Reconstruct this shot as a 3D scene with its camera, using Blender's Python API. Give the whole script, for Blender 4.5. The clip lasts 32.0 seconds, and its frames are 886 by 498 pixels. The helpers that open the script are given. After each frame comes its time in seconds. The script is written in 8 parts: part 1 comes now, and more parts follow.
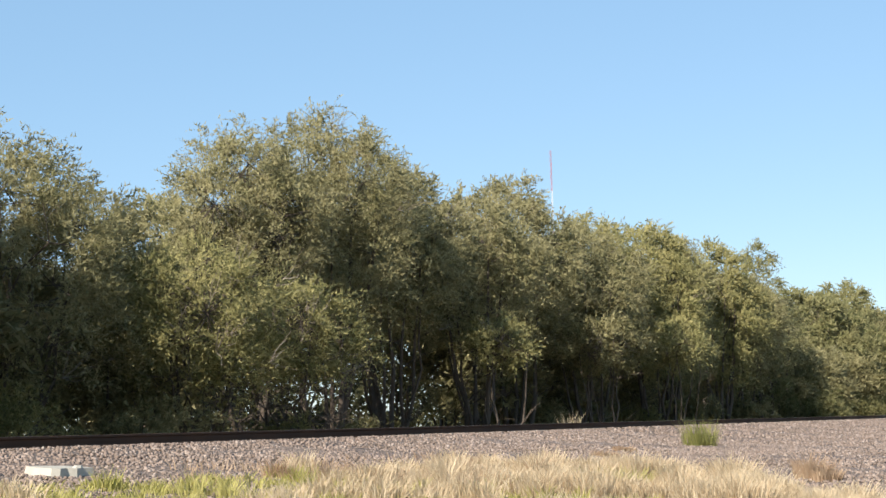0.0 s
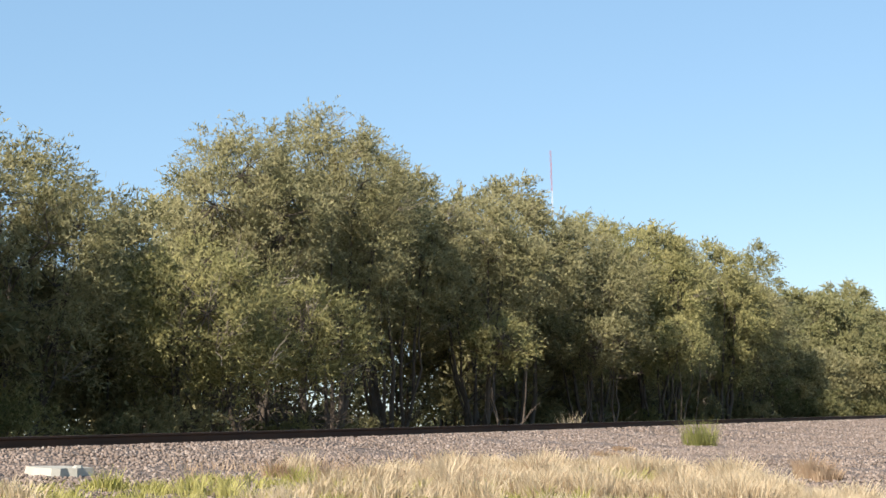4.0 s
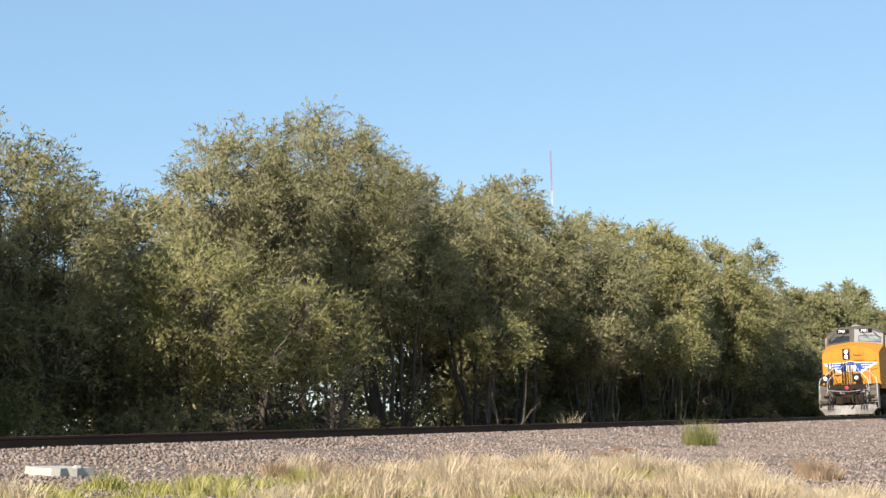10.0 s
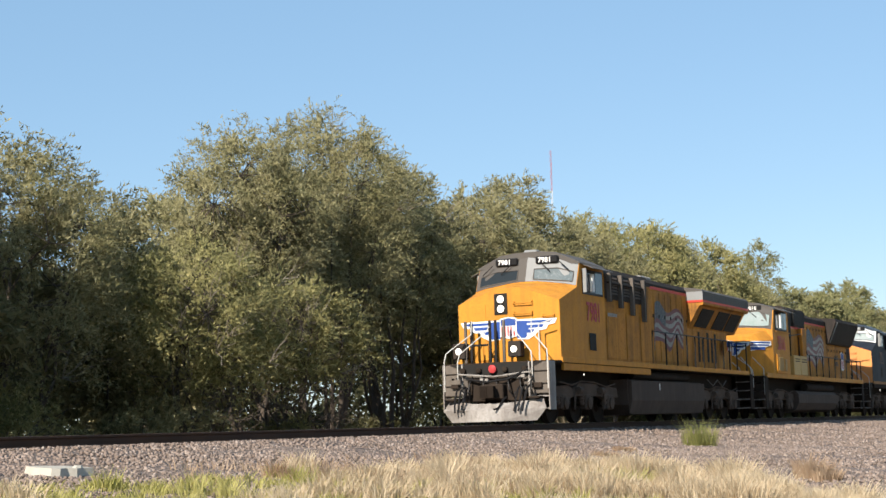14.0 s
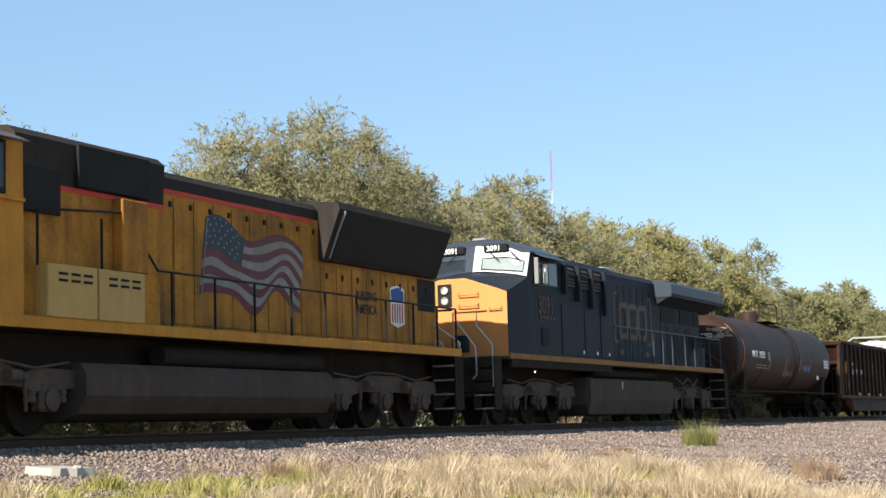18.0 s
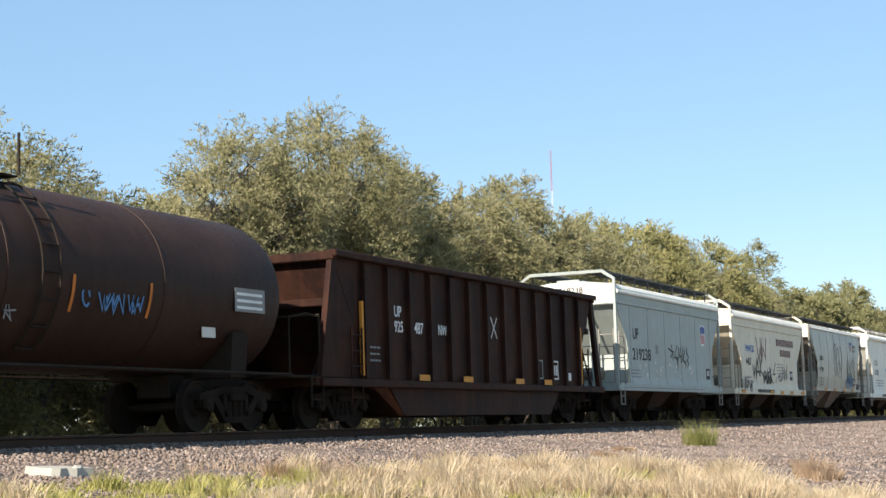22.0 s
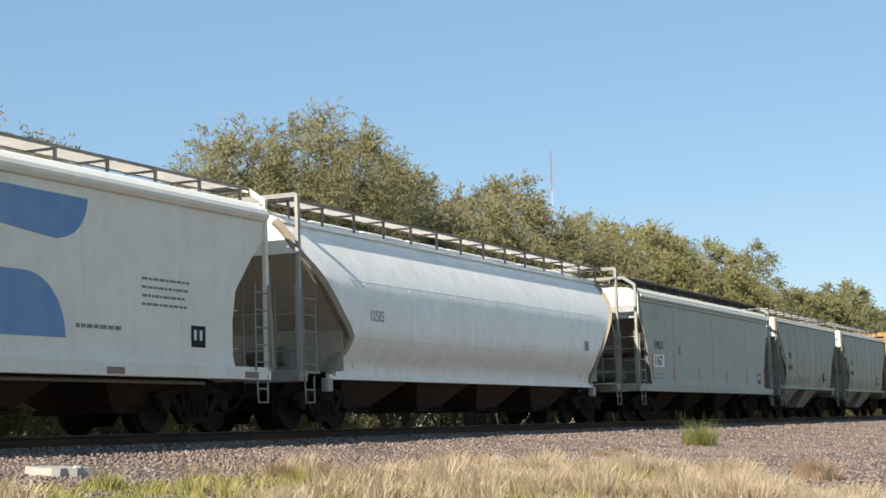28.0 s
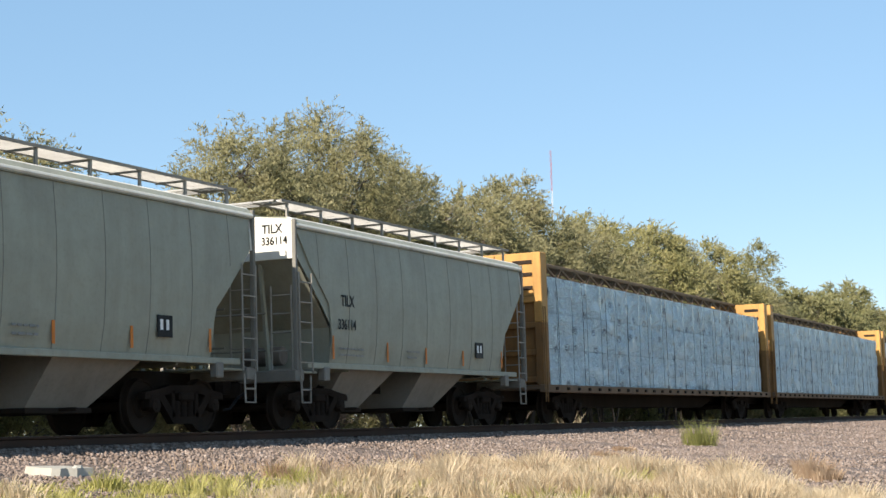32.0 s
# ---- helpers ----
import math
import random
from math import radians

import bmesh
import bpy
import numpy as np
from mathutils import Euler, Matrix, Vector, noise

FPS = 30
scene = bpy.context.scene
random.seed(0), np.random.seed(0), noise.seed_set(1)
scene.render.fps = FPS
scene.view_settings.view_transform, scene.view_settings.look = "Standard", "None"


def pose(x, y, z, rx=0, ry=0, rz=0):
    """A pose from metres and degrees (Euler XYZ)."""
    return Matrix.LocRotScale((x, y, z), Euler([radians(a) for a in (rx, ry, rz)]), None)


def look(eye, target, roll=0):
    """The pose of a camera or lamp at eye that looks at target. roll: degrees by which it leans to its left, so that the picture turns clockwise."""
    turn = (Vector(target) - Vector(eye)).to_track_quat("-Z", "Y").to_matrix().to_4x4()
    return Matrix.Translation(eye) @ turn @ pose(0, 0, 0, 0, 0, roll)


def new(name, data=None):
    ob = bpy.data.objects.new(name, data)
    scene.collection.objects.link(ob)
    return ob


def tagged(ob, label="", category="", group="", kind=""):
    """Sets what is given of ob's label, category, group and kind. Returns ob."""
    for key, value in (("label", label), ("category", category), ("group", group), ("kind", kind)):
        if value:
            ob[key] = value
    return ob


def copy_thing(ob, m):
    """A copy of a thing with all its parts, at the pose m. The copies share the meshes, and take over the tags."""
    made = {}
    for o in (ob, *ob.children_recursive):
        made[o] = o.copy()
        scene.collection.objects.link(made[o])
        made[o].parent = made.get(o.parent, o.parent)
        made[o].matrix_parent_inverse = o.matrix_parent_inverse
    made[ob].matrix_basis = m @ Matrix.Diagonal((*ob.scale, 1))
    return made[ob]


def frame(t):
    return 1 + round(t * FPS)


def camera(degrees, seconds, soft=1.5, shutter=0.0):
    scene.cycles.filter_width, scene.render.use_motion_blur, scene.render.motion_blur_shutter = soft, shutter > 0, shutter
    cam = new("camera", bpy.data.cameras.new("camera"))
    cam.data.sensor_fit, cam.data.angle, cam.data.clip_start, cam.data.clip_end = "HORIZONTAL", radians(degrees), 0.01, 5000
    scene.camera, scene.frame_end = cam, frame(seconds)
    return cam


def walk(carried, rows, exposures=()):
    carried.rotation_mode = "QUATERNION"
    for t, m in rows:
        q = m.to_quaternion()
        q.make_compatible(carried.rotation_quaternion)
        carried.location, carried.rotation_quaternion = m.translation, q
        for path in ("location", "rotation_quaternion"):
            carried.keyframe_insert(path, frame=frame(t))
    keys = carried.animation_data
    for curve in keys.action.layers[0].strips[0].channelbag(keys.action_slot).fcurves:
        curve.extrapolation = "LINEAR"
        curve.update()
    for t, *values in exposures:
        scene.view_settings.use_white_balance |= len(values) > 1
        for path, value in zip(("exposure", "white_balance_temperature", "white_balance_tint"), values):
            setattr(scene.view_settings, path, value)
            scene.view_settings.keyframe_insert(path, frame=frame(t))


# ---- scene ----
# The track runs along x, its centre line at y = 0, rail top at z = 0.
# The camera stands still beside it, a little below the rail.
cam = camera(30.256, 32.0, soft=1.5)
EYE = (0.0, -16.9, -0.092)
STAND = look(EYE, (9.0206, -12.7262, 1.0070), -1.72)
walk(cam, [(0.0, STAND), (32.0, STAND)], exposures=[(t, e, 6650, 11) for t, e in ((0.0, 0.91), (12.0, 0.90), (14.0, 0.80), (17.0, 0.94), (19.0, 0.98), (20.5, 1.03), (22.0, 0.97), (24.0, 0.81), (25.5, 0.81), (28.0, 0.65), (30.0, 0.76), (32.0, 0.88))])

# ---- world and sun ----
SUN_EL, SUN_ACROSS = radians(32.5), radians(3.8)
TO_SUN = Vector((-math.cos(SUN_EL) * math.cos(SUN_ACROSS), math.cos(SUN_EL) * math.sin(SUN_ACROSS), math.sin(SUN_EL)))
world = bpy.data.worlds.new("sky")
scene.world = world
world.use_nodes = True
wn = world.node_tree
sky = wn.nodes.new("ShaderNodeTexSky")
sky.sky_type = "NISHITA"
sky.sun_disc = False
sky.sun_elevation = SUN_EL
sky.sun_rotation = math.atan2(TO_SUN.x, TO_SUN.y)
sky.altitude = 800
sky.air_density, sky.dust_density, sky.ozone_density = 1.0, 0.4, 1.0
wn.nodes["Background"].inputs["Strength"].default_value = 0.079
even = wn.nodes.new("ShaderNodeMix")  # half even blue mixed in, which flattens the sky's gradient
even.data_type = "RGBA"
even.inputs[0].default_value = 0.5
even.inputs[7].default_value = (2.25, 4.38, 6.72, 1)
wn.links.new(sky.outputs["Color"], even.inputs[6])
wn.links.new(even.outputs[2], wn.nodes["Background"].inputs["Color"])
sun = new("sun", bpy.data.lights.new("sun", "SUN"))
sun.data.energy, sun.data.angle, sun.data.color = 5.0, radians(0.53), (1.0, 0.93, 0.82)
sun.matrix_world = look(TO_SUN * 50, (0, 0, 0))


# ---- mesh building ----
class Build:
    """Collects faces; done() makes one mesh object of them."""

    def __init__(self):
        self.v, self.f = [], []

    def add(self, verts, faces):
        n = len(self.v)
        self.v += [tuple(p) for p in verts]
        self.f += [tuple(n + i for i in q) for q in faces]
        return self

    def box(self, x0, x1, y0, y1, z0, z1, c=0.0):
        c = min(c, 0.45 * min(x1 - x0, y1 - y0, z1 - z0))
        if c <= 0:
            vs = [(x, y, z) for x in (x0, x1) for y in (y0, y1) for z in (z0, z1)]
            return self.add(vs, [(0, 1, 3, 2), (4, 6, 7, 5), (0, 4, 5, 1), (2, 3, 7, 6), (0, 2, 6, 4), (1, 5, 7, 3)])
        lo, hi = (x0, y0, z0), (x1, y1, z1)
        vs, ix = [], {}
        for s in [(a, b, d) for a in (0, 1) for b in (0, 1) for d in (0, 1)]:
            for ax in range(3):
                p = [(hi[k] if s[k] else lo[k]) if k == ax else (hi[k] - c if s[k] else lo[k] + c) for k in range(3)]
                ix[s, ax] = len(vs)
                vs.append(p)
        fs = []
        for ax in range(3):
            u, w = (ax + 1) % 3, (ax + 2) % 3
            for side in (0, 1):
                ring = []
                for a, b in ((0, 0), (1, 0), (1, 1), (0, 1)):
                    s = [0, 0, 0]
                    s[ax], s[u], s[w] = side, a, b
                    ring.append(ix[tuple(s), ax])
                fs.append(ring if side else ring[::-1])
            for a in (0, 1):
                for b in (0, 1):
                    s0, s1 = [0, 0, 0], [0, 0, 0]
                    s0[u], s0[w], s1[u], s1[w] = a, b, a, b
                    s1[ax] = 1
                    q = [ix[tuple(s0), u], ix[tuple(s1), u], ix[tuple(s1), w], ix[tuple(s0), w]]
                    fs.append(q if (a == b) else q[::-1])
        for s in [(a, b, d) for a in (0, 1) for b in (0, 1) for d in (0, 1)]:
            fs.append([ix[s, 0], ix[s, 1], ix[s, 2]] if sum(s) % 2 else [ix[s, 2], ix[s, 1], ix[s, 0]])
        return self.add(vs, fs)

    def prism(self, outline, a, b, axis="x", shift=(0, 0), grow=1.0):
        """A flat outline drawn out along an axis from a to b. Outline: (y, z) for x, (x, z) for y, (x, y) for z."""
        n = len(outline)
        mu, mv = sum(p[0] for p in outline) / n, sum(p[1] for p in outline) / n
        far = [(mu + (p[0] - mu) * grow + shift[0], mv + (p[1] - mv) * grow + shift[1]) for p in outline]
        place = {"x": lambda h, p: (h, p[0], p[1]), "y": lambda h, p: (p[0], h, p[1]), "z": lambda h, p: (p[0], p[1], h)}[axis]
        vs = [place(a, p) for p in outline] + [place(b, p) for p in far]
        fs = [tuple(range(n))[::-1], tuple(range(n, 2 * n))] + [(i, (i + 1) % n, n + (i + 1) % n, n + i) for i in range(n)]
        return self.add(vs, fs)

    def loft(self, rings, caps=True):
        """Rings of equally many points, skinned one to the next."""
        n = len(rings[0])
        fs = [(k * n + i, k * n + (i + 1) % n, (k + 1) * n + (i + 1) % n, (k + 1) * n + i) for k in range(len(rings) - 1) for i in range(n)]
        if caps:
            fs += [tuple(range(n))[::-1], tuple(range((len(rings) - 1) * n, len(rings) * n))]
        return self.add([p for r in rings for p in r], fs)

    def rod(self, points, r, n=6, r2=None):
        """A round bar through points; r to r2 along it."""
        pts = [Vector(p) for p in points]
        rings, m = [], len(pts)
        side = None
        for i, p in enumerate(pts):
            d = ((pts[min(i + 1, m - 1)] - p).normalized() + (p - pts[max(i - 1, 0)]).normalized())
            d = d.normalized() if d.length > 1e-6 else Vector((0, 0, 1))
            if side is None:
                side = d.orthogonal().normalized()
            side = (side - d * side.dot(d)).normalized()
            up = d.cross(side)
            rr = r if r2 is None else r + (r2 - r) * i / (m - 1)
            rings.append([p + (side * math.cos(2 * math.pi * k / n) + up * math.sin(2 * math.pi * k / n)) * rr for k in range(n)])
        return self.loft(rings)

    def turn(self, profile, centre, axis="y", n=20):
        """A turned body: profile of (radius, height along the axis)."""
        cx, cy, cz = centre
        rings = []
        for r, h in profile:
            ring = []
            for k in range(n):
                a = 2 * math.pi * k / n
                c, s = r * math.cos(a), r * math.sin(a)
                ring.append({"x": (cx + h, cy + c, cz + s), "y": (cx + c, cy + h, cz + s), "z": (cx + c, cy + s, cz + h)}[axis])
            rings.append(ring)
        return self.loft(rings)

    def move(self, start, m):
        """Moves what was added after the first `start` points."""
        for i in range(start, len(self.v)):
            self.v[i] = tuple(m @ Vector(self.v[i]))
        return self

    def mesh(self, name, material, smooth=0):
        me = bpy.data.meshes.new(name)
        me.from_pydata(self.v, [], self.f)
        me.materials.append(material)
        bm = bmesh.new()
        bm.from_mesh(me)
        bmesh.ops.recalc_face_normals(bm, faces=bm.faces)
        bm.to_mesh(me)
        bm.free()
        if smooth:
            me.shade_smooth()
            me.set_sharp_from_angle(angle=radians(smooth))
        return me

    def done(self, name, material, parent=None, label="", smooth=0):
        ob = new(name, self.mesh(name, material, smooth))
        if parent:
            ob.parent = parent
        return tagged(ob, label)


def bulk(name, verts, faces, material, smooth=False):
    """One mesh from number arrays, for what nobody could count."""
    me = bpy.data.meshes.new(name)
    k = faces.shape[1]
    me.vertices.add(len(verts))
    me.vertices.foreach_set("co", np.asarray(verts, np.float32).ravel())
    me.loops.add(faces.size)
    me.loops.foreach_set("vertex_index", faces.astype(np.int32).ravel())
    me.polygons.add(len(faces))
    me.polygons.foreach_set("loop_start", np.arange(0, faces.size, k, dtype=np.int32))
    me.polygons.foreach_set("loop_total", np.full(len(faces), k, np.int32))
    me.update(calc_edges=True)
    me.materials.append(material)
    if smooth:
        me.shade_smooth()
    return me


def group_of(name, parent=None, at=(0, 0, 0)):
    ob = new(name)
    ob.location = at
    ob.empty_display_size = 0.3
    if parent:
        ob.parent = parent
    return ob


# ---- materials ----
def material(name):
    m = bpy.data.materials.new(name)
    m.use_nodes = True
    return m, m.node_tree, m.node_tree.nodes["Principled BSDF"]


def node(nt, kind, **values):
    n = nt.nodes.new(kind)
    for key, value in values.items():
        n.inputs[key].default_value = value
    return n


def ramp(nt, source, stops):
    n = nt.nodes.new("ShaderNodeValToRGB")
    e = n.color_ramp.elements
    while len(e) < len(stops):
        e.new(0.5)
    for el, (p, c) in zip(e, stops):
        el.position = p
        el.color = (*c, 1) if len(c) == 3 else c
    nt.links.new(source, n.inputs[0])
    return n.outputs[0]


def mixed(nt, fac, a, b, blend="MIX"):
    n = nt.nodes.new("ShaderNodeMix")
    n.data_type, n.blend_type = "RGBA", blend
    for sock, val in ((n.inputs[0], fac), (n.inputs[6], a), (n.inputs[7], b)):
        if hasattr(val, "links"):
            nt.links.new(val, sock)
        elif isinstance(val, (int, float)):
            sock.default_value = val
        else:
            sock.default_value = (*val, 1)
    return n.outputs[2]


def coords(nt, scale=(1, 1, 1), world_space=False):
    tc = nt.nodes.new("ShaderNodeNewGeometry" if world_space else "ShaderNodeTexCoord")
    mp = nt.nodes.new("ShaderNodeMapping")
    mp.inputs["Scale"].default_value = scale
    nt.links.new(tc.outputs["Position" if world_space else "Object"], mp.inputs["Vector"])
    return mp.outputs["Vector"]


def noisy(nt, vec, scale, detail=4.0, rough=0.6):
    n = node(nt, "ShaderNodeTexNoise", Scale=scale, Detail=detail, Roughness=rough)
    nt.links.new(vec, n.inputs["Vector"])
    return n.outputs["Fac"]


def bump(nt, bsdf, height, strength, distance=0.02):
    b = node(nt, "ShaderNodeBump", Strength=strength, Distance=distance)
    nt.links.new(height, b.inputs["Height"])
    nt.links.new(b.outputs["Normal"], bsdf.inputs["Normal"])


def paint(name, colour, dirt=(0.10, 0.075, 0.055), amount=0.35, rough=0.45, metal=0.0, streak=True, spec=0.10):
    """Weathered paint: blotches, fine specks and streaks that run down."""
    m, nt, b = material(name)
    blot = ramp(nt, noisy(nt, coords(nt), 0.9, 6), [(0.42, (0, 0, 0)), (0.75, (1, 1, 1))])
    fine = ramp(nt, noisy(nt, coords(nt), 14.0, 5, 0.7), [(0.50, (0, 0, 0)), (0.78, (1, 1, 1))])
    run = ramp(nt, noisy(nt, coords(nt, (3.2, 3.2, 0.30)), 1.3, 6, 0.6), [(0.46, (0, 0, 0)), (0.80, (1, 1, 1))])
    var = mixed(nt, noisy(nt, coords(nt), 3.1, 4), [k * 0.86 for k in colour], [min(1.0, k * 1.10) for k in colour])
    if streak:
        mul = nt.nodes.new("ShaderNodeMath")
        mul.operation = "MULTIPLY"
        mul.inputs[1].default_value = amount * 0.75
        nt.links.new(run, mul.inputs[0])
        var = mixed(nt, mul.outputs[0], var, dirt)
    for src, k in ((blot, amount * 0.7), (fine, amount * 0.55)):
        mul = nt.nodes.new("ShaderNodeMath")
        mul.operation = "MULTIPLY"
        mul.inputs[1].default_value = k
        nt.links.new(src, mul.inputs[0])
        var = mixed(nt, mul.outputs[0], var, dirt)
    nt.links.new(var, b.inputs["Base Color"])
    rr = ramp(nt, fine, [(0.0, (rough,) * 3), (1.0, (min(1, rough + 0.3),) * 3)])
    nt.links.new(rr, b.inputs["Roughness"])
    b.inputs["Metallic"].default_value = metal
    b.inputs["Specular IOR Level"].default_value = spec
    bump(nt, b, noisy(nt, coords(nt), 6.0, 5), 0.12, 0.02)
    return m


def glowing(name, colour, power):
    m, nt, b = material(name)
    b.inputs["Base Color"].default_value = (*colour, 1)
    b.inputs["Emission Color"].default_value = (*colour, 1)
    b.inputs["Emission Strength"].default_value = power
    return m


def leaf_material(name, dark, light, tip, middle=None):
    m, nt, b = material(name)
    geo = nt.nodes.new("ShaderNodeNewGeometry")
    by_leaf = ramp(nt, geo.outputs["Random Per Island"], [(0.0, dark), (0.6, light), (1.0, tip)])
    patch = noisy(nt, coords(nt), 0.55, 3)
    col = mixed(nt, ramp(nt, patch, [(0.35, (0, 0, 0)), (0.7, (0.7, 0.7, 0.7))]), by_leaf, tip)
    nt.links.new(col, b.inputs["Base Color"])
    b.inputs["Roughness"].default_value = 0.7
    b.inputs["Specular IOR Level"].default_value = 0.15
    tr = node(nt, "ShaderNodeBsdfTranslucent")
    if middle:
        # shading normals bent outwards from the crown's middle, so each crown shades as one mass
        def vec(op, p, q):
            n = nt.nodes.new("ShaderNodeVectorMath")
            n.operation = op
            for k, v in enumerate((p, q)):
                if isinstance(v, tuple):
                    n.inputs[k].default_value = v
                elif v is not None:
                    nt.links.new(v, n.inputs[k])
            return n.outputs[0]
        out = vec("NORMALIZE", vec("SUBTRACT", coords(nt), (0.0, 0.0, middle)), None)
        turned = vec("NORMALIZE", vec("ADD", geo.outputs["Normal"], vec("MULTIPLY", out, (0.8, 0.8, 0.8))), None)
        nt.links.new(turned, b.inputs["Normal"])
    nt.links.new(col, tr.inputs["Color"])
    mx = node(nt, "ShaderNodeMixShader", Fac=0.38)
    nt.links.new(b.outputs[0], mx.inputs[1])
    nt.links.new(tr.outputs[0], mx.inputs[2])
    nt.links.new(mx.outputs[0], nt.nodes["Material Output"].inputs["Surface"])
    return m


def ground_material():
    """Crushed stone on the track bed and the yard, dry soil further off."""
    m, nt, b = material("ballast_ground")
    pos = coords(nt, world_space=True)
    vor = node(nt, "ShaderNodeTexVoronoi", Scale=17.0)
    nt.links.new(pos, vor.inputs["Vector"])
    stone = ramp(nt, vor.outputs["Color"], [(0.0, (0.062, 0.042, 0.034)), (0.45, (0.158, 0.112, 0.090)), (0.8, (0.245, 0.185, 0.154)), (1.0, (0.410, 0.337, 0.292))])
    gap = ramp(nt, vor.outputs["Distance"], [(0.35, (1, 1, 1)), (0.75, (0.35, 0.33, 0.31))])
    stone = mixed(nt, 1.0, stone, gap, "MULTIPLY")
    stone = mixed(nt, ramp(nt, noisy(nt, pos, 0.35, 4), [(0.35, (0, 0, 0)), (0.75, (0.45, 0.45, 0.45))]), stone, (0.24, 0.185, 0.15))
    soil = mixed(nt, noisy(nt, pos, 1.7, 6), (0.136, 0.102, 0.064), (0.255, 0.204, 0.128))
    sep = nt.nodes.new("ShaderNodeSeparateXYZ")
    nt.links.new(pos, sep.inputs[0])
    mr = node(nt, "ShaderNodeMapRange")
    mr.inputs[1].default_value, mr.inputs[2].default_value = 2.6, 3.6
    nt.links.new(sep.outputs["Y"], mr.inputs[0])
    # Straw tone, mostly out of view, added to bounce warm light onto the cars.
    field = mixed(nt, noisy(nt, pos, 2.2, 6), (0.272, 0.216, 0.104), (0.400, 0.328, 0.192))
    mf = node(nt, "ShaderNodeMapRange")
    mf.inputs[1].default_value, mf.inputs[2].default_value = -11.5, -14.5
    nt.links.new(sep.outputs["Y"], mf.inputs[0])
    near_side = mixed(nt, mf.outputs[0], stone, field)
    nt.links.new(mixed(nt, mr.outputs[0], near_side, soil), b.inputs["Base Color"])
    b.inputs["Roughness"].default_value = 0.9
    bump(nt, b, vor.outputs["Distance"], 0.9, 0.05)
    return m


M_BALLAST = ground_material()
M_RAIL = paint("rail_rust", (0.055, 0.033, 0.024), (0.12, 0.06, 0.035), 0.5, 0.75, streak=False)
M_HEAD = paint("rail_polished", (0.30, 0.28, 0.26), (0.14, 0.10, 0.08), 0.5, 0.35, 0.8, streak=False)
M_TIE = paint("tie_wood", (0.10, 0.075, 0.055), (0.05, 0.04, 0.03), 0.6, 0.9, streak=False)
M_BARK = paint("bark", (0.078, 0.062, 0.050), (0.15, 0.125, 0.105), 0.6, 0.95)
M_DEAD = paint("bleached_wood", (0.26, 0.225, 0.185), (0.18, 0.15, 0.12), 0.6, 0.9)
M_LEAF = leaf_material("elm_leaves", middle=5.0, dark=(0.081, 0.081, 0.035), light=(0.20, 0.186, 0.083), tip=(0.365, 0.328, 0.18))
M_LEAF_YELLOW = leaf_material("yellowing_leaves", middle=4.0, dark=(0.096, 0.10, 0.035), light=(0.22, 0.21, 0.082), tip=(0.40, 0.355, 0.163))
M_LEAF_FAR = leaf_material("willow_leaves", middle=4.0, dark=(0.085, 0.092, 0.036), light=(0.175, 0.175, 0.073), tip=(0.31, 0.285, 0.14))
M_GRASS_DRY = leaf_material("dry_grass", (0.305, 0.222, 0.13), (0.505, 0.392, 0.252), (0.665, 0.55, 0.388))
M_WEED = leaf_material("weed_green", (0.11, 0.13, 0.035), (0.19, 0.20, 0.06), (0.34, 0.32, 0.12))
M_GRASS_GREEN = leaf_material("green_grass", (0.190, 0.190, 0.045), (0.36, 0.34, 0.095), (0.53, 0.465, 0.195))
M_GRASS_RED = leaf_material("reddish_grass", (0.254, 0.160, 0.098), (0.377, 0.258, 0.164), (0.492, 0.373, 0.262))
M_CONCRETE = paint("pale_concrete", (0.42, 0.395, 0.34), (0.22, 0.18, 0.14), 0.4, 0.9)
# ---- ground ----
LAND_Y = [-60.0, -17.0, -14.0, -9.0, -5.0, -2.3, -1.72, -1.35, 1.5, 2.4, 4.0, 8.0, 60.0]
LAND_Z = [-1.75, -1.60, -1.30, -0.95, -0.66, -0.345, -0.255, -0.20, -0.20, -0.26, -0.60, -0.50, -0.40]


def land(y):
    return np.interp(y, LAND_Y, LAND_Z)


def ground_sheet():
    xs = np.unique(np.concatenate([np.linspace(-1500, -30, 8), np.linspace(-30, 110, 281), np.linspace(110, 600, 60), np.linspace(600, 3000, 8)]))
    ys = np.unique(np.concatenate([np.linspace(-1500, -60, 6), np.linspace(-60, -18, 15), np.linspace(-18, 10, 113), np.linspace(10, 60, 26), np.linspace(60, 2500, 8)]))
    gx, gy = np.meshgrid(xs, ys, indexing="ij")
    gz = land(gy) + 0.02 * np.sin(gx * 0.7 + gy * 1.3) * (np.abs(gy) > 2) + 0.012 * np.sin(gx * 2.9 - gy * 2.1) * (np.abs(gy) > 1.6)
    v = np.stack([gx, gy, gz], -1).reshape(-1, 3)
    i, j = np.meshgrid(np.arange(len(xs) - 1), np.arange(len(ys) - 1), indexing="ij")
    a = (i * len(ys) + j).ravel()
    f = np.stack([a, a + len(ys), a + len(ys) + 1, a + 1], 1)
    ob = new("ground", bulk("ground", v, f, M_BALLAST, True))
    return tagged(ob, "grey-brown crushed stone bank and dry soil along the railway", "ground", kind="structure")


ground_sheet()
rng = np.random.default_rng(7)


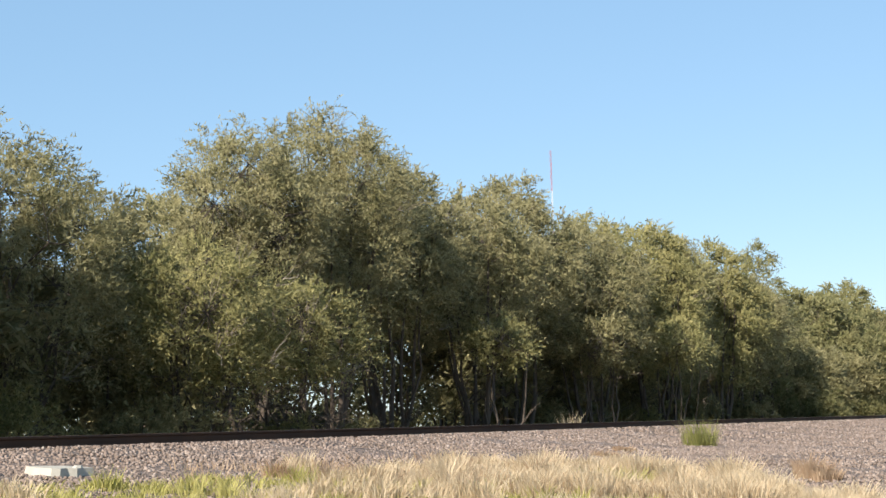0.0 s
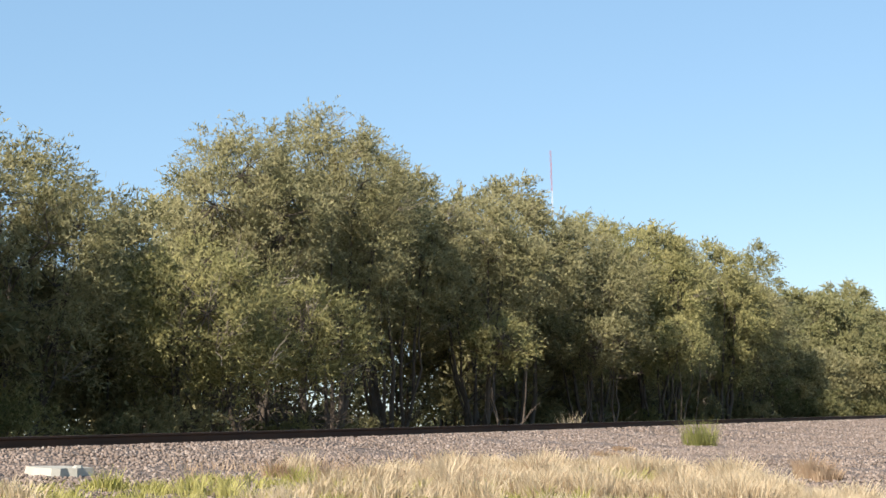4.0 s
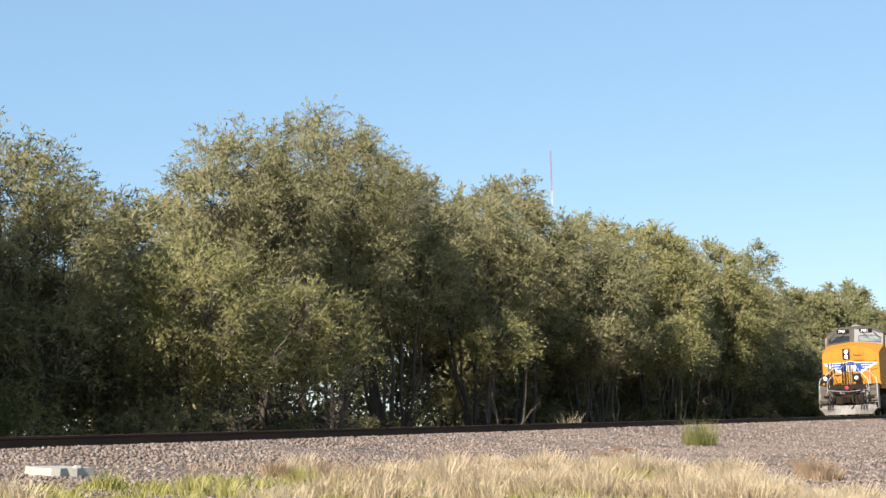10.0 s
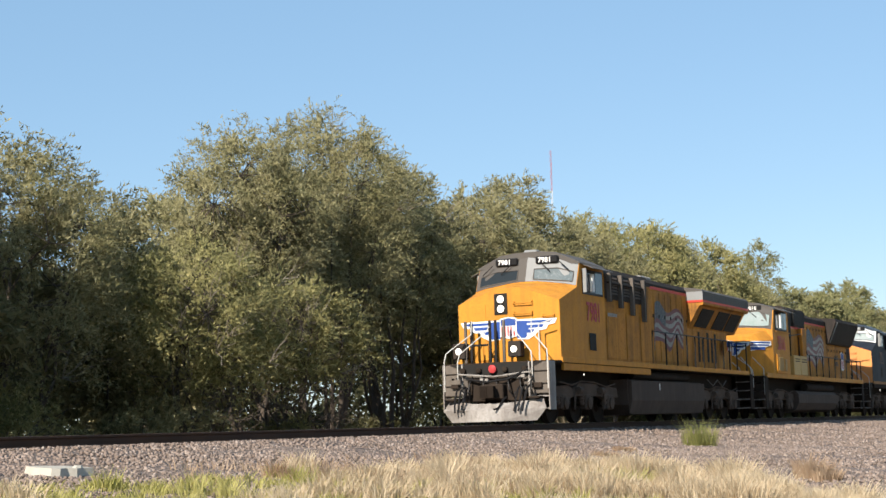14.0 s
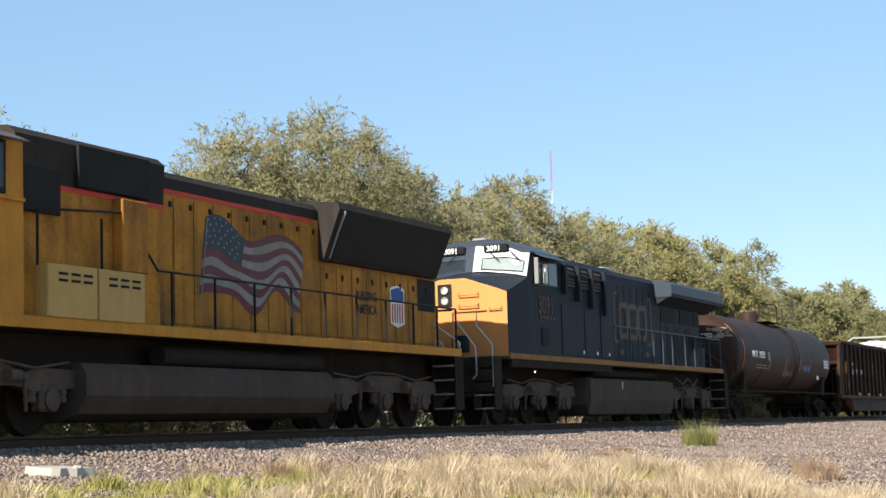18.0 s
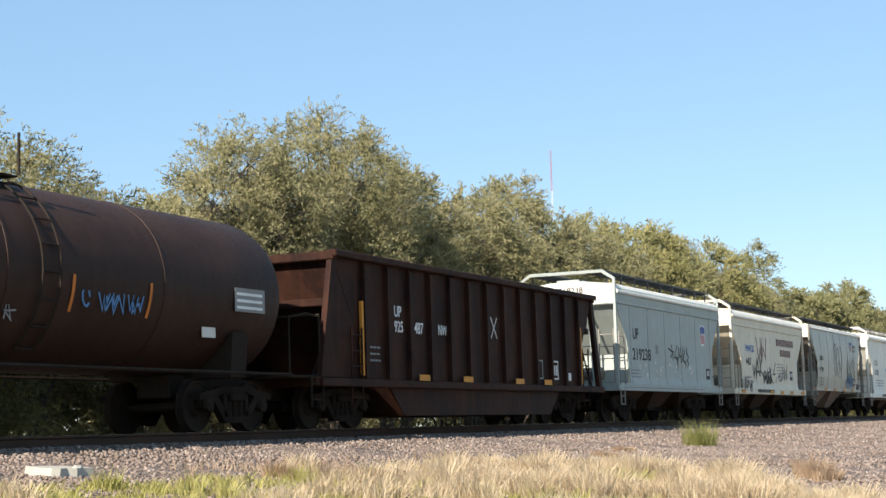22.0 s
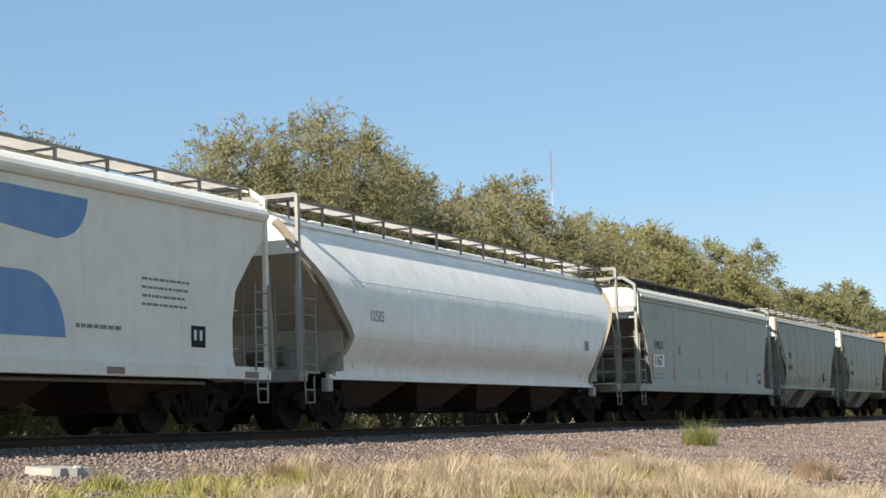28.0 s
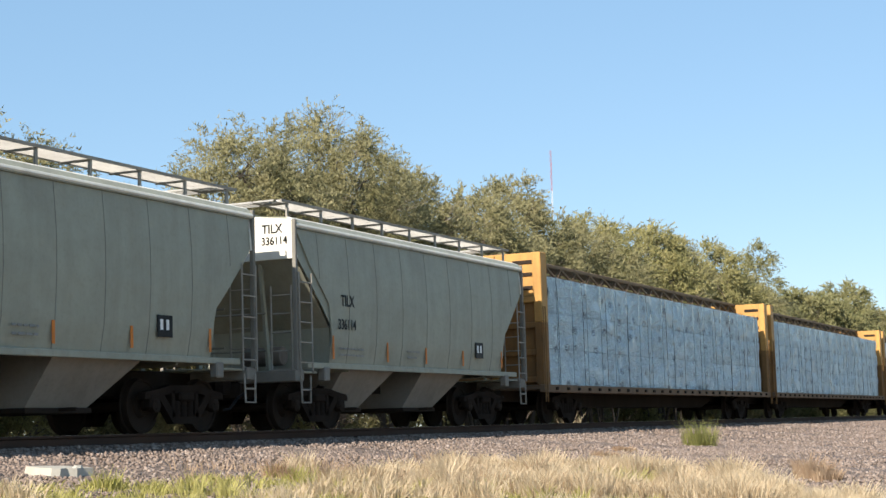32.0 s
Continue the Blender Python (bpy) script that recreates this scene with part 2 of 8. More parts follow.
def scatter_stones(name, n, x0, x1, y0, y1, size):
    """Loose ballast: small uneven double pyramids, each turned its own way."""
    oct_v = np.array([(1, 0, 0), (-1, 0, 0), (0, 1, 0), (0, -1, 0), (0, 0, 1), (0, 0, -1)], float)
    oct_f = np.array([(0, 2, 4), (2, 1, 4), (1, 3, 4), (3, 0, 4), (2, 0, 5), (1, 2, 5), (3, 1, 5), (0, 3, 5)])
    px, py = rng.uniform(x0, x1, n), rng.uniform(y0, y1, n)
    s = size * rng.uniform(0.40, 1.0, n) ** 1.3 * 1.45
    ax = rng.normal(size=(n, 3, 3))
    q, _ = np.linalg.qr(ax)
    loc = oct_v[None] * rng.uniform(0.6, 1.25, (n, 6, 1)) * s[:, None, None]
    v = np.einsum("nij,nkj->nki", q, loc)
    v[:, :, 2] *= 0.8
    v += np.stack([px, py, land(py) + s * 0.25], 1)[:, None]
    f = (oct_f[None] + 6 * np.arange(n)[:, None, None]).reshape(-1, 3)
    ob = new(name, bulk(name, v.reshape(-1, 3), f, M_STONE))
    return tagged(ob, "loose angular ballast stones, grey to reddish brown", "ballast", kind="stuff")


def stone_material():
    m, nt, b = material("crushed_stone")
    geo = nt.nodes.new("ShaderNodeNewGeometry")
    c = ramp(nt, geo.outputs["Random Per Island"], [(0.0, (0.048, 0.033, 0.027)), (0.3, (0.116, 0.080, 0.064)), (0.62, (0.186, 0.135, 0.111)), (0.88, (0.297, 0.232, 0.198)), (1.0, (0.470, 0.394, 0.346))])
    nt.links.new(mixed(nt, noisy(nt, coords(nt, world_space=True), 30.0, 4), c, (0.235, 0.183, 0.15)), b.inputs["Base Color"])
    b.inputs["Roughness"].default_value = 0.9
    return m


M_STONE = stone_material()
scatter_stones("ballast_stones", 30000, 12, 44, -8.0, -0.85, 0.035)
scatter_stones("ballast_stones", 16000, 44, 100, -9.0, -0.85, 0.046)
scatter_stones("ballast_stones", 14000, 22, 56, -15.0, -8.0, 0.040)


# ---- track ----
def rail(y, name):
    b = Build()
    half = [(0.075, -0.180), (0.075, -0.168), (0.012, -0.150), (0.009, -0.052), (0.036, -0.036), (0.037, -0.004), (0.030, 0.0)]
    outline = half + [(-p, z) for p, z in reversed(half)]
    b.prism([(y + p, z) for p, z in outline], -120, 560)
    ob = b.done(name, M_RAIL)
    Build().box(-120, 560, y - 0.026, y + 0.026, 0.0, 0.002).done("running_surface", M_HEAD, ob, "bright worn running surface")
    return tagged(ob, "dark rusty steel rail on the ballast bed", "rail", "rails of the track", "structure")


rail(-0.755, "rail")
rail(0.755, "rail")
track_bed = tagged(group_of("sleepers"), "weathered timber sleepers sunk in ballast", "sleepers", kind="structure")
tie_mesh = Build().box(-0.115, 0.115, -1.30, 1.30, -0.36, -0.182, 0.012).mesh("sleeper", M_TIE)
for k in range(190):
    ob = new("sleeper", tie_mesh)
    ob.parent = track_bed
    ob.location, ob.rotation_euler = (12 + 0.53 * k, random.uniform(-0.03, 0.03), 0), (0, 0, random.uniform(-0.01, 0.01))

slab = Build()
slab.prism([(0.0, 0.05), (0.10, -0.01), (0.26, 0.03), (0.38, -0.03), (0.55, 0.03), (0.72, 0.02), (0.77, 0.18), (0.70, 0.34), (0.72, 0.52), (0.50, 0.57), (0.36, 0.61), (0.03, 0.55), (-0.05, 0.30)], -0.14, 0.0, "z", (0.015, 0.01), 0.95)
slab.prism([(0.42, 0.05), (0.50, 0.03), (0.60, 0.10), (0.55, 0.16), (0.44, 0.13)], 0.0, 0.03, "z", (0.01, 0.0), 0.7)
slab = slab.done("concrete_slab", M_CONCRETE)
slab.location, slab.rotation_euler = (16.36, -3.98, -0.42), (0.07, 0.02, -0.12)
tagged(slab, "pale weathered concrete slab half sunk in the ballast", "slab")


# ---- grass ----
def blades(name, spots, mat, label, category="grass", kind="stuff"):
    """spots: rows of x, y, tuft radius, height, number of blades. Each blade is a bent, tapering strip."""
    vs, fs, base = [], [], 0
    for x, y, r, h, n in spots:
        n = int(n)
        a, d = rng.uniform(0, 2 * np.pi, n), r * np.sqrt(rng.uniform(0, 1, n))
        bx, by = x + d * np.cos(a), y + d * np.sin(a)
        hh = h * rng.uniform(0.45, 1.15, n)
        lean_a = np.where(rng.uniform(size=n) < 0.6, a, rng.uniform(0, 2 * np.pi, n))
        lean = hh * rng.uniform(0.15, 0.75, n)
        w = rng.uniform(0.004, 0.010, n)
        side = np.stack([-np.sin(lean_a + 0.7), np.cos(lean_a + 0.7), 0 * a], 1)
        root = np.stack([bx, by, land(by) - 0.03], 1)
        way = np.stack([np.cos(lean_a), np.sin(lean_a), 0 * a], 1)
        mid = root + way * (lean * 0.35)[:, None] + np.array([0, 0, 1]) * (hh * 0.6)[:, None]
        tip = root + way * lean[:, None] + np.array([0, 0, 1]) * hh[:, None]
        v = np.stack([root - side * w[:, None], root + side * w[:, None], mid + side * w[:, None] * 0.7, mid - side * w[:, None] * 0.7, tip], 1)
        k = base + 5 * np.arange(n)[:, None]
        vs.append(v.reshape(-1, 3))
        fs.append(np.concatenate([k + [[0, 1, 2]], k + [[0, 2, 3]], k + [[3, 2, 4]]]))
        base += 5 * n
    ob = new(name, bulk(name, np.concatenate(vs), np.concatenate(fs), mat))
    return tagged(ob, label, category, kind=kind)


def edge(x):
    """How far towards the track the grass grows."""
    return np.interp(x, [10, 15, 17, 19.2, 20.2, 21.5, 23.8, 25.5, 26.5, 27.2], [-4.9, -4.7, -4.75, -5.25, -4.9, -5.25, -6.0, -6.7, -7.3, -9.5])


def tufts(n, x0, x1, depth, keep, h, per):
    """Tufts crowd together in patches and leave bare gravel between."""
    rows = []
    while len(rows) < n:
        x = rng.uniform(x0, x1)
        y = edge(x) - depth * rng.uniform(0, 1) ** 1.1
        patch = noise.noise(Vector((x * 1.1, y * 1.7, 8.0))) + 0.5 * noise.noise(Vector((x * 3.1, y * 3.7, 1.0)))
        if keep(x, y) and x < 26.9 + 0.93 * (y + 7) + 0.5 * noise.noise(Vector((x * 0.8, y * 0.8, 4.0))) and patch > rng.uniform(-0.55, 0.25):
            rows.append((x, y, rng.uniform(0.05, 0.20), h * rng.uniform(0.45, 1.15) * (0.8 + 0.9 * max(0.0, patch)), per * rng.uniform(0.5, 1.4)))
    return rows


def greenness(x, y):
    return noise.noise(Vector((x * 0.45, y * 0.6, 3.0))) + (0.42 if x < 18.6 else -0.10)


blades("green_grass", tufts(760, 10, 27.5, 5.5, lambda x, y: greenness(x, y) > 0.02, 0.20, 42), M_GRASS_GREEN, "short yellow-green grass in uneven tufts beside the ballast")
blades("dry_grass", tufts(1900, 13, 27.2, 8.0, lambda x, y: greenness(x, y) < 0.10, 0.31, 46), M_GRASS_DRY, "tall dry straw-coloured grass in uneven tufts")
blades("red_grass", tufts(420, 19.0, 27.2, 4.5, lambda x, y: noise.noise(Vector((x * 0.5, y * 0.5, 6.0))) > -0.05, 0.26, 34), M_GRASS_RED, "reddish brown dry grass among the straw")
blades("sparse_grass", [(x, y, 0.22, rng.uniform(0.10, 0.24), 13) for x, y in [(rng.uniform(17, 27), rng.uniform(-5.4, -4.0)) for _ in range(95)] if noise.noise(Vector((x * 0.9, y, 2.0))) > -0.1], M_GRASS_RED, "thin reddish grass seeding into the ballast edge")
for x, y, r, h in ((23.9, -10.5, 0.34, 0.44), (24.3, -10.2, 0.30, 0.36), (23.4, -10.75, 0.26, 0.34), (27.2, -10.9, 0.30, 0.38), (27.0, -11.15, 0.24, 0.24), (31.2, -5.9, 0.28, 0.15), (25.3, -9.0, 0.42, 0.34), (24.8, -8.7, 0.40, 0.40), (34.4, -5.2, 0.25, 0.14), (26.0, -8.0, 0.35, 0.32)):
    ob = blades("grass_tuft", [(x, y, r, h, 560), (x + 0.1, y + 0.1, r * 0.6, h * 1.2, 160)], M_GRASS_RED if x > 26.5 else M_GRASS_DRY, "bushy dry grass tuft on the gravel", "grass", "")
weed = blades("weed_clump", [(40.0, -5.3, 0.42, 0.62, 420), (40.15, -5.35, 0.3, 0.78, 60)], M_WEED, "green upright weed clump growing out of the ballast", "weed", "")
blades("grass_tuft", [(52.5, 2.9, 0.35, 0.75, 90)], M_GRASS_DRY, "pale grass tuft beyond the rails", "grass", "")


# ---- trees ----
def leaf_cloud(clumps, seed, per_clump, size, droop, leaves=10, slim=0.2):
    """Leaves along bent twigs that spread from each clump. Returns points and faces."""
    g = np.random.default_rng(seed)
    c = np.repeat(clumps[:, :3], per_clump, 0)
    r = np.repeat(clumps[:, 3], per_clump)
    n = len(c)
    d = g.normal(size=(n, 3))
    d[:, 2] = d[:, 2] * 0.75 + 0.30
    d /= np.linalg.norm(d, axis=1)[:, None]
    t = np.linspace(0.15, 1.0, leaves)[None, :, None]
    reach = (r * g.uniform(0.5, 1.35, n))[:, None, None]
    p = c[:, None] + d[:, None] * t * reach
    p[:, :, 2] -= (t[..., 0] ** 2) * reach[..., 0] * droop
    p += g.normal(size=p.shape) * 0.045
    p = p.reshape(-1, 3)
    m = len(p)
    along = np.repeat(d, leaves, 0) + g.normal(size=(m, 3)) * 0.45
    along[:, 2] -= 0.1
    along /= np.linalg.norm(along, axis=1)[:, None]
    across = np.cross(along, g.normal(size=(m, 3)))
    across /= np.linalg.norm(across, axis=1)[:, None] + 1e-9
    ln = (size * g.uniform(0.6, 1.35, m))[:, None]
    w = ln * slim
    v = np.stack([p, p + along * ln * 0.45 + across * w, p + along * ln, p + along * ln * 0.45 - across * w], 1).reshape(-1, 3)
    f = np.arange(4 * m).reshape(-1, 4)
    return v, f


def unit(a):
    return a / (np.linalg.norm(a, axis=-1, keepdims=True) + 1e-9)


def billows(g, h, r, low, n, stretch, top, lean):
    """Overlapping rounded masses of foliage that fill a crown: rows of centre and radii."""
    rows = []
    for i in range(n):
        k = (i + g.uniform(0.1, 0.9)) / n
        wide = 0.55 + 0.45 * min(1.0, k / (1 - top)) if k < 1 - top else math.sqrt(max(0.0, 1 - ((k - 1 + top) / top) ** 2))
        s = r * g.uniform(0.24, 0.38) + 0.22
        a = i * 2.39996 + g.uniform(-0.5, 0.5)
        d = max(0.0, r * wide - s * 0.75) * math.sqrt(g.uniform(0.25, 1.0))
        z = low + s * 0.7 + (h - low - s * 1.55) * k
        rows.append((d * math.cos(a) * stretch + lean * z, d * math.sin(a), z, s * g.uniform(0.95, 1.35), s * g.uniform(0.95, 1.25), s * g.uniform(0.75, 1.0)))
    return np.array(rows)


def sprays(g, lobes, spacing, twigs, leaves, size, reach):
    """Leafy sprays that fan out from the skin of each billow; each leaf is one pointed blade."""
    at, way = [], []
    for i, (_, _, _, rx, _, rz) in enumerate(lobes):
        n = int(4 * math.pi * rx * rz * 0.8 / spacing ** 2)
        d = unit(g.normal(size=(n * 2, 3)))
        d = d[d[:, 2] > -0.62][:n]
        p = lobes[i, :3] + d * lobes[i, 3:] * g.uniform(0.55, 1.14, (len(d), 1))
        inside = np.zeros(len(p), bool)
        for j in range(len(lobes)):
            if j != i:
                inside |= (((p - lobes[j, :3]) / lobes[j, 3:]) ** 2).sum(1) < 0.42
        # gaps open between the sprays here and there
        thin = np.array([noise.noise(Vector(q) * 1.15) + 0.5 * noise.noise(Vector(q) * 2.7) for q in p]) < -0.16
        keep = ~(inside | thin)
        at.append(p[keep])
        way.append(d[keep])
    at, way = np.concatenate(at), np.concatenate(way)
    fullness = g.integers(max(2, twigs - 5), twigs + 5, len(at))
    c, o = np.repeat(at, fullness, 0), np.repeat(way, fullness, 0)
    n = len(c)
    d = unit(o * 0.75 + g.normal(size=(n, 3)) * 0.62 + [0.12, -0.05, 0.34])
    ln = reach * g.uniform(0.45, 1.25, n)[:, None, None]
    t = (np.arange(leaves) + 0.6)[None, :, None] / leaves
    p = c[:, None] + g.normal(size=(n, 1, 3)) * 0.10 + d[:, None] * t * ln
    p[:, :, 2] -= t[..., 0] ** 2 * ln[..., 0] * 0.42
    side = unit(np.cross(d, unit(o + g.normal(size=(n, 3)) * 0.5)))
    hand = np.where(np.arange(leaves) % 2, 1.0, -1.0)[None, :, None]
    along = unit((d[:, None] * 0.8 + side[:, None] * hand * 0.75 + g.normal(size=p.shape) * 0.28).reshape(-1, 3))
    face = unit(np.repeat(o, leaves, 0) * 0.45 + g.normal(size=along.shape) * 0.7)
    across = unit(np.cross(along, face))
    p = p.reshape(-1, 3)
    s = size * g.uniform(0.6, 1.3, len(p))[:, None]
    v = np.stack([p - across * s * 0.20, p + across * s * 0.20, p + along * s], 1).reshape(-1, 3)
    return v, np.arange(len(v)).reshape(-1, 3), at


def tree(x, y, h, r, seed, label, low=1.2, stems=3, masses=16, mat=None, lean=0.0, size=0.12, spacing=0.42, twigs=11, leaves=9, top=0.55, stretch=1.0, bare=20, name="tree"):
    """A many-stemmed tree: tapered stems, limbs and bare twigs, and a billowing crown of leafy sprays."""
    g = np.random.default_rng(seed)
    base = group_of(name, at=(x, y, float(land(y)) - 0.05))
    tagged(base, label, "tree", "trees along the railway")
    lobes = billows(g, h, r, low, masses, stretch, top, lean)
    v, f, tips = sprays(g, lobes, spacing, twigs, leaves, size, 0.70 * (size / 0.12) ** 0.6)
    crown = new("crown", bulk("crown", v, f, mat or M_LEAF))
    crown.parent = base
    wood = Build()
    heads = []
    for s in range(stems):
        a = 2 * math.pi * s / stems + g.uniform(-0.5, 0.5)
        sx, sy = g.uniform(0.15, 0.6) * math.cos(a), g.uniform(0.15, 0.6) * math.sin(a)
        ex, ey = r * g.uniform(0.25, 0.62) * math.cos(a) * stretch + lean * h * 0.6, r * 0.5 * math.sin(a)
        pts, wx, wy = [(sx, sy, -0.1)], 0.0, 0.0
        for q in (0.10, 0.22, 0.36, 0.5, 0.7, 1.0):
            wx, wy = wx + g.normal() * 0.10, wy + g.normal() * 0.10
            pts.append((sx + (ex - sx) * q ** 0.85 + wx, sy + (ey - sy) * q ** 0.85 + wy, q * h * 0.70))
        rr = 0.105 * (h / 10) * g.uniform(0.6, 1.35)
        Build().rod(pts, rr, 7, rr * 0.25).done("trunk", M_BARK, base, smooth=60)
        heads += [(Vector(p), rr * (1 - 0.7 * i / 6)) for i, p in enumerate(pts[1:], 1)]
    for i, lobe in enumerate(lobes):
        end = Vector(lobe[:3])
        near = min(heads, key=lambda hp: (hp[0] - end).length + max(0.0, hp[0].z - end.z) * 3)
        mid = (near[0] + end) * 0.5 + Vector((g.normal() * 0.22, g.normal() * 0.22, 0.10))
        wood.rod([near[0], mid, end], min(0.05, near[1] * 0.6), 5, 0.018)
        for tip in tips[g.integers(0, len(tips), 60)]:
            if (Vector(tip) - end).length < max(lobe[3:]) * 1.1:
                wood.rod([end, end.lerp(Vector(tip), 0.5) + Vector(g.normal(size=3)) * 0.08, tip], 0.016, 4, 0.005)
    # bare side twigs below the leaves
    for i in range(bare):
        p, rr = heads[g.integers(0, len(heads))]
        if p.z > low + 1.2:
            continue
        d = Vector((g.normal() * 0.8, g.normal() * 0.8 - 0.2, g.uniform(0.1, 0.9))).normalized()
        e = p + d * g.uniform(0.6, 1.7)
        wood.rod([p, (p + e) / 2 + Vector(g.normal(size=3)) * 0.1, e], min(0.022, rr * 0.5), 4, 0.006)
        for _ in range(3):
            s0 = p.lerp(e, g.uniform(0.3, 0.9))
            e2 = s0 + (d + Vector(g.normal(size=3)) * 0.6).normalized() * g.uniform(0.3, 0.8)
            wood.rod([s0, (s0 + e2) / 2 + Vector(g.normal(size=3)) * 0.05, e2], 0.010, 4, 0.004)
    tagged(wood.done("branchwork", M_BARK, base, smooth=60), kind="stuff")
    # bleached sprigs at the skin of the crown, on the open side
    for i in range(max(1, bare // 6)):
        j = g.integers(0, len(tips))
        while tips[j][1] > 0.3:
            j = g.integers(0, len(tips))
        p = Vector(tips[j]) * 0.96
        d = Vector((p.x - lean * p.z, p.y, 1.1 + g.uniform(-0.5, 0.8))).normalized()
        sprig = Build()
        for _ in range(7):
            e = p + (d + Vector(g.normal(size=3)) * 0.38).normalized() * g.uniform(0.4, 1.15)
            sprig.rod([p, (p + e) / 2 + Vector(g.normal(size=3)) * 0.07, e], 0.011, 4, 0.004)
        sprig.done("bare_sprig", M_DEAD, base, "bleached bare twigs", smooth=60)
    return base


ELM = "grey-green elm with a dense crown of small leaves"
OPEN = "elm with an open base of dark bare stems"
LEAVES = {"g": M_LEAF, "y": M_LEAF_YELLOW, "f": M_LEAF_FAR}
trees = []
# x, y, height, crown radius, seed, label, lowest leaves, stems, masses, leaf colour, lean, stretch
for x, y, h, r, seed, label, low, stems, masses, kind, lean, stretch in [
    (31.8, 9.8, 7.95, 4.0, 11, "olive elm leafed low towards the ground", 1.2, 6, 24, "g", 0.0, 1.0),
    (36.2, 7.0, 5.7, 2.6, 12, "low spreading elm with yellow-green leaves", 1.3, 6, 13, "y", 0.0, 1.15),
    (40.3, 6.6, 4.8, 2.3, 14, "low elm with yellow-green leaves and bare twigs", 1.7, 6, 12, "y", 0.0, 1.15),
    (44.9, 10.8, 10.35, 3.1, 13, "tall elm with an overhanging grey-green crown", 4.6, 6, 16, "g", -0.02, 1.1),
    (49.6, 10.6, 11.6, 3.7, 25, "tallest elm of the row with a billowing grey-green crown", 3.6, 7, 21, "g", 0.0, 1.0),
    (55.4, 11.2, 10.9, 3.3, 26, OPEN, 3.7, 8, 16, "g", 0.0, 1.05),
    (60.6, 9.8, 10.0, 3.3, 15, OPEN, 3.5, 8, 16, "g", 0.0, 1.0),
    (67.6, 11.0, 11.7, 3.4, 16, OPEN, 3.2, 7, 16, "g", 0.0, 1.0),
    (72.0, 9.4, 10.1, 3.2, 17, ELM, 2.8, 6, 15, "g", 0.0, 1.0),
    (77.6, 11.0, 10.9, 3.4, 27, ELM, 2.6, 6, 15, "y", 0.0, 1.0),
    (83.6, 9.8, 11.0, 3.4, 18, "elm with yellowing tufts at its top", 2.6, 6, 15, "y", 0.0, 1.0),
    (90.2, 11.2, 11.3, 3.6, 19, ELM, 2.6, 6, 15, "g", 0.0, 1.0),
    (96.8, 9.8, 11.1, 3.5, 20, ELM, 2.4, 6, 15, "y", 0.0, 1.0),
    (57.4, 7.4, 4.6, 1.5, 31, "slim young elm leaning out from the row", 2.6, 4, 7, "y", 0.02, 1.2),
    (69.0, 7.2, 5.2, 1.9, 32, "low bough-heavy elm leaning out from the row", 2.7, 4, 9, "g", 0.0, 1.4),
    (79.5, 7.0, 5.6, 1.9, 33, "low bough-heavy elm leaning out from the row", 3.2, 4, 9, "y", 0.0, 1.5),
    (102.6, 10.2, 10.1, 3.2, 28, ELM, 2.0, 5, 13, "g", 0.0, 1.0),
    (110.4, 10.4, 12.8, 1.8, 21, "slender half-bare elm with a pointed top", 0.9, 3, 20, "f", 0.0, 1.0),
    (115.5, 10.8, 9.6, 2.5, 29, "upright elm closing the row", 0.6, 4, 13, "g", 0.0, 1.0),
    (126.0, 15.5, 10.4, 4.6, 24, "rounded willow with pale green leaves", 0.5, 4, 15, "f", 0.0, 1.15),
    (139.0, 14.0, 11.6, 5.0, 22, "rounded willow with pale green leaves", 0.5, 4, 15, "f", 0.0, 1.15),
    (153.0, 13.5, 12.9, 5.4, 23, "rounded willow with pale green leaves", 0.5, 4, 15, "f", 0.0, 1.15),
]:
    far = 0 if x < 54 else 1 if x < 80 else 2 if x < 120 else 3
    trees.append(tree(x, y, h, r, seed, label, low, stems, masses, LEAVES[kind], lean, (0.115, 0.15, 0.18, 0.30)[far], (0.40, 0.46, 0.52, 0.72)[far], (9, 9, 9, 10)[far], 8, 0.72 if r < 2.2 else 0.55, stretch, 8 if r < 2 else (70, 55, 20, 2)[far]))
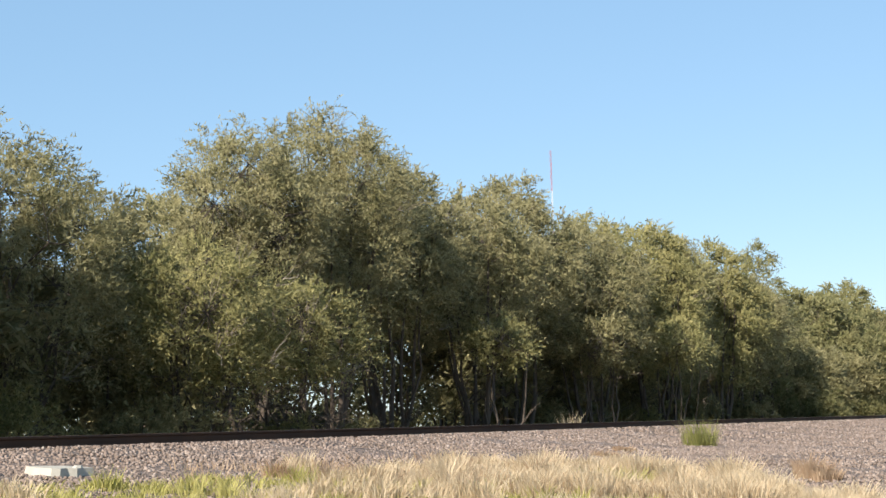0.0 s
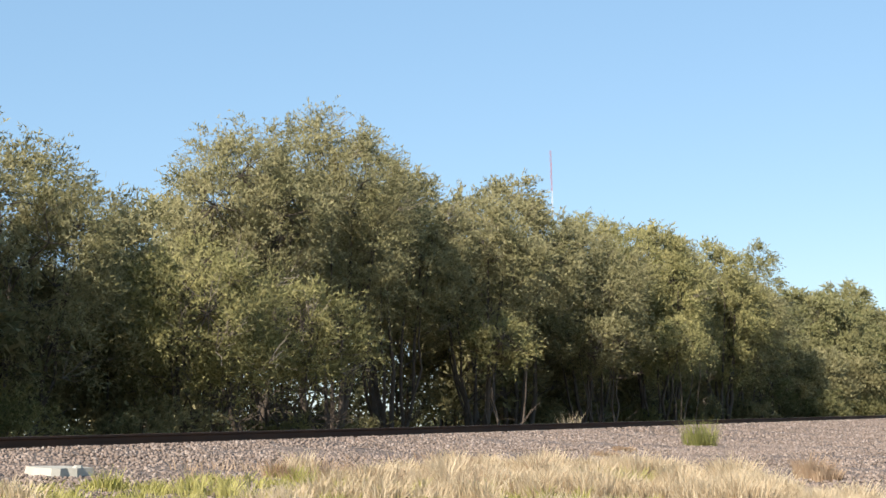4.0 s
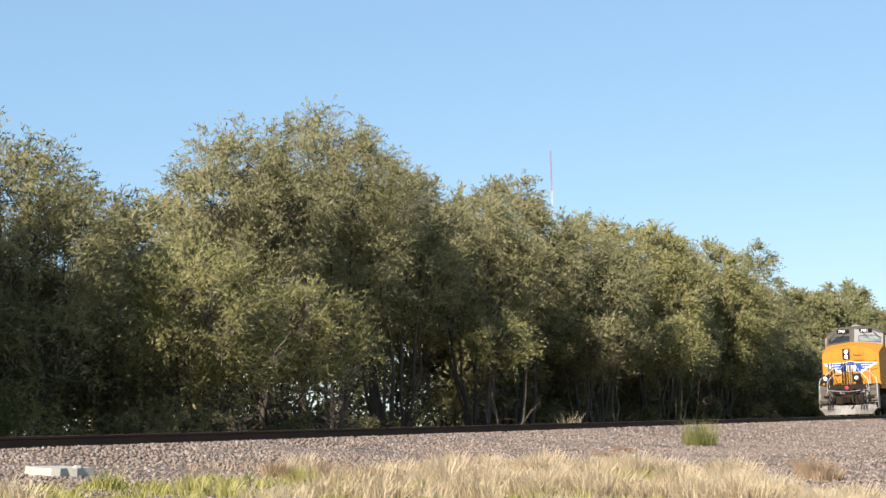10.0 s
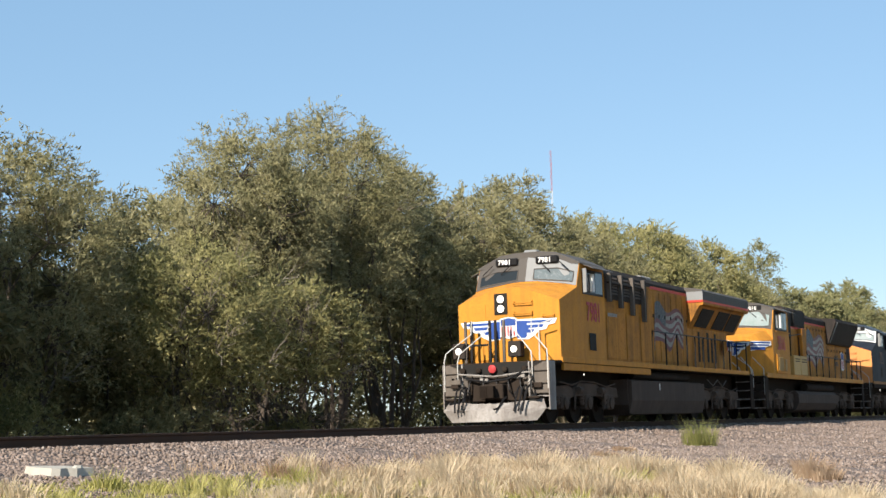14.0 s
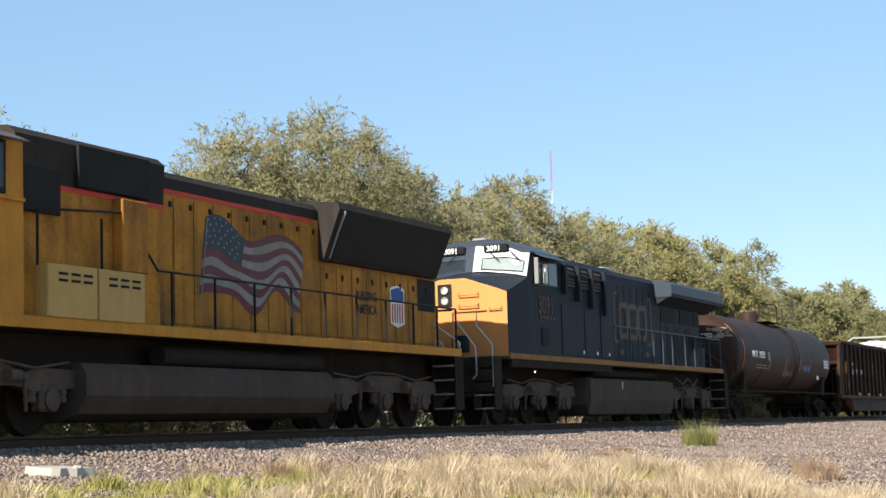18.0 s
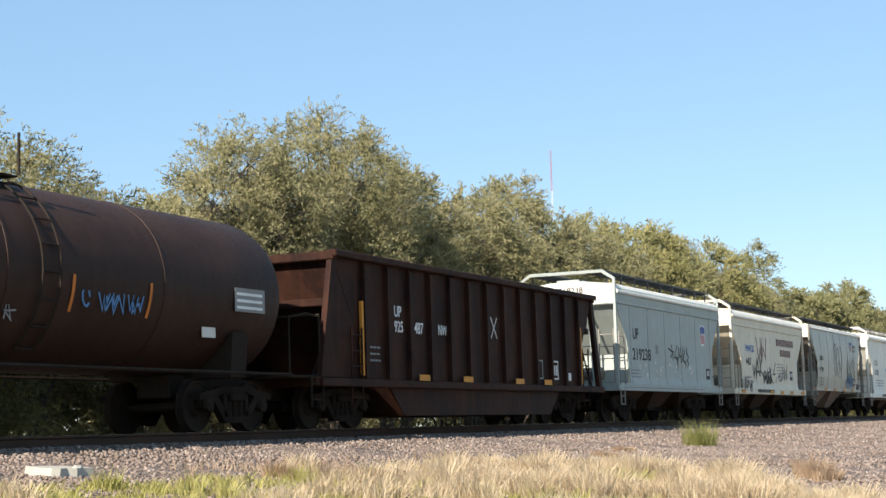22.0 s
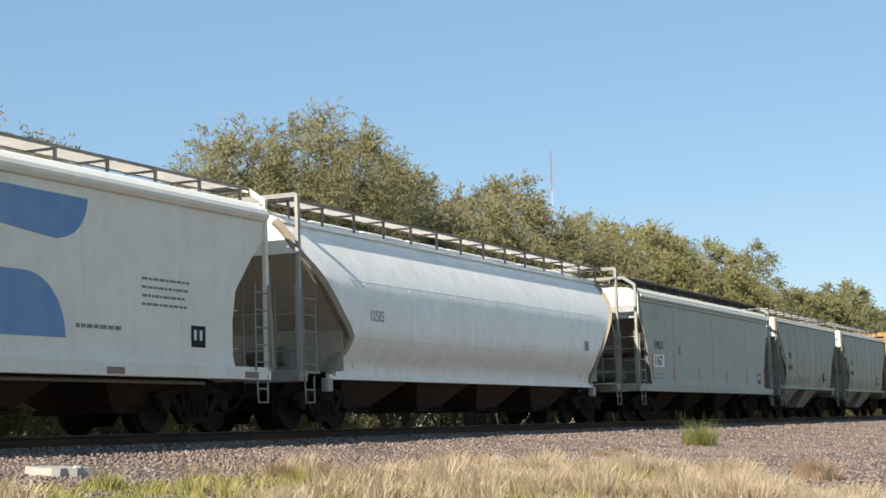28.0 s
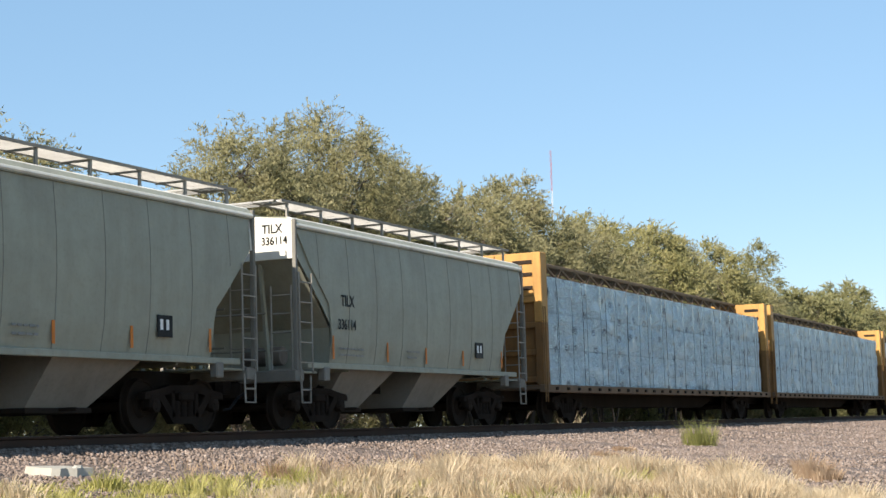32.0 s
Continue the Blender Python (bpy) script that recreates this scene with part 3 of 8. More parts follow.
# the second row, in the shade behind, and unseen trees added before the view begins
back_low = tree(25.0, 14.0, 5.8, 3.4, 51, "dull elm in the shade behind the row", 0.6, 4, 12, M_LEAF, 0.0, 0.30, 0.70, 10, 8, bare=3)
# out of view at the left, added to throw shade on the first elm
back_tall = tree(20.5, 9.6, 11.4, 4.3, 52, "tall elm with a dense crown", 1.6, 4, 16, M_LEAF, 0.0, 0.30, 0.70, 10, 8, bare=3)
back_mid = tree(59.0, 18.0, 9.4, 3.6, 53, "dull elm in the shade behind the row", 3.4, 5, 14, M_LEAF, 0.0, 0.26, 0.66, 10, 8, bare=8)
trees += [back_low, back_tall, back_mid]
for x, y, k, turn in [(31.5, 14.5, 0, 100), (37.0, 14.5, 0, 230), (41.5, 14.5, 0, 160), (46.5, 16, 0, 60), (19, 14, 0, 30), (14, 9.0, 1, 80), (25.5, 8.6, 0, 210), (52.0, 19, 2, 10), (69, 13.6, 0, 15), (75, 13.6, 0, 105), (81, 13.6, 0, 205), (87, 13.6, 0, 285), (93, 13.6, 0, 65), (99, 13.6, 0, 335), (105, 13.4, 0, 145), (111, 13.4, 0, 245), (66, 16.5, 2, 75), (72, 16.5, 2, 310), (79, 16, 2, 200), (86, 16, 2, 20), (93, 16, 2, 120), (100, 16, 2, 160), (107, 16, 1, 90), (113, 15, 1, 190), (119, 15, 1, 10), (121, 11.5, 0, 80), (129, 11, 0, 10), (135, 10.5, 0, 130), (142, 10.5, 0, 250), (146, 17, 1, 40), (160, 16, 1, 90), (168, 13, 1, 190), (180, 13, 1, 300), (196, 13, 1, 60), (214, 14, 1, 140)]:
    trees.append(copy_thing((back_low, back_tall, back_mid)[k], pose(x, y, float(land(y)) - 0.05, 0, 0, turn)))


def bush(x, y, r, h, seed, mat, label):
    g = np.random.default_rng(seed)
    base = group_of("shrub", at=(x, y, float(land(y))))
    n = max(4, int(4 * r))
    s = 0.38 * min(r, h) + 0.12
    lobes = np.stack([g.uniform(-r, r, n), g.uniform(-r * 0.6, r * 0.6, n), g.uniform(0.2, max(0.3, h - s), n), g.uniform(0.8, 1.3, n) * s, g.uniform(0.8, 1.2, n) * s, g.uniform(0.7, 1.0, n) * s], 1)
    near = x < 60
    v, f, tips = sprays(g, lobes, 0.40 if near else 0.6, 9, 8, 0.11 if near else 0.22, 0.42 if near else 0.6)
    ob = new("foliage", bulk("foliage", v, f, mat))
    ob.parent = base
    twigs = Build()
    for tip in tips[::max(1, len(tips) // 26)]:
        twigs.rod([(tip[0] * 0.3, tip[1] * 0.3, -0.1), tuple(tip)], 0.018, 4, 0.005)
    tagged(twigs.done("branchwork", M_BARK, base), kind="stuff")
    return tagged(base, label, "shrub", "shrubs under the trees")


for i, (x, y, r, h) in enumerate([(28.5, 7.2, 1.5, 1.7), (33.2, 6.9, 1.4, 1.5), (36.4, 6.4, 1.0, 1.1), (40.4, 6.6, 1.1, 1.4), (44.2, 6.8, 0.9, 1.2), (47.4, 7.6, 0.9, 1.0), (59.5, 12.5, 1.2, 1.0), (69.0, 11.5, 1.6, 1.6), (76.0, 11.0, 1.8, 1.8), (84.0, 10.5, 1.8, 1.9), (92.0, 10.5, 1.8, 2.0), (100.0, 10.0, 1.8, 2.0)]):
    bush(x, y, r, h, 300 + i, M_LEAF if i % 3 else M_LEAF_YELLOW, "dull green undergrowth shrub below the trees")
for i in range(12):
    bush(113 + i * 5.5, 7.5 + (i % 3), 2.0, 2.2, 400 + i, M_LEAF_FAR, "bright green thicket beside the track")


def far_woods():
    g = np.random.default_rng(91)
    n = 900
    x = g.uniform(60, 900, n)
    cl = np.stack([x, 170 + g.uniform(0, 60, n), g.uniform(0, 3.6, n), g.uniform(2.0, 4.0, n)], 1)
    v, f = leaf_cloud(cl, 5, 8, 0.9, 0.1)
    tagged(new("far_woods", bulk("far_woods", v, f, M_LEAF_FAR)), "low hazy woods beyond the fields", "woods", kind="stuff")


far_woods()


# Leaf colour darkened to stand in for the shade behind the row.
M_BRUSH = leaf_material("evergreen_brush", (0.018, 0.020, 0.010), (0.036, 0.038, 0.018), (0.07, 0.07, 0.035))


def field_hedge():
    """A broad belt of brush between the row and the fields, closing off the sky."""
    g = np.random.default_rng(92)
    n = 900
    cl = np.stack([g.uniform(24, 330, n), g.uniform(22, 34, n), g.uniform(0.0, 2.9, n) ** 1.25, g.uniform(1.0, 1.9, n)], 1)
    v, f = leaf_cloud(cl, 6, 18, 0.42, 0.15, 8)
    tagged(new("field_hedge", bulk("field_hedge", v, f, M_BRUSH)), "dense brush behind the trees, coloured dark for shade", "brush", kind="stuff")


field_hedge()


# ---- radio mast ----
def mast():
    base = group_of("radio_mast", at=(242.9, 76.0, -0.4))
    red, white = paint("mast_red", (0.36, 0.10, 0.09), amount=0.1), paint("mast_white", (0.50, 0.50, 0.50), amount=0.1)
    zs = [0, 6.3, 12.6, 18.9, 25.2, 31.5, 37.8, 44.4]
    for i in range(7):
        b = Build()
        for a in range(3):
            c, s = 0.13 * math.cos(a * 2.094), 0.13 * math.sin(a * 2.094)
            b.rod([(c, s, zs[i]), (c, s, zs[i + 1])], 0.02, 5)
        for k in range(8):
            z0 = zs[i] + k * 0.78
            for a in range(3):
                p, q = a * 2.094, (a + 1) * 2.094
                b.rod([(0.13 * math.cos(p), 0.13 * math.sin(p), z0), (0.13 * math.cos(q), 0.13 * math.sin(q), z0 + 0.78)], 0.012, 4)
        b.done("mast_section", white if i % 2 else red, base)
    tagged(base, "slim red and white lattice radio mast far beyond the trees", "mast")


mast()
# ---- train: materials ----
M_STEEL = paint("truck_steel", (0.020, 0.015, 0.012), (0.048, 0.035, 0.027), 0.5, 0.85, streak=False, spec=0.03)
M_LOCOTRUCK = paint("dusty_truck_steel", (0.072, 0.053, 0.042), (0.17, 0.128, 0.10), 0.6, 0.85, streak=False, spec=0.04)
M_WHEEL = paint("wheel_steel", (0.024, 0.018, 0.014), (0.052, 0.037, 0.028), 0.6, 0.8, 0.0, streak=False, spec=0.05)
M_TREAD = paint("wheel_rim", (0.34, 0.32, 0.30), (0.12, 0.09, 0.07), 0.5, 0.4, 0.7, streak=False)
M_UNDER = paint("grimy_underframe", (0.026, 0.020, 0.016), (0.055, 0.040, 0.031), 0.5, 0.85, spec=0.05)
M_BLACK = paint("black_lettering", (0.012, 0.012, 0.013), amount=0.1, streak=False)
M_WHITE = paint("white_lettering", (0.74, 0.74, 0.72), amount=0.25, streak=False)
M_REDDOT = paint("red_lettering", (0.42, 0.045, 0.05), amount=0.2, streak=False)
M_MAROON = paint("maroon_lettering", (0.112, 0.024, 0.027), amount=0.2, streak=False)
M_BLUE = paint("blue_lettering", (0.03, 0.075, 0.27), amount=0.2, streak=False)
M_REFLECT = paint("orange_reflector", (0.62, 0.26, 0.04), amount=0.3, streak=False)
M_ORANGE = paint("orange_reflector", (0.58, 0.19, 0.04), amount=0.3, streak=False)
M_GRAFF = paint("black_spray", (0.014, 0.014, 0.015), amount=0.1, streak=False)
M_GRAFF_BLUE = paint("blue_spray", (0.10, 0.22, 0.40), amount=0.2, streak=False)
M_FADED = paint("faded_grey_lettering", (0.24, 0.24, 0.23), amount=0.3, streak=False)
M_PATCH = paint("cream_patch", (0.68, 0.66, 0.60), amount=0.25)
M_GRATE = paint("walkway_grating", (0.12, 0.115, 0.11), amount=0.3, rough=0.7, streak=False)
M_GRATE_PALE = paint("galvanised_grating", (0.42, 0.41, 0.39), amount=0.3, rough=0.6, metal=0.4, streak=False)

# how far the train has run, in metres, by the clock
RUN = [(0.0, -164.2), (4.5, -113.8), (9.0, -63.46), (10.0, -52.23), (11.0, -40.93), (12.0, -29.48), (13.0, -17.81), (14.0, -5.96), (14.5, 0.0), (16.5, 23.89), (18.0, 41.86), (19.0, 53.83), (20.0, 65.88), (21.0, 78.14), (22.0, 90.45), (23.0, 102.65), (24.0, 115.11), (25.0, 127.54), (25.5, 133.76), (27.5, 158.64), (28.0, 164.87), (29.0, 177.38), (30.0, 190.01), (31.0, 202.71), (32.0, 215.45)]
CARS, WHEELS = [], []


def vehicle(name, q0, label, category):
    base = group_of(name)
    tagged(base, label, category, "vehicles of the freight train")
    CARS.append((base, q0))
    base["q"] = q0
    return base


# ---- small parts that many vehicles share ----
def lettering(parent, text, x, z, h, mat, y=-1.505, wide=1.0, facing="side", bold=0.012, name="lettering", slant=0.0):
    """Raised text; (x, z) is its lower left corner on a side, or (y, z) on a front at x = y."""
    cu = bpy.data.curves.new("lettering", "FONT")
    cu.body, cu.size, cu.extrude, cu.offset, cu.shear = text, h * 1.42, 0.002, min(bold, h * 0.022), slant
    tmp = bpy.data.objects.new("lettering", cu)
    me = bpy.data.meshes.new_from_object(tmp)
    bpy.data.objects.remove(tmp)
    me.materials.clear()
    me.materials.append(mat)
    ob = new(name, me)
    ob.parent = parent
    ob.scale = (wide, 1, 1)
    if facing == "side":
        ob.location, ob.rotation_euler = (x, y, z), (math.pi / 2, 0, 0)
    else:
        ob.location, ob.rotation_euler = (y, x, z), (math.pi / 2, 0, -math.pi / 2)
    return ob


def word_bars(parent, n, x, z, w, h, mat, y=-1.505, facing="side", name="marking"):
    """Plain bars in place of a word of n letters."""
    word = group_of(name, parent)
    step = w / n
    for i in range(n):
        a = i * step
        b = Build()
        if facing == "side":
            b.box(x + a, x + a + step * 0.70, y - 0.002, y + 0.004, z, z + h)
        else:
            b.box(y - 0.002, y + 0.004, x - a - step * 0.66, x - a, z, z + h)
        b.done("bar", mat, word)
    return word


def fine_print(parent, lines, x, z, w, h, mat, y=-1.505):
    b = Build()
    for i in range(lines):
        zz = z + h * i / lines
        xx = x
        while xx < x + w * random.uniform(0.75, 1.0):
            d = random.uniform(0.06, 0.17)
            b.box(xx, min(xx + d, x + w), y - 0.002, y + 0.003, zz, zz + 0.30 * h / lines)
            xx += d + 0.035
    return b.done("fine_print", mat, parent)


def plate(parent, x, z, w, h, mat, y=-1.505, name="plate", t=0.004):
    return Build().box(x, x + w, y - t, y + t, z, z + h).done(name, mat, parent)


def stroke(b, pts, w, y):
    """One flat ribbon of paint along pts, mitred at its turns."""
    left, right = [], []
    n = len(pts)
    for i, (x, z) in enumerate(pts):
        ax, az = pts[max(i - 1, 0)]
        bx, bz = pts[min(i + 1, n - 1)]
        d0 = (x - ax, z - az) if i else (bx - x, bz - z)
        d1 = (bx - x, bz - z) if i < n - 1 else d0
        l0, l1 = math.hypot(*d0) or 1, math.hypot(*d1) or 1
        n0, n1 = (-d0[1] / l0, d0[0] / l0), (-d1[1] / l1, d1[0] / l1)
        mx, mz = n0[0] + n1[0], n0[1] + n1[1]
        k = w / max(mx * mx + mz * mz, 0.45)
        left.append((x + mx * k, z + mz * k))
        right.append((x - mx * k, z - mz * k))
    vs = [(x, yy, z) for yy in (y, y + 0.003) for side in (left, right) for x, z in side]
    fs = []
    for i in range(n - 1):
        fs += [(i, i + 1, n + i + 1, n + i), (2 * n + i, 3 * n + i, 3 * n + i + 1, 2 * n + i + 1), (i, 2 * n + i, 2 * n + i + 1, i + 1), (n + i, n + i + 1, 3 * n + i + 1, 3 * n + i)]
    b.add(vs, fs)


def scrawl(parent, x, z, w, h, n, seed, mat, y=-1.508, width=0.045, name="graffiti"):
    """Sprayed scrawl: n quick strokes, tall and slanting, with loops."""
    g = random.Random(seed)
    marks = group_of(name, parent)
    for i in range(n):
        x0 = x + w * (i + g.uniform(0, 0.7)) / n
        kind = g.random()
        dx = w / n
        if kind < 0.45:
            pts = [(x0, z + h * g.uniform(0.6, 1)), (x0 + dx * g.uniform(-0.2, 0.3), z + h * g.uniform(0, 0.2)), (x0 + dx * 0.5, z + h * g.uniform(0.4, 0.7)), (x0 + dx * g.uniform(0.5, 0.9), z + h * g.uniform(0, 0.3)), (x0 + dx * 1.05, z + h * g.uniform(0.7, 1))]
        elif kind < 0.75:
            r = h * g.uniform(0.16, 0.3)
            zc = z + h * g.uniform(0.3, 0.6)
            pts = [(x0 + r * 0.8 * math.cos(a * 0.7), zc + r * 1.3 * math.sin(a * 0.7)) for a in range(9)]
        else:
            pts = [(x0, z + h * g.uniform(0, 0.3)), (x0 + dx * 0.4, z + h * g.uniform(0.8, 1)), (x0 + dx * 0.6, z + h * g.uniform(0, 0.2)), (x0 + dx * 0.1, z + h * 0.45), (x0 + dx * 1.1, z + h * 0.5)]
        b = Build()
        stroke(b, pts, width * g.uniform(0.7, 1.2), y)
        b.done("sprayed_stroke", mat, marks)
    return marks


def ladder(parent, x0, x1, y, z0, z1, n, mat, r=0.022, facing="side"):
    """Two stiles and n rungs; on a side it spans x0..x1, on an end it spans y = x0..x1 at x = y."""
    b = Build()
    at = (lambda u, z: (u, y, z)) if facing == "side" else (lambda u, z: (y, u, z))
    for u in (x0, x1):
        b.rod([at(u, z0), at(u, z1)], r, 5)
    for i in range(n):
        z = z0 + (z1 - z0) * (i + 0.5) / n
        b.rod([at(x0, z), at(x1, z)], r * 0.8, 5)
    return b.done("ladder", mat, parent)


def wheelset_mesh(r, name):
    b = Build()
    for s in (-1, 1):
        prof = [(0.10, s * 0.66), (r * 0.82, s * 0.695), (r * 0.86, s * 0.675), (r + 0.026, s * 0.680), (r + 0.026, s * 0.700), (r, s * 0.712), (r - 0.004, s * 0.822), (r * 0.90, s * 0.826), (r * 0.87, s * 0.80), (r * 0.45, s * 0.770), (0.16, s * 0.83), (0.10, s * 0.83)]
        b.turn(prof, (0, 0, 0), "y", 28)
        b.turn([(0.085, s * 0.83), (0.085, s * 0.97), (0.115, s * 0.975), (0.115, s * 1.10), (0.07, s * 1.115)], (0, 0, 0), "y", 12)
        # end-cap bolts show that the axle turns
        for k in range(3):
            a = k * 2.094
            b.box(0.07 * math.cos(a) - 0.014, 0.07 * math.cos(a) + 0.014, min(s * 1.10, s * 1.13), max(s * 1.10, s * 1.13), 0.07 * math.sin(a) - 0.014, 0.07 * math.sin(a) + 0.014)
    b.turn([(0.08, -0.67), (0.075, 0.67)], (0, 0, 0), "y", 12)
    return b.mesh(name, M_WHEEL, 35)


def rim_mesh(r, name):
    b = Build()
    for s in (-1, 1):
        b.turn([(r - 0.03, s * 0.8262), (r - 0.002, s * 0.8275), (r + 0.001, s * 0.80), (r + 0.001, s * 0.74)], (0, 0, 0), "y", 28)
    return b.mesh(name, M_TREAD, 35)


MESH = {"wheelset": wheelset_mesh(0.457, "wheelset"), "rim": rim_mesh(0.457, "rim"), "loco_wheelset": wheelset_mesh(0.533, "wheelset"), "loco_rim": rim_mesh(0.533, "rim")}


def add_wheelset(parent, x, r, q):
    kind = "wheelset" if r < 0.5 else "loco_wheelset"
    w = new("wheelset", MESH[kind])
    w.parent = parent
    w.location = (x, 0, r)
    WHEELS.append((w, x, r, q))
    return w


def side_frame_mesh(s):
    b = Build()
    y0, y1 = (0.93, 1.07) if s > 0 else (-1.07, -0.93)
    b.prism([(-1.18, 0.56), (-1.16, 0.68), (-0.72, 0.74), (-0.45, 0.80), (0.45, 0.80), (0.72, 0.74), (1.16, 0.68), (1.18, 0.56), (0.78, 0.60), (0.40, 0.67), (-0.40, 0.67), (-0.78, 0.60)], y0, y1, "y")
    b.prism([(-0.80, 0.61), (-0.62, 0.63), (-0.26, 0.27), (0.26, 0.27), (0.62, 0.63), (0.80, 0.61), (0.36, 0.15), (-0.36, 0.15)], y0, y1, "y")
    for x in (-1, 1):
        b.box(min(x * 0.30, x * 0.40), max(x * 0.30, x * 0.40), y0, y1, 0.25, 0.72, 0.01)
        b.box(x * 0.89 - 0.15, x * 0.89 + 0.15, y0 - 0.015, y1 + 0.015, 0.40, 0.66, 0.03)
    return b.mesh("side_frame", M_STEEL)


def spring_mesh():
    b = Build().turn([(0.075, 0.27), (0.085, 0.33), (0.070, 0.37), (0.085, 0.41), (0.070, 0.45), (0.085, 0.49), (0.07, 0.54)], (0, 0, 0), "z", 10)
    return b.mesh("coil_spring", M_STEEL, 40)


MESH["frame_near"], MESH["frame_far"], MESH["springs"] = side_frame_mesh(-1), side_frame_mesh(1), spring_mesh()
MESH["bolster"] = Build().box(-0.22, 0.22, -1.12, 1.12, 0.53, 0.68, 0.03).box(-0.28, 0.28, -0.35, 0.35, 0.62, 0.80, 0.03).mesh("truck", M_STEEL)


def truck(car, x, q0):
    t = new("truck", MESH["bolster"])
    t.parent = car
    t.location = (x, 0, 0)
    for key in ("frame_near", "frame_far"):
        new("side_frame", MESH[key]).parent = t
    for y in (-1.0, 1.0):
        for dx in (-0.19, 0.0, 0.19):
            o = new("coil_spring", MESH["springs"])
            o.parent, o.location = t, (dx, y, 0)
    for a in (-0.89, 0.89):
        add_wheelset(t, a, 0.457, q0 + x + a)
    return t


def coupler(car, x, way):
    """Knuckle coupler and its hose; way is -1 at the front end, +1 at the rear."""
    b = Build()
    b.box(min(x - way * 0.5, x + way * 0.28), max(x - way * 0.5, x + way * 0.28), -0.08, 0.08, 0.76, 0.94, 0.02)
    b.prism([(x + way * 0.20, -0.16), (x + way * 0.46, -0.20), (x + way * 0.52, -0.06), (x + way * 0.40, 0.02), (x + way * 0.50, 0.14), (x + way * 0.42, 0.20), (x + way * 0.20, 0.14)], 0.70, 1.0, "z")
    b.done("coupler", M_STEEL, car)
    Build().rod([(x - way * 0.05, -0.35, 0.72), (x + way * 0.22, -0.36, 0.62), (x + way * 0.42, -0.30, 0.42), (x + way * 0.55, -0.24, 0.40)], 0.028, 6).done("air_hose", M_BLACK, car)


def side_y(profile, z):
    zs, ys = [p[1] for p in profile], [p[0] for p in profile]
    return float(np.interp(z, zs, ys))


FLAT = [(1.545, 1.12), (1.535, 1.16), (1.502, 1.29), (1.50, 1.4), (1.50, 4.2)]
BULGED = [(1.38, 0.9), (1.43, 1.25), (1.51, 1.7), (1.55, 2.4), (1.545, 3.0), (1.51, 3.5), (1.47, 3.9), (1.45, 4.2)]
ROUND = [(1.19, 1.05), (1.21, 1.28), (1.43, 1.58), (1.54, 1.80), (1.57, 1.95), (1.575, 2.4), (1.56, 2.75), (1.535, 2.9), (1.45, 3.12), (1.34, 3.35), (1.22, 3.56), (1.10, 3.75), (1.0, 3.88), (0.9, 3.98)]


def side_sheet(car, cut, total, z_low, z_top, profile, s, mat, seams=0, name="side_sheet", seam=None):
    """A side of a covered hopper. cut: (x, z) down its sloping front edge; the rear edge mirrors it about total / 2."""
    zc, xc = [p[1] for p in cut][::-1], [p[0] for p in cut][::-1]
    rows = [z_low + (z_top - z_low) * i / 28 for i in range(29)]
    cols = 40
    b = Build()
    outer, inner = [], []
    for z in rows:
        xa = float(np.interp(z, zc, xc))
        y = side_y(profile, z) * s
        for k in range(cols + 1):
            x = xa + (total - 2 * xa) * k / cols
            outer.append((x, y, z))
            inner.append((x, y - 0.03 * s, z))
    n = cols + 1
    fs = [(i * n + k, i * n + k + 1, (i + 1) * n + k + 1, (i + 1) * n + k) for i in range(28) for k in range(cols)]
    m = len(outer)
    fs += [tuple(m + q for q in f[::-1]) for f in fs]
    rim = [k for k in range(n)] + [i * n + cols for i in range(1, 29)] + [28 * n + k for k in range(cols - 1, -1, -1)] + [i * n for i in range(27, 0, -1)]
    fs += [(a, c, m + c, m + a) for a, c in zip(rim, rim[1:] + rim[:1])]
    b.add(outer + inner, fs)
    ob = b.done(name, mat, car, smooth=40)
    for k in range(1, seams + 1):
        x = total * k / (seams + 1)
        zr = [z for z in rows if x > float(np.interp(z, zc, xc)) + 0.05 and total - x > float(np.interp(z, zc, xc)) + 0.05]
        if len(zr) > 2:
            Build().rod([(x, (side_y(profile, z) - 0.004) * s, z) for z in zr], 0.011, 5).done("weld_seam", seam or mat, ob)
    return ob


M_LADDER = paint("dusty_ladder_paint", (0.32, 0.30, 0.265), (0.10, 0.08, 0.06), 0.6, 0.7)


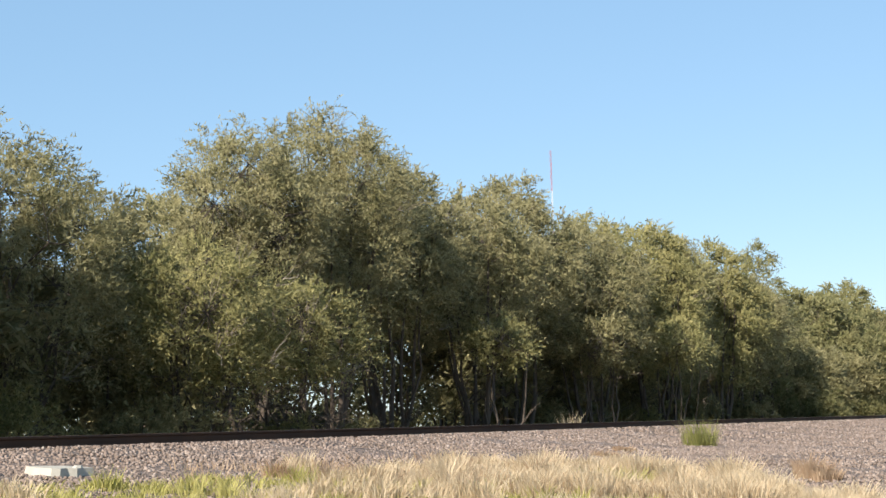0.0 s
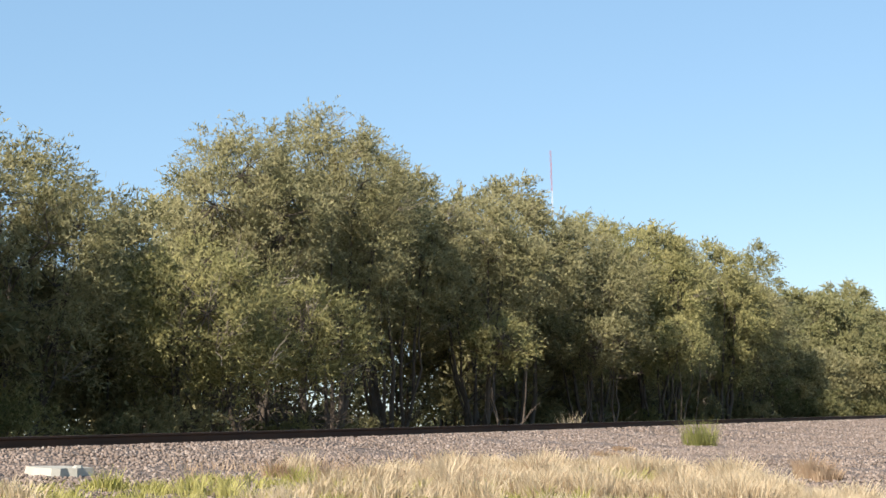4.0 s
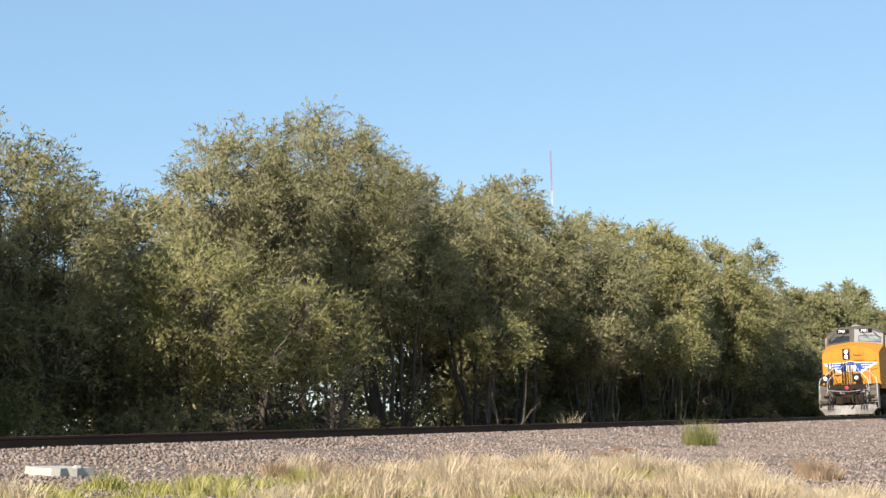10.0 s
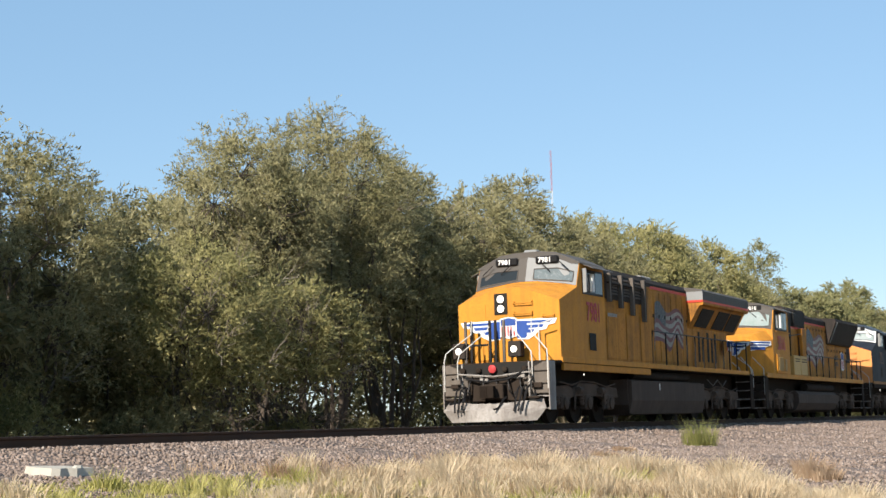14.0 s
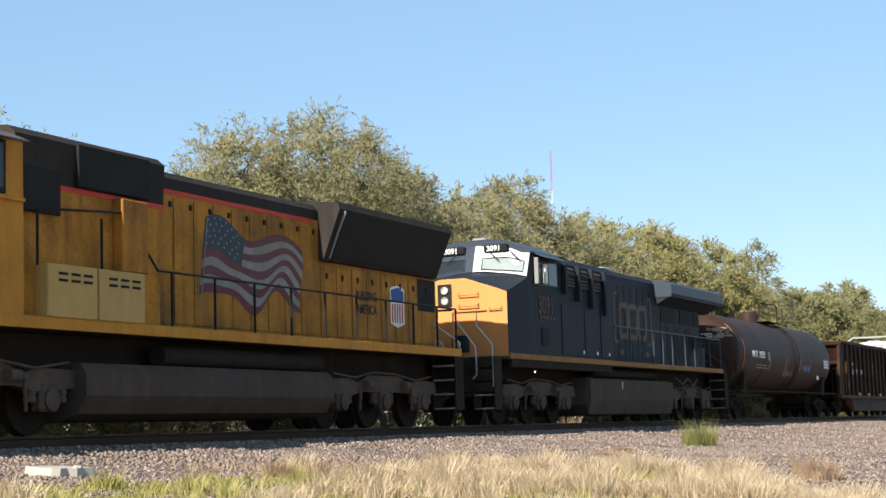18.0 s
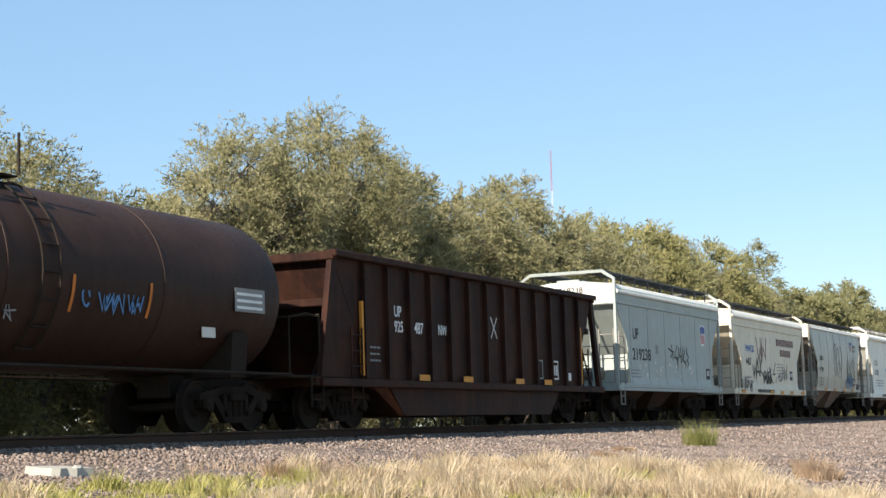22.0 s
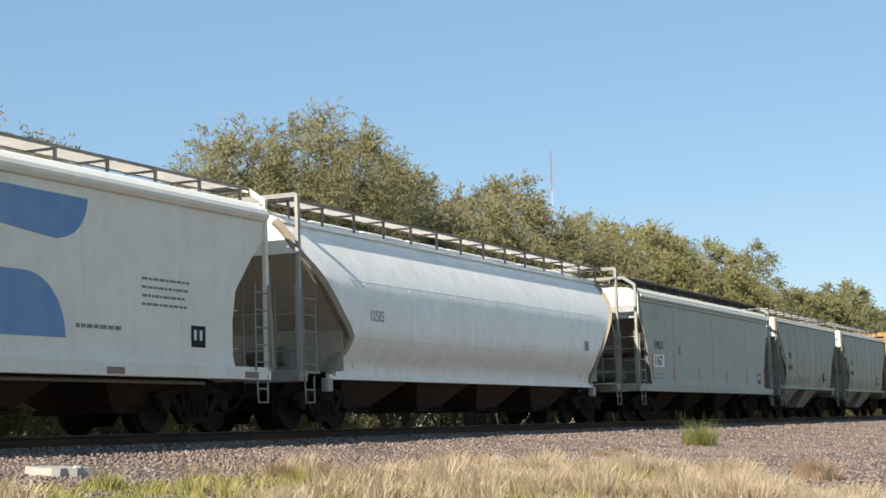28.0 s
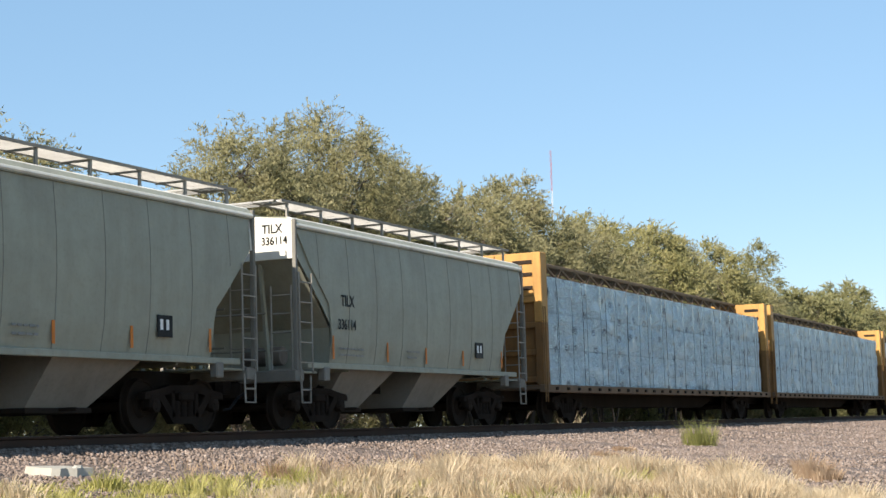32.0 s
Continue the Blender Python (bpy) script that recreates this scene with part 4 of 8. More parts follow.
def covered_hopper(name, q0, label, mat, x0, x1, cut, z_low, z_eave, z_roof, profile=FLAT, sill=True, bays=(), bay_mat=None, grate=None, hoop=True, panel=3.44, seams=0, band=True, truck_in=1.75, z_walk=4.36, rib=False, trim=None, hatch=6, roof=None, slope=None, eave=False, square=0.26):
    """A covered hopper car: sides, roof, end slopes, sills, bays, trucks, ladders and roof walk."""
    car = vehicle(name, q0, label, "freight car")
    total, trim, grate, bay_mat = x0 + x1, trim or mat, grate or M_GRATE, bay_mat or mat
    xe = cut[0][0]
    side_sheet(car, cut, total, z_low, z_eave, profile, -1, mat, seams, seam=M_TRIM if mat.name.split("_")[0] in ("pale", "light", "grey") else None)
    side_sheet(car, cut, total, z_low, z_eave, profile, 1, mat)
    we = side_y(profile, z_eave)
    # roof with its folded edge
    if band:
        half = [(we - 0.02, z_eave), (we + 0.035, z_eave + 0.015), (we + 0.035, z_eave + 0.05), (we + 0.012, z_eave + 0.07), (we + 0.012, z_roof - 0.30), (we + 0.04, z_roof - 0.285), (we + 0.04, z_roof - 0.26), (we + 0.02, z_roof - 0.245), (we + 0.02, z_roof - 0.20), (we + 0.05, z_roof - 0.185), (we + 0.05, z_roof - 0.16), (we - 0.05, z_roof - 0.03), (we - 0.18, z_roof + 0.02), (0.62, z_roof + 0.10), (0.55, z_roof + 0.12)]
    else:
        half = [(we - 0.02, z_eave), (we + 0.04, z_eave + 0.01), (we + 0.04, z_roof - 0.10), (we - 0.04, z_roof - 0.01), (we - 0.16, z_roof + 0.03), (0.62, z_roof + 0.09), (0.55, z_roof + 0.10)]
    ring = half + [(-y, z) for y, z in reversed(half)]
    Build().prism(ring, xe - 0.02, total - xe + 0.02).done("roof", mat, car)
    # Edge strips in a paler colour stand in for sunlight on the fold.
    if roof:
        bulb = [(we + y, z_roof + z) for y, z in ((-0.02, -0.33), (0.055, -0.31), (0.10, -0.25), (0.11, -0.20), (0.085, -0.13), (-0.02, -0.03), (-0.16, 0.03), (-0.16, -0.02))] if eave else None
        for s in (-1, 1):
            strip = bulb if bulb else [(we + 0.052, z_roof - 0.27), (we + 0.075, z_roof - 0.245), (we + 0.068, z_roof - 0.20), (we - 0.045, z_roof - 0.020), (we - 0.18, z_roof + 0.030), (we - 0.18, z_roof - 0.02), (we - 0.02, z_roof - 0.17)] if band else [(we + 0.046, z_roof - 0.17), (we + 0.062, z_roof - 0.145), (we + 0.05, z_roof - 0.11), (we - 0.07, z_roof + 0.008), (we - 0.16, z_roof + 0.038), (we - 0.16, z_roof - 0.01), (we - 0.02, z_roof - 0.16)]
            Build().prism([(s * y, z) for y, z in strip], xe - 0.03, total - xe + 0.03).done("roof_edge", roof, car, "roof edge painted pale for sunlight")
    for xb in ([xe + (total - 2 * xe) * (i + 0.5) / hatch for i in range(hatch)]):
        Build().box(xb - 0.5 * (total - 2 * xe) / hatch * 0.9, xb + 0.5 * (total - 2 * xe) / hatch * 0.9, -0.36, 0.36, z_roof + 0.10, z_roof + 0.20, 0.03).done("hatch", mat, car)
    # ends: an upright panel, then the slope that leads down to the outlets
    for flip in (False, True):
        fx = (lambda x: total - x) if flip else (lambda x: x)
        wp = min(side_y(profile, 3.0), 1.49) - 0.035
        xp = xe + 0.02
        b = Build()
        crown = [(side_y(profile, z) - 0.02, z) for z in np.linspace(panel, z_eave, 7)] + [(we - 0.02, z_roof - 0.12), (we - 0.16, z_roof - 0.01), (0.6, z_roof + 0.08)]
        b.prism(crown + [(-y, z) for y, z in reversed(crown)], min(fx(xp - 0.07), fx(xp)), max(fx(xp - 0.07), fx(xp)))
        # The end panel takes the same paler colour, as the sun strikes it.
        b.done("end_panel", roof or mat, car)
        b = Build()
        run = 2.49 if profile is ROUND else (panel - 1.15) * 1.05
        rings = []
        for z in np.linspace(panel, 1.12, 8):
            xa = xp + 0.01 + (run - 0.01) * (panel - z) / (panel - 1.12)
            w = min(wp - 0.06 * (panel - z) / (panel - 1.12), side_y(profile, z) - 0.035)
            rings.append([(fx(xa), -w, z), (fx(xa), w, z), (fx(xa + 0.045), w, z), (fx(xa + 0.045), -w, z)])
        b.loft(rings)
        b.done("slope_sheet", slope or (mat if hoop else M_SLOPE), car)
        # cheeks that close the gap between the end panel and the sloping edge of each side
        zc, xc = [p[1] for p in cut][::-1], [p[0] for p in cut][::-1]
        rows = []
        for z in np.linspace(z_eave - 0.01, 1.2, 40):
            xa = xp + max(0.0, run * (panel - z) / (panel - 1.12))
            xb = float(np.interp(z, zc, xc)) + 0.03
            if xb > xa + 0.02:
                rows.append((z, xa, xb))
            elif rows:
                break
        for s in (-1, 1):
            if len(rows) > 1:
                Build().loft([[(fx(xa), s * (side_y(profile, z) - 0.035), z), (fx(xb), s * (side_y(profile, z) - 0.035), z), (fx(xb), s * (side_y(profile, z) - 0.055), z), (fx(xa), s * (side_y(profile, z) - 0.055), z)] for z, xa, xb in rows]).done("end_cheek", mat, car)
        # upright plate added to catch the sun as a bright patch
        xs = cut[-1][0] + 0.04
        Build().box(min(fx(xs), fx(xs + 0.03)), max(fx(xs), fx(xs + 0.03)), -wp + 0.02, wp - 0.02, 1.13, 1.98, 0.005).done("shear_plate", slope or mat, car)
        for yy in (-0.62, 0.62):
            b = Build()
            b.loft([[(fx(xp + 0.05), yy - 0.03, 3.35), (fx(xp + 0.12), yy - 0.03, 3.35), (fx(xp + 0.12), yy + 0.03, 3.35), (fx(xp + 0.05), yy + 0.03, 3.35)],
                    [(fx(x0 + 0.45), yy - 0.03, 1.12), (fx(x0 + 0.56), yy - 0.03, 1.12), (fx(x0 + 0.56), yy + 0.03, 1.12), (fx(x0 + 0.45), yy + 0.03, 1.12)]])
            b.done("end_brace", slope or trim, car)
        # centre-sill stub and end platform
        Build().box(min(fx(x0), fx(x0 + 2.9)), max(fx(x0), fx(x0 + 2.9)), -0.30, 0.30, 0.62, 1.08, 0.02).done("stub_sill", M_UNDER, car)
        Build().box(min(fx(x0), fx(x0 + 0.32)), max(fx(x0), fx(x0 + 0.32)), -1.50, 1.50, 0.90, 1.12, 0.015).done("end_sill", trim, car)
        Build().box(min(fx(x0 + 0.32), fx(x0 + 0.95)), max(fx(x0 + 0.32), fx(x0 + 0.95)), -1.42, 1.42, 1.06, 1.10, 0.01).done("end_platform", slope or trim, car)
        coupler(car, fx(x0), 1 if flip else -1)
        truck(car, fx(x0 + truck_in), q0)
        # corner frame and ladders
        xf = x0 + 0.05
        if hoop:
            path = [(fx(xf), -1.49, 1.08), (fx(xf), -1.49, z_walk - square), (fx(xf), -1.49 + 1.4 * square, z_walk - 0.02), (fx(xf), 1.49 - 1.4 * square, z_walk - 0.02), (fx(xf), 1.49, z_walk - square), (fx(xf), 1.49, 1.08)]
            Build().rod(path, 0.058, 4).done("end_frame", trim, car)
            for s in (-1, 1):
                Build().rod([(fx(xf), s * 1.49, z_walk - 0.30), (fx(xe + 0.12), s * 1.40, z_roof - 0.02)], 0.03, 5).done("frame_stay", trim, car)
        else:
            for s in (-1, 1):
                Build().box(min(fx(xf - 0.03), fx(xf + 0.05)), max(fx(xf - 0.03), fx(xf + 0.05)), s * 1.49 - 0.04, s * 1.49 + 0.04, 1.1, z_roof - 0.03, 0.01).done("corner_post", trim, car)
        for s in (-1, 1):
            ladder(car, fx(x0 + 0.08), fx(x0 + 0.54), s * 1.56, 1.06, 2.95 if not hoop else 2.62, 5, M_LADDER, 0.019)
            stirrup = Build().rod([(fx(x0 + 0.12), s * 1.54, 1.0), (fx(x0 + 0.14), s * 1.55, 0.50), (fx(x0 + 0.46), s * 1.55, 0.50), (fx(x0 + 0.48), s * 1.54, 1.0)], 0.020, 5)
            stirrup.rod([(fx(x0 + 0.13), s * 1.55, 0.74), (fx(x0 + 0.47), s * 1.55, 0.74)], 0.018, 5).done("stirrup_step", M_LADDER, car)
        ladder(car, -1.42, -0.98, fx(x0 + 0.02), 0.95, 2.70, 5, M_LADDER, 0.019, facing="end")
        Build().rod([(fx(x0 + 0.02), -0.85, 1.5), (fx(x0 + 0.02), 1.42, 1.5)], 0.02, 5).done("grab_iron", trim, car)
        Build().rod([(fx(x0 + 0.02), -0.85, 2.2), (fx(x0 + 0.02), 1.42, 2.2)], 0.02, 5).done("grab_iron", trim, car)
        # cross walk at the roof end
        cw = group_of("cross_walk", car)
        for k in range(8):
            xa = x0 + 0.1 + (xe + 0.4 - x0) * k / 7
            Build().box(min(fx(xa), fx(xa + 0.03)), max(fx(xa), fx(xa + 0.03)), -1.05, 1.05, z_walk - 0.03, z_walk).done("walk_bar", grate, cw)
        for yy in (-1.05, 0.0, 1.02):
            Build().box(min(fx(x0 + 0.1), fx(xe + 0.53)), max(fx(x0 + 0.1), fx(xe + 0.53)), yy, yy + 0.03, z_walk - 0.034, z_walk - 0.004).done("walk_rail", grate, cw)
    # brake gear on the front platform
    Build().turn([(0.17, -0.42), (0.19, -0.39), (0.19, 0.39), (0.17, 0.42)], (x0 + 0.72, -0.4, 1.42), "y", 14).done("air_reservoir", M_SLOPE, car, smooth=40)
    # side sills
    if sill:
        for s in (-1, 1):
            y0, y1 = (-1.55, -1.44) if s < 0 else (1.44, 1.55)
            b = Build()
            b.box(x0, x1, y0, y1, 0.90, 1.125, 0.012)
            b.done("side_sill", mat, car)
    else:
        for s in (-1, 1):
            ya = side_y(profile, z_low)
            reach = 0.15 if profile is ROUND else 0.9
            Build().box(cut[-1][0] - reach, total - cut[-1][0] + reach, s * ya - 0.05, s * ya + 0.05, z_low - 0.08, z_low + 0.03, 0.01).done("side_sill", mat, car)
            for fxx in (cut[-1][0] - 0.3, total - cut[-1][0] + 0.1):
                Build().box(fxx, fxx + 0.22, s * ya - 0.08, s * ya + 0.08, z_low - 0.32, z_low - 0.05, 0.02).done("jacking_pad", trim, car)
    # outlets
    for ba, bb, bc, bd in bays:
        b = Build()
        wb = min(1.30, side_y(profile, z_low) - 0.06)
        top = [(ba, -wb), (bb, -wb), (bb, wb), (ba, wb)]
        low = [(bc, -0.75), (bd, -0.75), (bd, 0.75), (bc, 0.75)]
        b.loft([[(x, y, z_low + 0.02) for x, y in top], [(x, y, 0.42) for x, y in low]])
        bay = b.done("hopper_bay", bay_mat, car)
        Build().box(bc - 0.06, bd + 0.06, -0.82, 0.82, 0.34, 0.43, 0.01).done("outlet_gate", M_UNDER, bay)
        Build().rod([((bc + bd) / 2, -1.15, 0.40), ((bc + bd) / 2, 1.15, 0.40)], 0.03, 6).done("gate_shaft", M_UNDER, bay)
    Build().box(x0 + 2.5, x1 - 2.5, -0.22, 0.22, 0.75, z_low + 0.05, 0.0).done("centre_sill", M_UNDER, car)
    # roof walk: two rails, cross bars and a grating of thin slats on brackets
    yo, yi = min(1.19, we + 0.16), 0.56
    rail_mat = M_GRATE if grate is M_GRATE else M_LADDER
    for s in (-1, 1):
        walkway = group_of("running_board", car)
        for yy in (yo, yi):
            Build().box(x0 + 0.1, x1 - 0.1, s * yy - 0.016, s * yy + 0.016, z_walk - 0.05, z_walk, 0.0).done("edge_rail", rail_mat, walkway)
        lo, hi = min(s * yo, s * yi), max(s * yo, s * yi)
        b = Build()
        pitch = 0.05 if grate is M_GRATE_PALE else 0.034
        for k in range(int((x1 - x0 - 0.3) / pitch)):
            x = x0 + 0.15 + pitch * k
            b.box(x, x + 0.006, lo, hi, z_walk - 0.034, z_walk - 0.006)
        tagged(b.done("grating", grate, walkway), kind="stuff")
        n = max(6, int((x1 - x0) / 1.35))
        for k in range(n + 1):
            x = xe + 0.25 + (total - 2 * xe - 0.5) * k / n
            Build().box(x - 0.02, x + 0.02, lo, hi, z_walk - 0.075, z_walk - 0.040, 0.0).done("cross_bar", rail_mat, walkway)
            Build().box(x - 0.028, x + 0.028, s * (yo - 0.03) - 0.02, s * (yo - 0.03) + 0.02, z_roof - 0.06, z_walk - 0.04, 0.0).done("bracket", rail_mat, walkway)
    if rib:
        for fxx in (lambda x: x, lambda x: total - x):
            for s in (-1, 1):
                zs = np.linspace(cut[-1][1], cut[0][1], 24)
                xs = np.interp(zs, [q[1] for q in cut][::-1], [q[0] for q in cut][::-1])
                pts = [(fxx(x - 0.02), side_y(profile, z) * s * 0.985, z) for x, z in zip(xs, zs)]
                Build().rod(pts, 0.10, 4).done("edge_stiffener", rib, car)
    return car


# Trim grey darkened so that end fittings look shaded.
M_TRIM = paint("dusty_grey_trim", (0.21, 0.20, 0.175), (0.12, 0.10, 0.08), 0.4, 0.6)
# Grime tone, darkened further to stand in for shade between the cars.
M_SLOPE = paint("grimy_slope_paint", (0.18, 0.15, 0.125), (0.07, 0.055, 0.042), 0.5, 0.6)


def placard(car, x, z, mat=M_BLACK, y=-1.505):
    """The small framed inspection stencil low on the side."""
    plate(car, x, z, 0.42, 0.36, mat, y, "stencil_plate")
    for i in range(2):
        plate(car, x + 0.07 + 0.17 * i, z + 0.12, 0.08, 0.17, M_WHITE, y - 0.003, "stencil_mark", 0.004)


def shield(parent, x, z, w, h, y=-1.505, name="shield_emblem", facing="side"):
    """Blue-topped shield with red and white bars."""
    def put(b, pts, d):
        if facing == "side":
            b.prism(pts, y - d, y + 0.002, "y")
        else:
            b.prism([(x - (p - x), q) for p, q in pts], y - d, y + 0.002, "x")
        return b
    outline = [(x, z + 0.10 * h), (x + w * 0.5, z), (x + w, z + 0.10 * h), (x + w, z + 0.80 * h), (x + w * 1.04, z + 0.90 * h), (x + w * 0.86, z + 0.97 * h), (x + w * 0.5, z + h), (x + w * 0.14, z + 0.97 * h), (x - w * 0.04, z + 0.90 * h), (x, z + 0.80 * h)]
    base = put(Build(), outline, 0.003).done(name, M_WHITE, parent)
    top = [(x + 0.05 * w, z + 0.60 * h), (x + 0.95 * w, z + 0.60 * h), (x + 0.96 * w, z + 0.88 * h), (x + w * 0.5, z + 0.96 * h), (x + 0.04 * w, z + 0.88 * h)]
    put(Build(), top, 0.006).done("blue_field", M_BLUE, base)
    for i in range(5):
        xa = x + w * (0.08 + 0.18 * i)
        put(Build(), [(xa, z + 0.13 * h), (xa + 0.09 * w, z + 0.10 * h), (xa + 0.09 * w, z + 0.57 * h), (xa, z + 0.57 * h)], 0.006).done("red_bar", M_REDDOT, base)
    return base


# ---- freight cars, front to rear ----
def tank_car():
    q0 = 98.0
    mat = paint("tank_brown", (0.030, 0.0165, 0.0125), (0.060, 0.030, 0.020), 0.7, 0.55, spec=0.12)
    car = vehicle("tank_car", q0, "dark brown grimy tank car with a railed dome and orange reflectors", "tank car")
    x0, x1, r, zc = 2.45, 18.75, 1.47, 2.46
    prof = [(0.05, x0 - 0.42), (0.5, x0 - 0.36), (0.95, x0 - 0.22), (1.25, x0 - 0.06), (1.42, x0 + 0.12), (r, x0 + 0.32)]
    prof = prof + [(r, x0 + (x1 - x0) * k / 8) for k in range(1, 8)] + [(p, x0 + x1 - q) for p, q in reversed(prof)]
    tank = Build().turn(prof, (0, 0, zc), "x", 48).done("tank", mat, car, smooth=50)
    for xr in (6.4, 11.0, 14.9):
        Build().turn([(r - 0.01, xr - 0.04), (r + 0.012, xr - 0.03), (r + 0.012, xr + 0.03), (r - 0.01, xr + 0.04)], (0, 0, zc), "x", 48).done("weld_band", mat, tank)
    for fx in (lambda x: x, lambda x: 21.2 - x):
        Build().box(min(fx(1.05), fx(4.6)), max(fx(1.05), fx(4.6)), -0.35, 0.35, 0.62, 1.05, 0.02).done("stub_sill", M_UNDER, car)
        Build().box(min(fx(1.0), fx(1.25)), max(fx(1.0), fx(1.25)), -1.45, 1.45, 0.88, 1.05, 0.02).done("end_sill", M_UNDER, car)
        Build().box(min(fx(1.25), fx(2.2)), max(fx(1.25), fx(2.2)), -1.4, 1.4, 0.98, 1.02).done("end_platform", M_UNDER, car)
        Build().prism([(-1.30, 0.95), (1.30, 0.95), (1.36, 1.75), (0.9, 1.30), (0.0, 1.06), (-0.9, 1.30), (-1.36, 1.75)], min(fx(3.6), fx(4.1)), max(fx(3.6), fx(4.1))).done("saddle", M_UNDER, car)
        coupler(car, fx(1.0), -1 if fx(1.0) < 5 else 1)
        truck(car, fx(3.55), q0)
        for s in (-1, 1):
            Build().rod([(fx(1.1), s * 1.42, 1.0), (fx(1.1), s * 1.42, 2.15), (fx(1.6), s * 1.42, 2.2), (fx(2.25), s * 1.42, 2.1), (fx(2.25), s * 1.42, 1.0)], 0.022, 5).done("handrail", M_UNDER, car)
            ladder(car, fx(1.05), fx(1.5), s * 1.46, 0.42, 1.0, 2, M_UNDER)
        Build().rod([(fx(1.05), -1.40, 2.2), (fx(1.05), 1.40, 2.2)], 0.022, 5).done("handrail", M_UNDER, car)
    for s in (-1, 1):
        Build().rod([(2.3, s * 1.50, 1.02), (18.9, s * 1.50, 1.02)], 0.03, 5).done("side_rail", M_UNDER, car)
    # dome, platform, rails and ladder
    Build().turn([(0.40, 3.82), (0.40, 4.24), (0.35, 4.33), (0.1, 4.37)], (9.95, 0, 0), "z", 20).done("dome", mat, car, smooth=40)
    Build().box(9.6, 12.0, -0.80, 0.80, 3.90, 3.93).done("platform", M_UNDER, car)
    for s in (-1, 1):
        b = Build().rod([(7.9, s * 0.95, 3.9), (7.9, s * 0.95, 4.42), (8.15, s * 0.95, 4.55), (10.6, s * 0.95, 4.62), (10.9, s * 0.95, 4.5), (10.9, s * 0.95, 3.9)], 0.025, 6)
        b.rod([(11.85, s * 0.95, 3.9), (11.85, s * 0.95, 4.55)], 0.025, 6)
        b.done("safety_rail", M_UNDER, car)
    arc = [(-(r + 0.05) * math.cos(radians(a)), zc + (r + 0.05) * math.sin(radians(a))) for a in range(-50, 75, 8)]
    b = Build()
    for xl in (11.7, 12.12):
        b.rod([(xl, y, z) for y, z in arc], 0.02, 5)
    for y, z in arc[::2]:
        b.rod([(11.7, y, z), (12.12, y, z)], 0.016, 5)
    b.done("ladder", M_UNDER, car)
    # markings
    on = lambda z: -math.sqrt(max(0.01, (r + 0.012) ** 2 - (z - zc) ** 2))
    lettering(car, "NATX", 4.50, 2.30, 0.25, M_WHITE, on(2.42), 0.85)
    lettering(car, "250702", 5.55, 2.30, 0.25, M_WHITE, on(2.42), 0.85)
    fine_print(car, 2, 5.2, 1.9, 1.7, 0.22, M_FADED, on(2.02))
    plate(car, 6.95, 2.22, 0.26, 0.32, M_FADED, on(2.4), "stencil_plate")
    for x in (3.35, 7.3, 10.0, 12.45, 14.45):
        b = Build()
        for i in range(4):
            z = 1.86 + 0.14 * i if x > 4 else 1.9 + 0.26 * i
            h = 0.14 if x > 4 else 0.26
            b.add([(x, on(z) - 0.004, z), (x + 0.07, on(z) - 0.004, z), (x + 0.07, on(z + h) - 0.004, z + h), (x, on(z + h) - 0.004, z + h)], [(0, 1, 2, 3)])
        b.done("reflector", M_ORANGE, car, "faded orange reflector strip")
    scrawl(car, 12.7, 1.86, 1.6, 0.42, 6, 5, M_GRAFF_BLUE, on(2.05) - 0.02, 0.035)
    scrawl(car, 9.6, 1.62, 1.5, 0.4, 6, 6, M_FADED, on(1.8) - 0.03, 0.025)
    plate(car, 17.0, 2.1, 1.0, 0.42, M_FADED, on(2.3) - 0.004, "notice_panel")
    for i in range(3):
        plate(car, 17.06, 2.15 + 0.12 * i, 0.85, 0.05, M_WHITE, on(2.3) - 0.012, "notice_line", 0.003)
    plate(car, 16.2, 1.62, 0.42, 0.24, M_PATCH, on(1.74) - 0.01, "placard")
    # lettering and a scuffed patch on the front head
    lettering(car, "250702", 0.05, 2.98, 0.16, M_WHITE, x0 - 0.30, 1.0, "front")
    chipped = paint("chipped_tan_primer", (0.30, 0.20, 0.145), (0.10, 0.05, 0.03), 0.7, 0.6)
    hr, hx = [p for p, q in prof[:6]], [q for p, q in prof[:6]]
    g = random.Random(12)
    for k in range(16):
        cy, cz, rr = -1.22 + 0.75 * g.random(), 0.42 + 0.62 * g.random(), g.uniform(0.05, 0.17)
        ring = []
        for i in range(9):
            q = rr * g.uniform(0.45, 1.1)
            yy, zz = cy + 1.5 * q * math.cos(i * 0.698), cz + 0.75 * q * math.sin(i * 0.698)
            d = math.hypot(yy, zz)
            k2 = min(1.0, 1.44 / d)
            ring.append((float(np.interp(d * k2, hr, hx)) - 0.014, yy * k2, zc + zz * k2))
        mid = tuple(sum(c) / 9 for c in zip(*ring))
        Build().add(ring + [(mid[0] - 0.006, mid[1], mid[2])] + [(x + 0.02, y, z) for x, y, z in ring], [(i, (i + 1) % 9, 9) for i in range(9)] + [(i, 10 + i, 10 + (i + 1) % 9, (i + 1) % 9) for i in range(9)]).done("paint_chip", chipped, tank, "flaked paint showing tan primer")
    return car


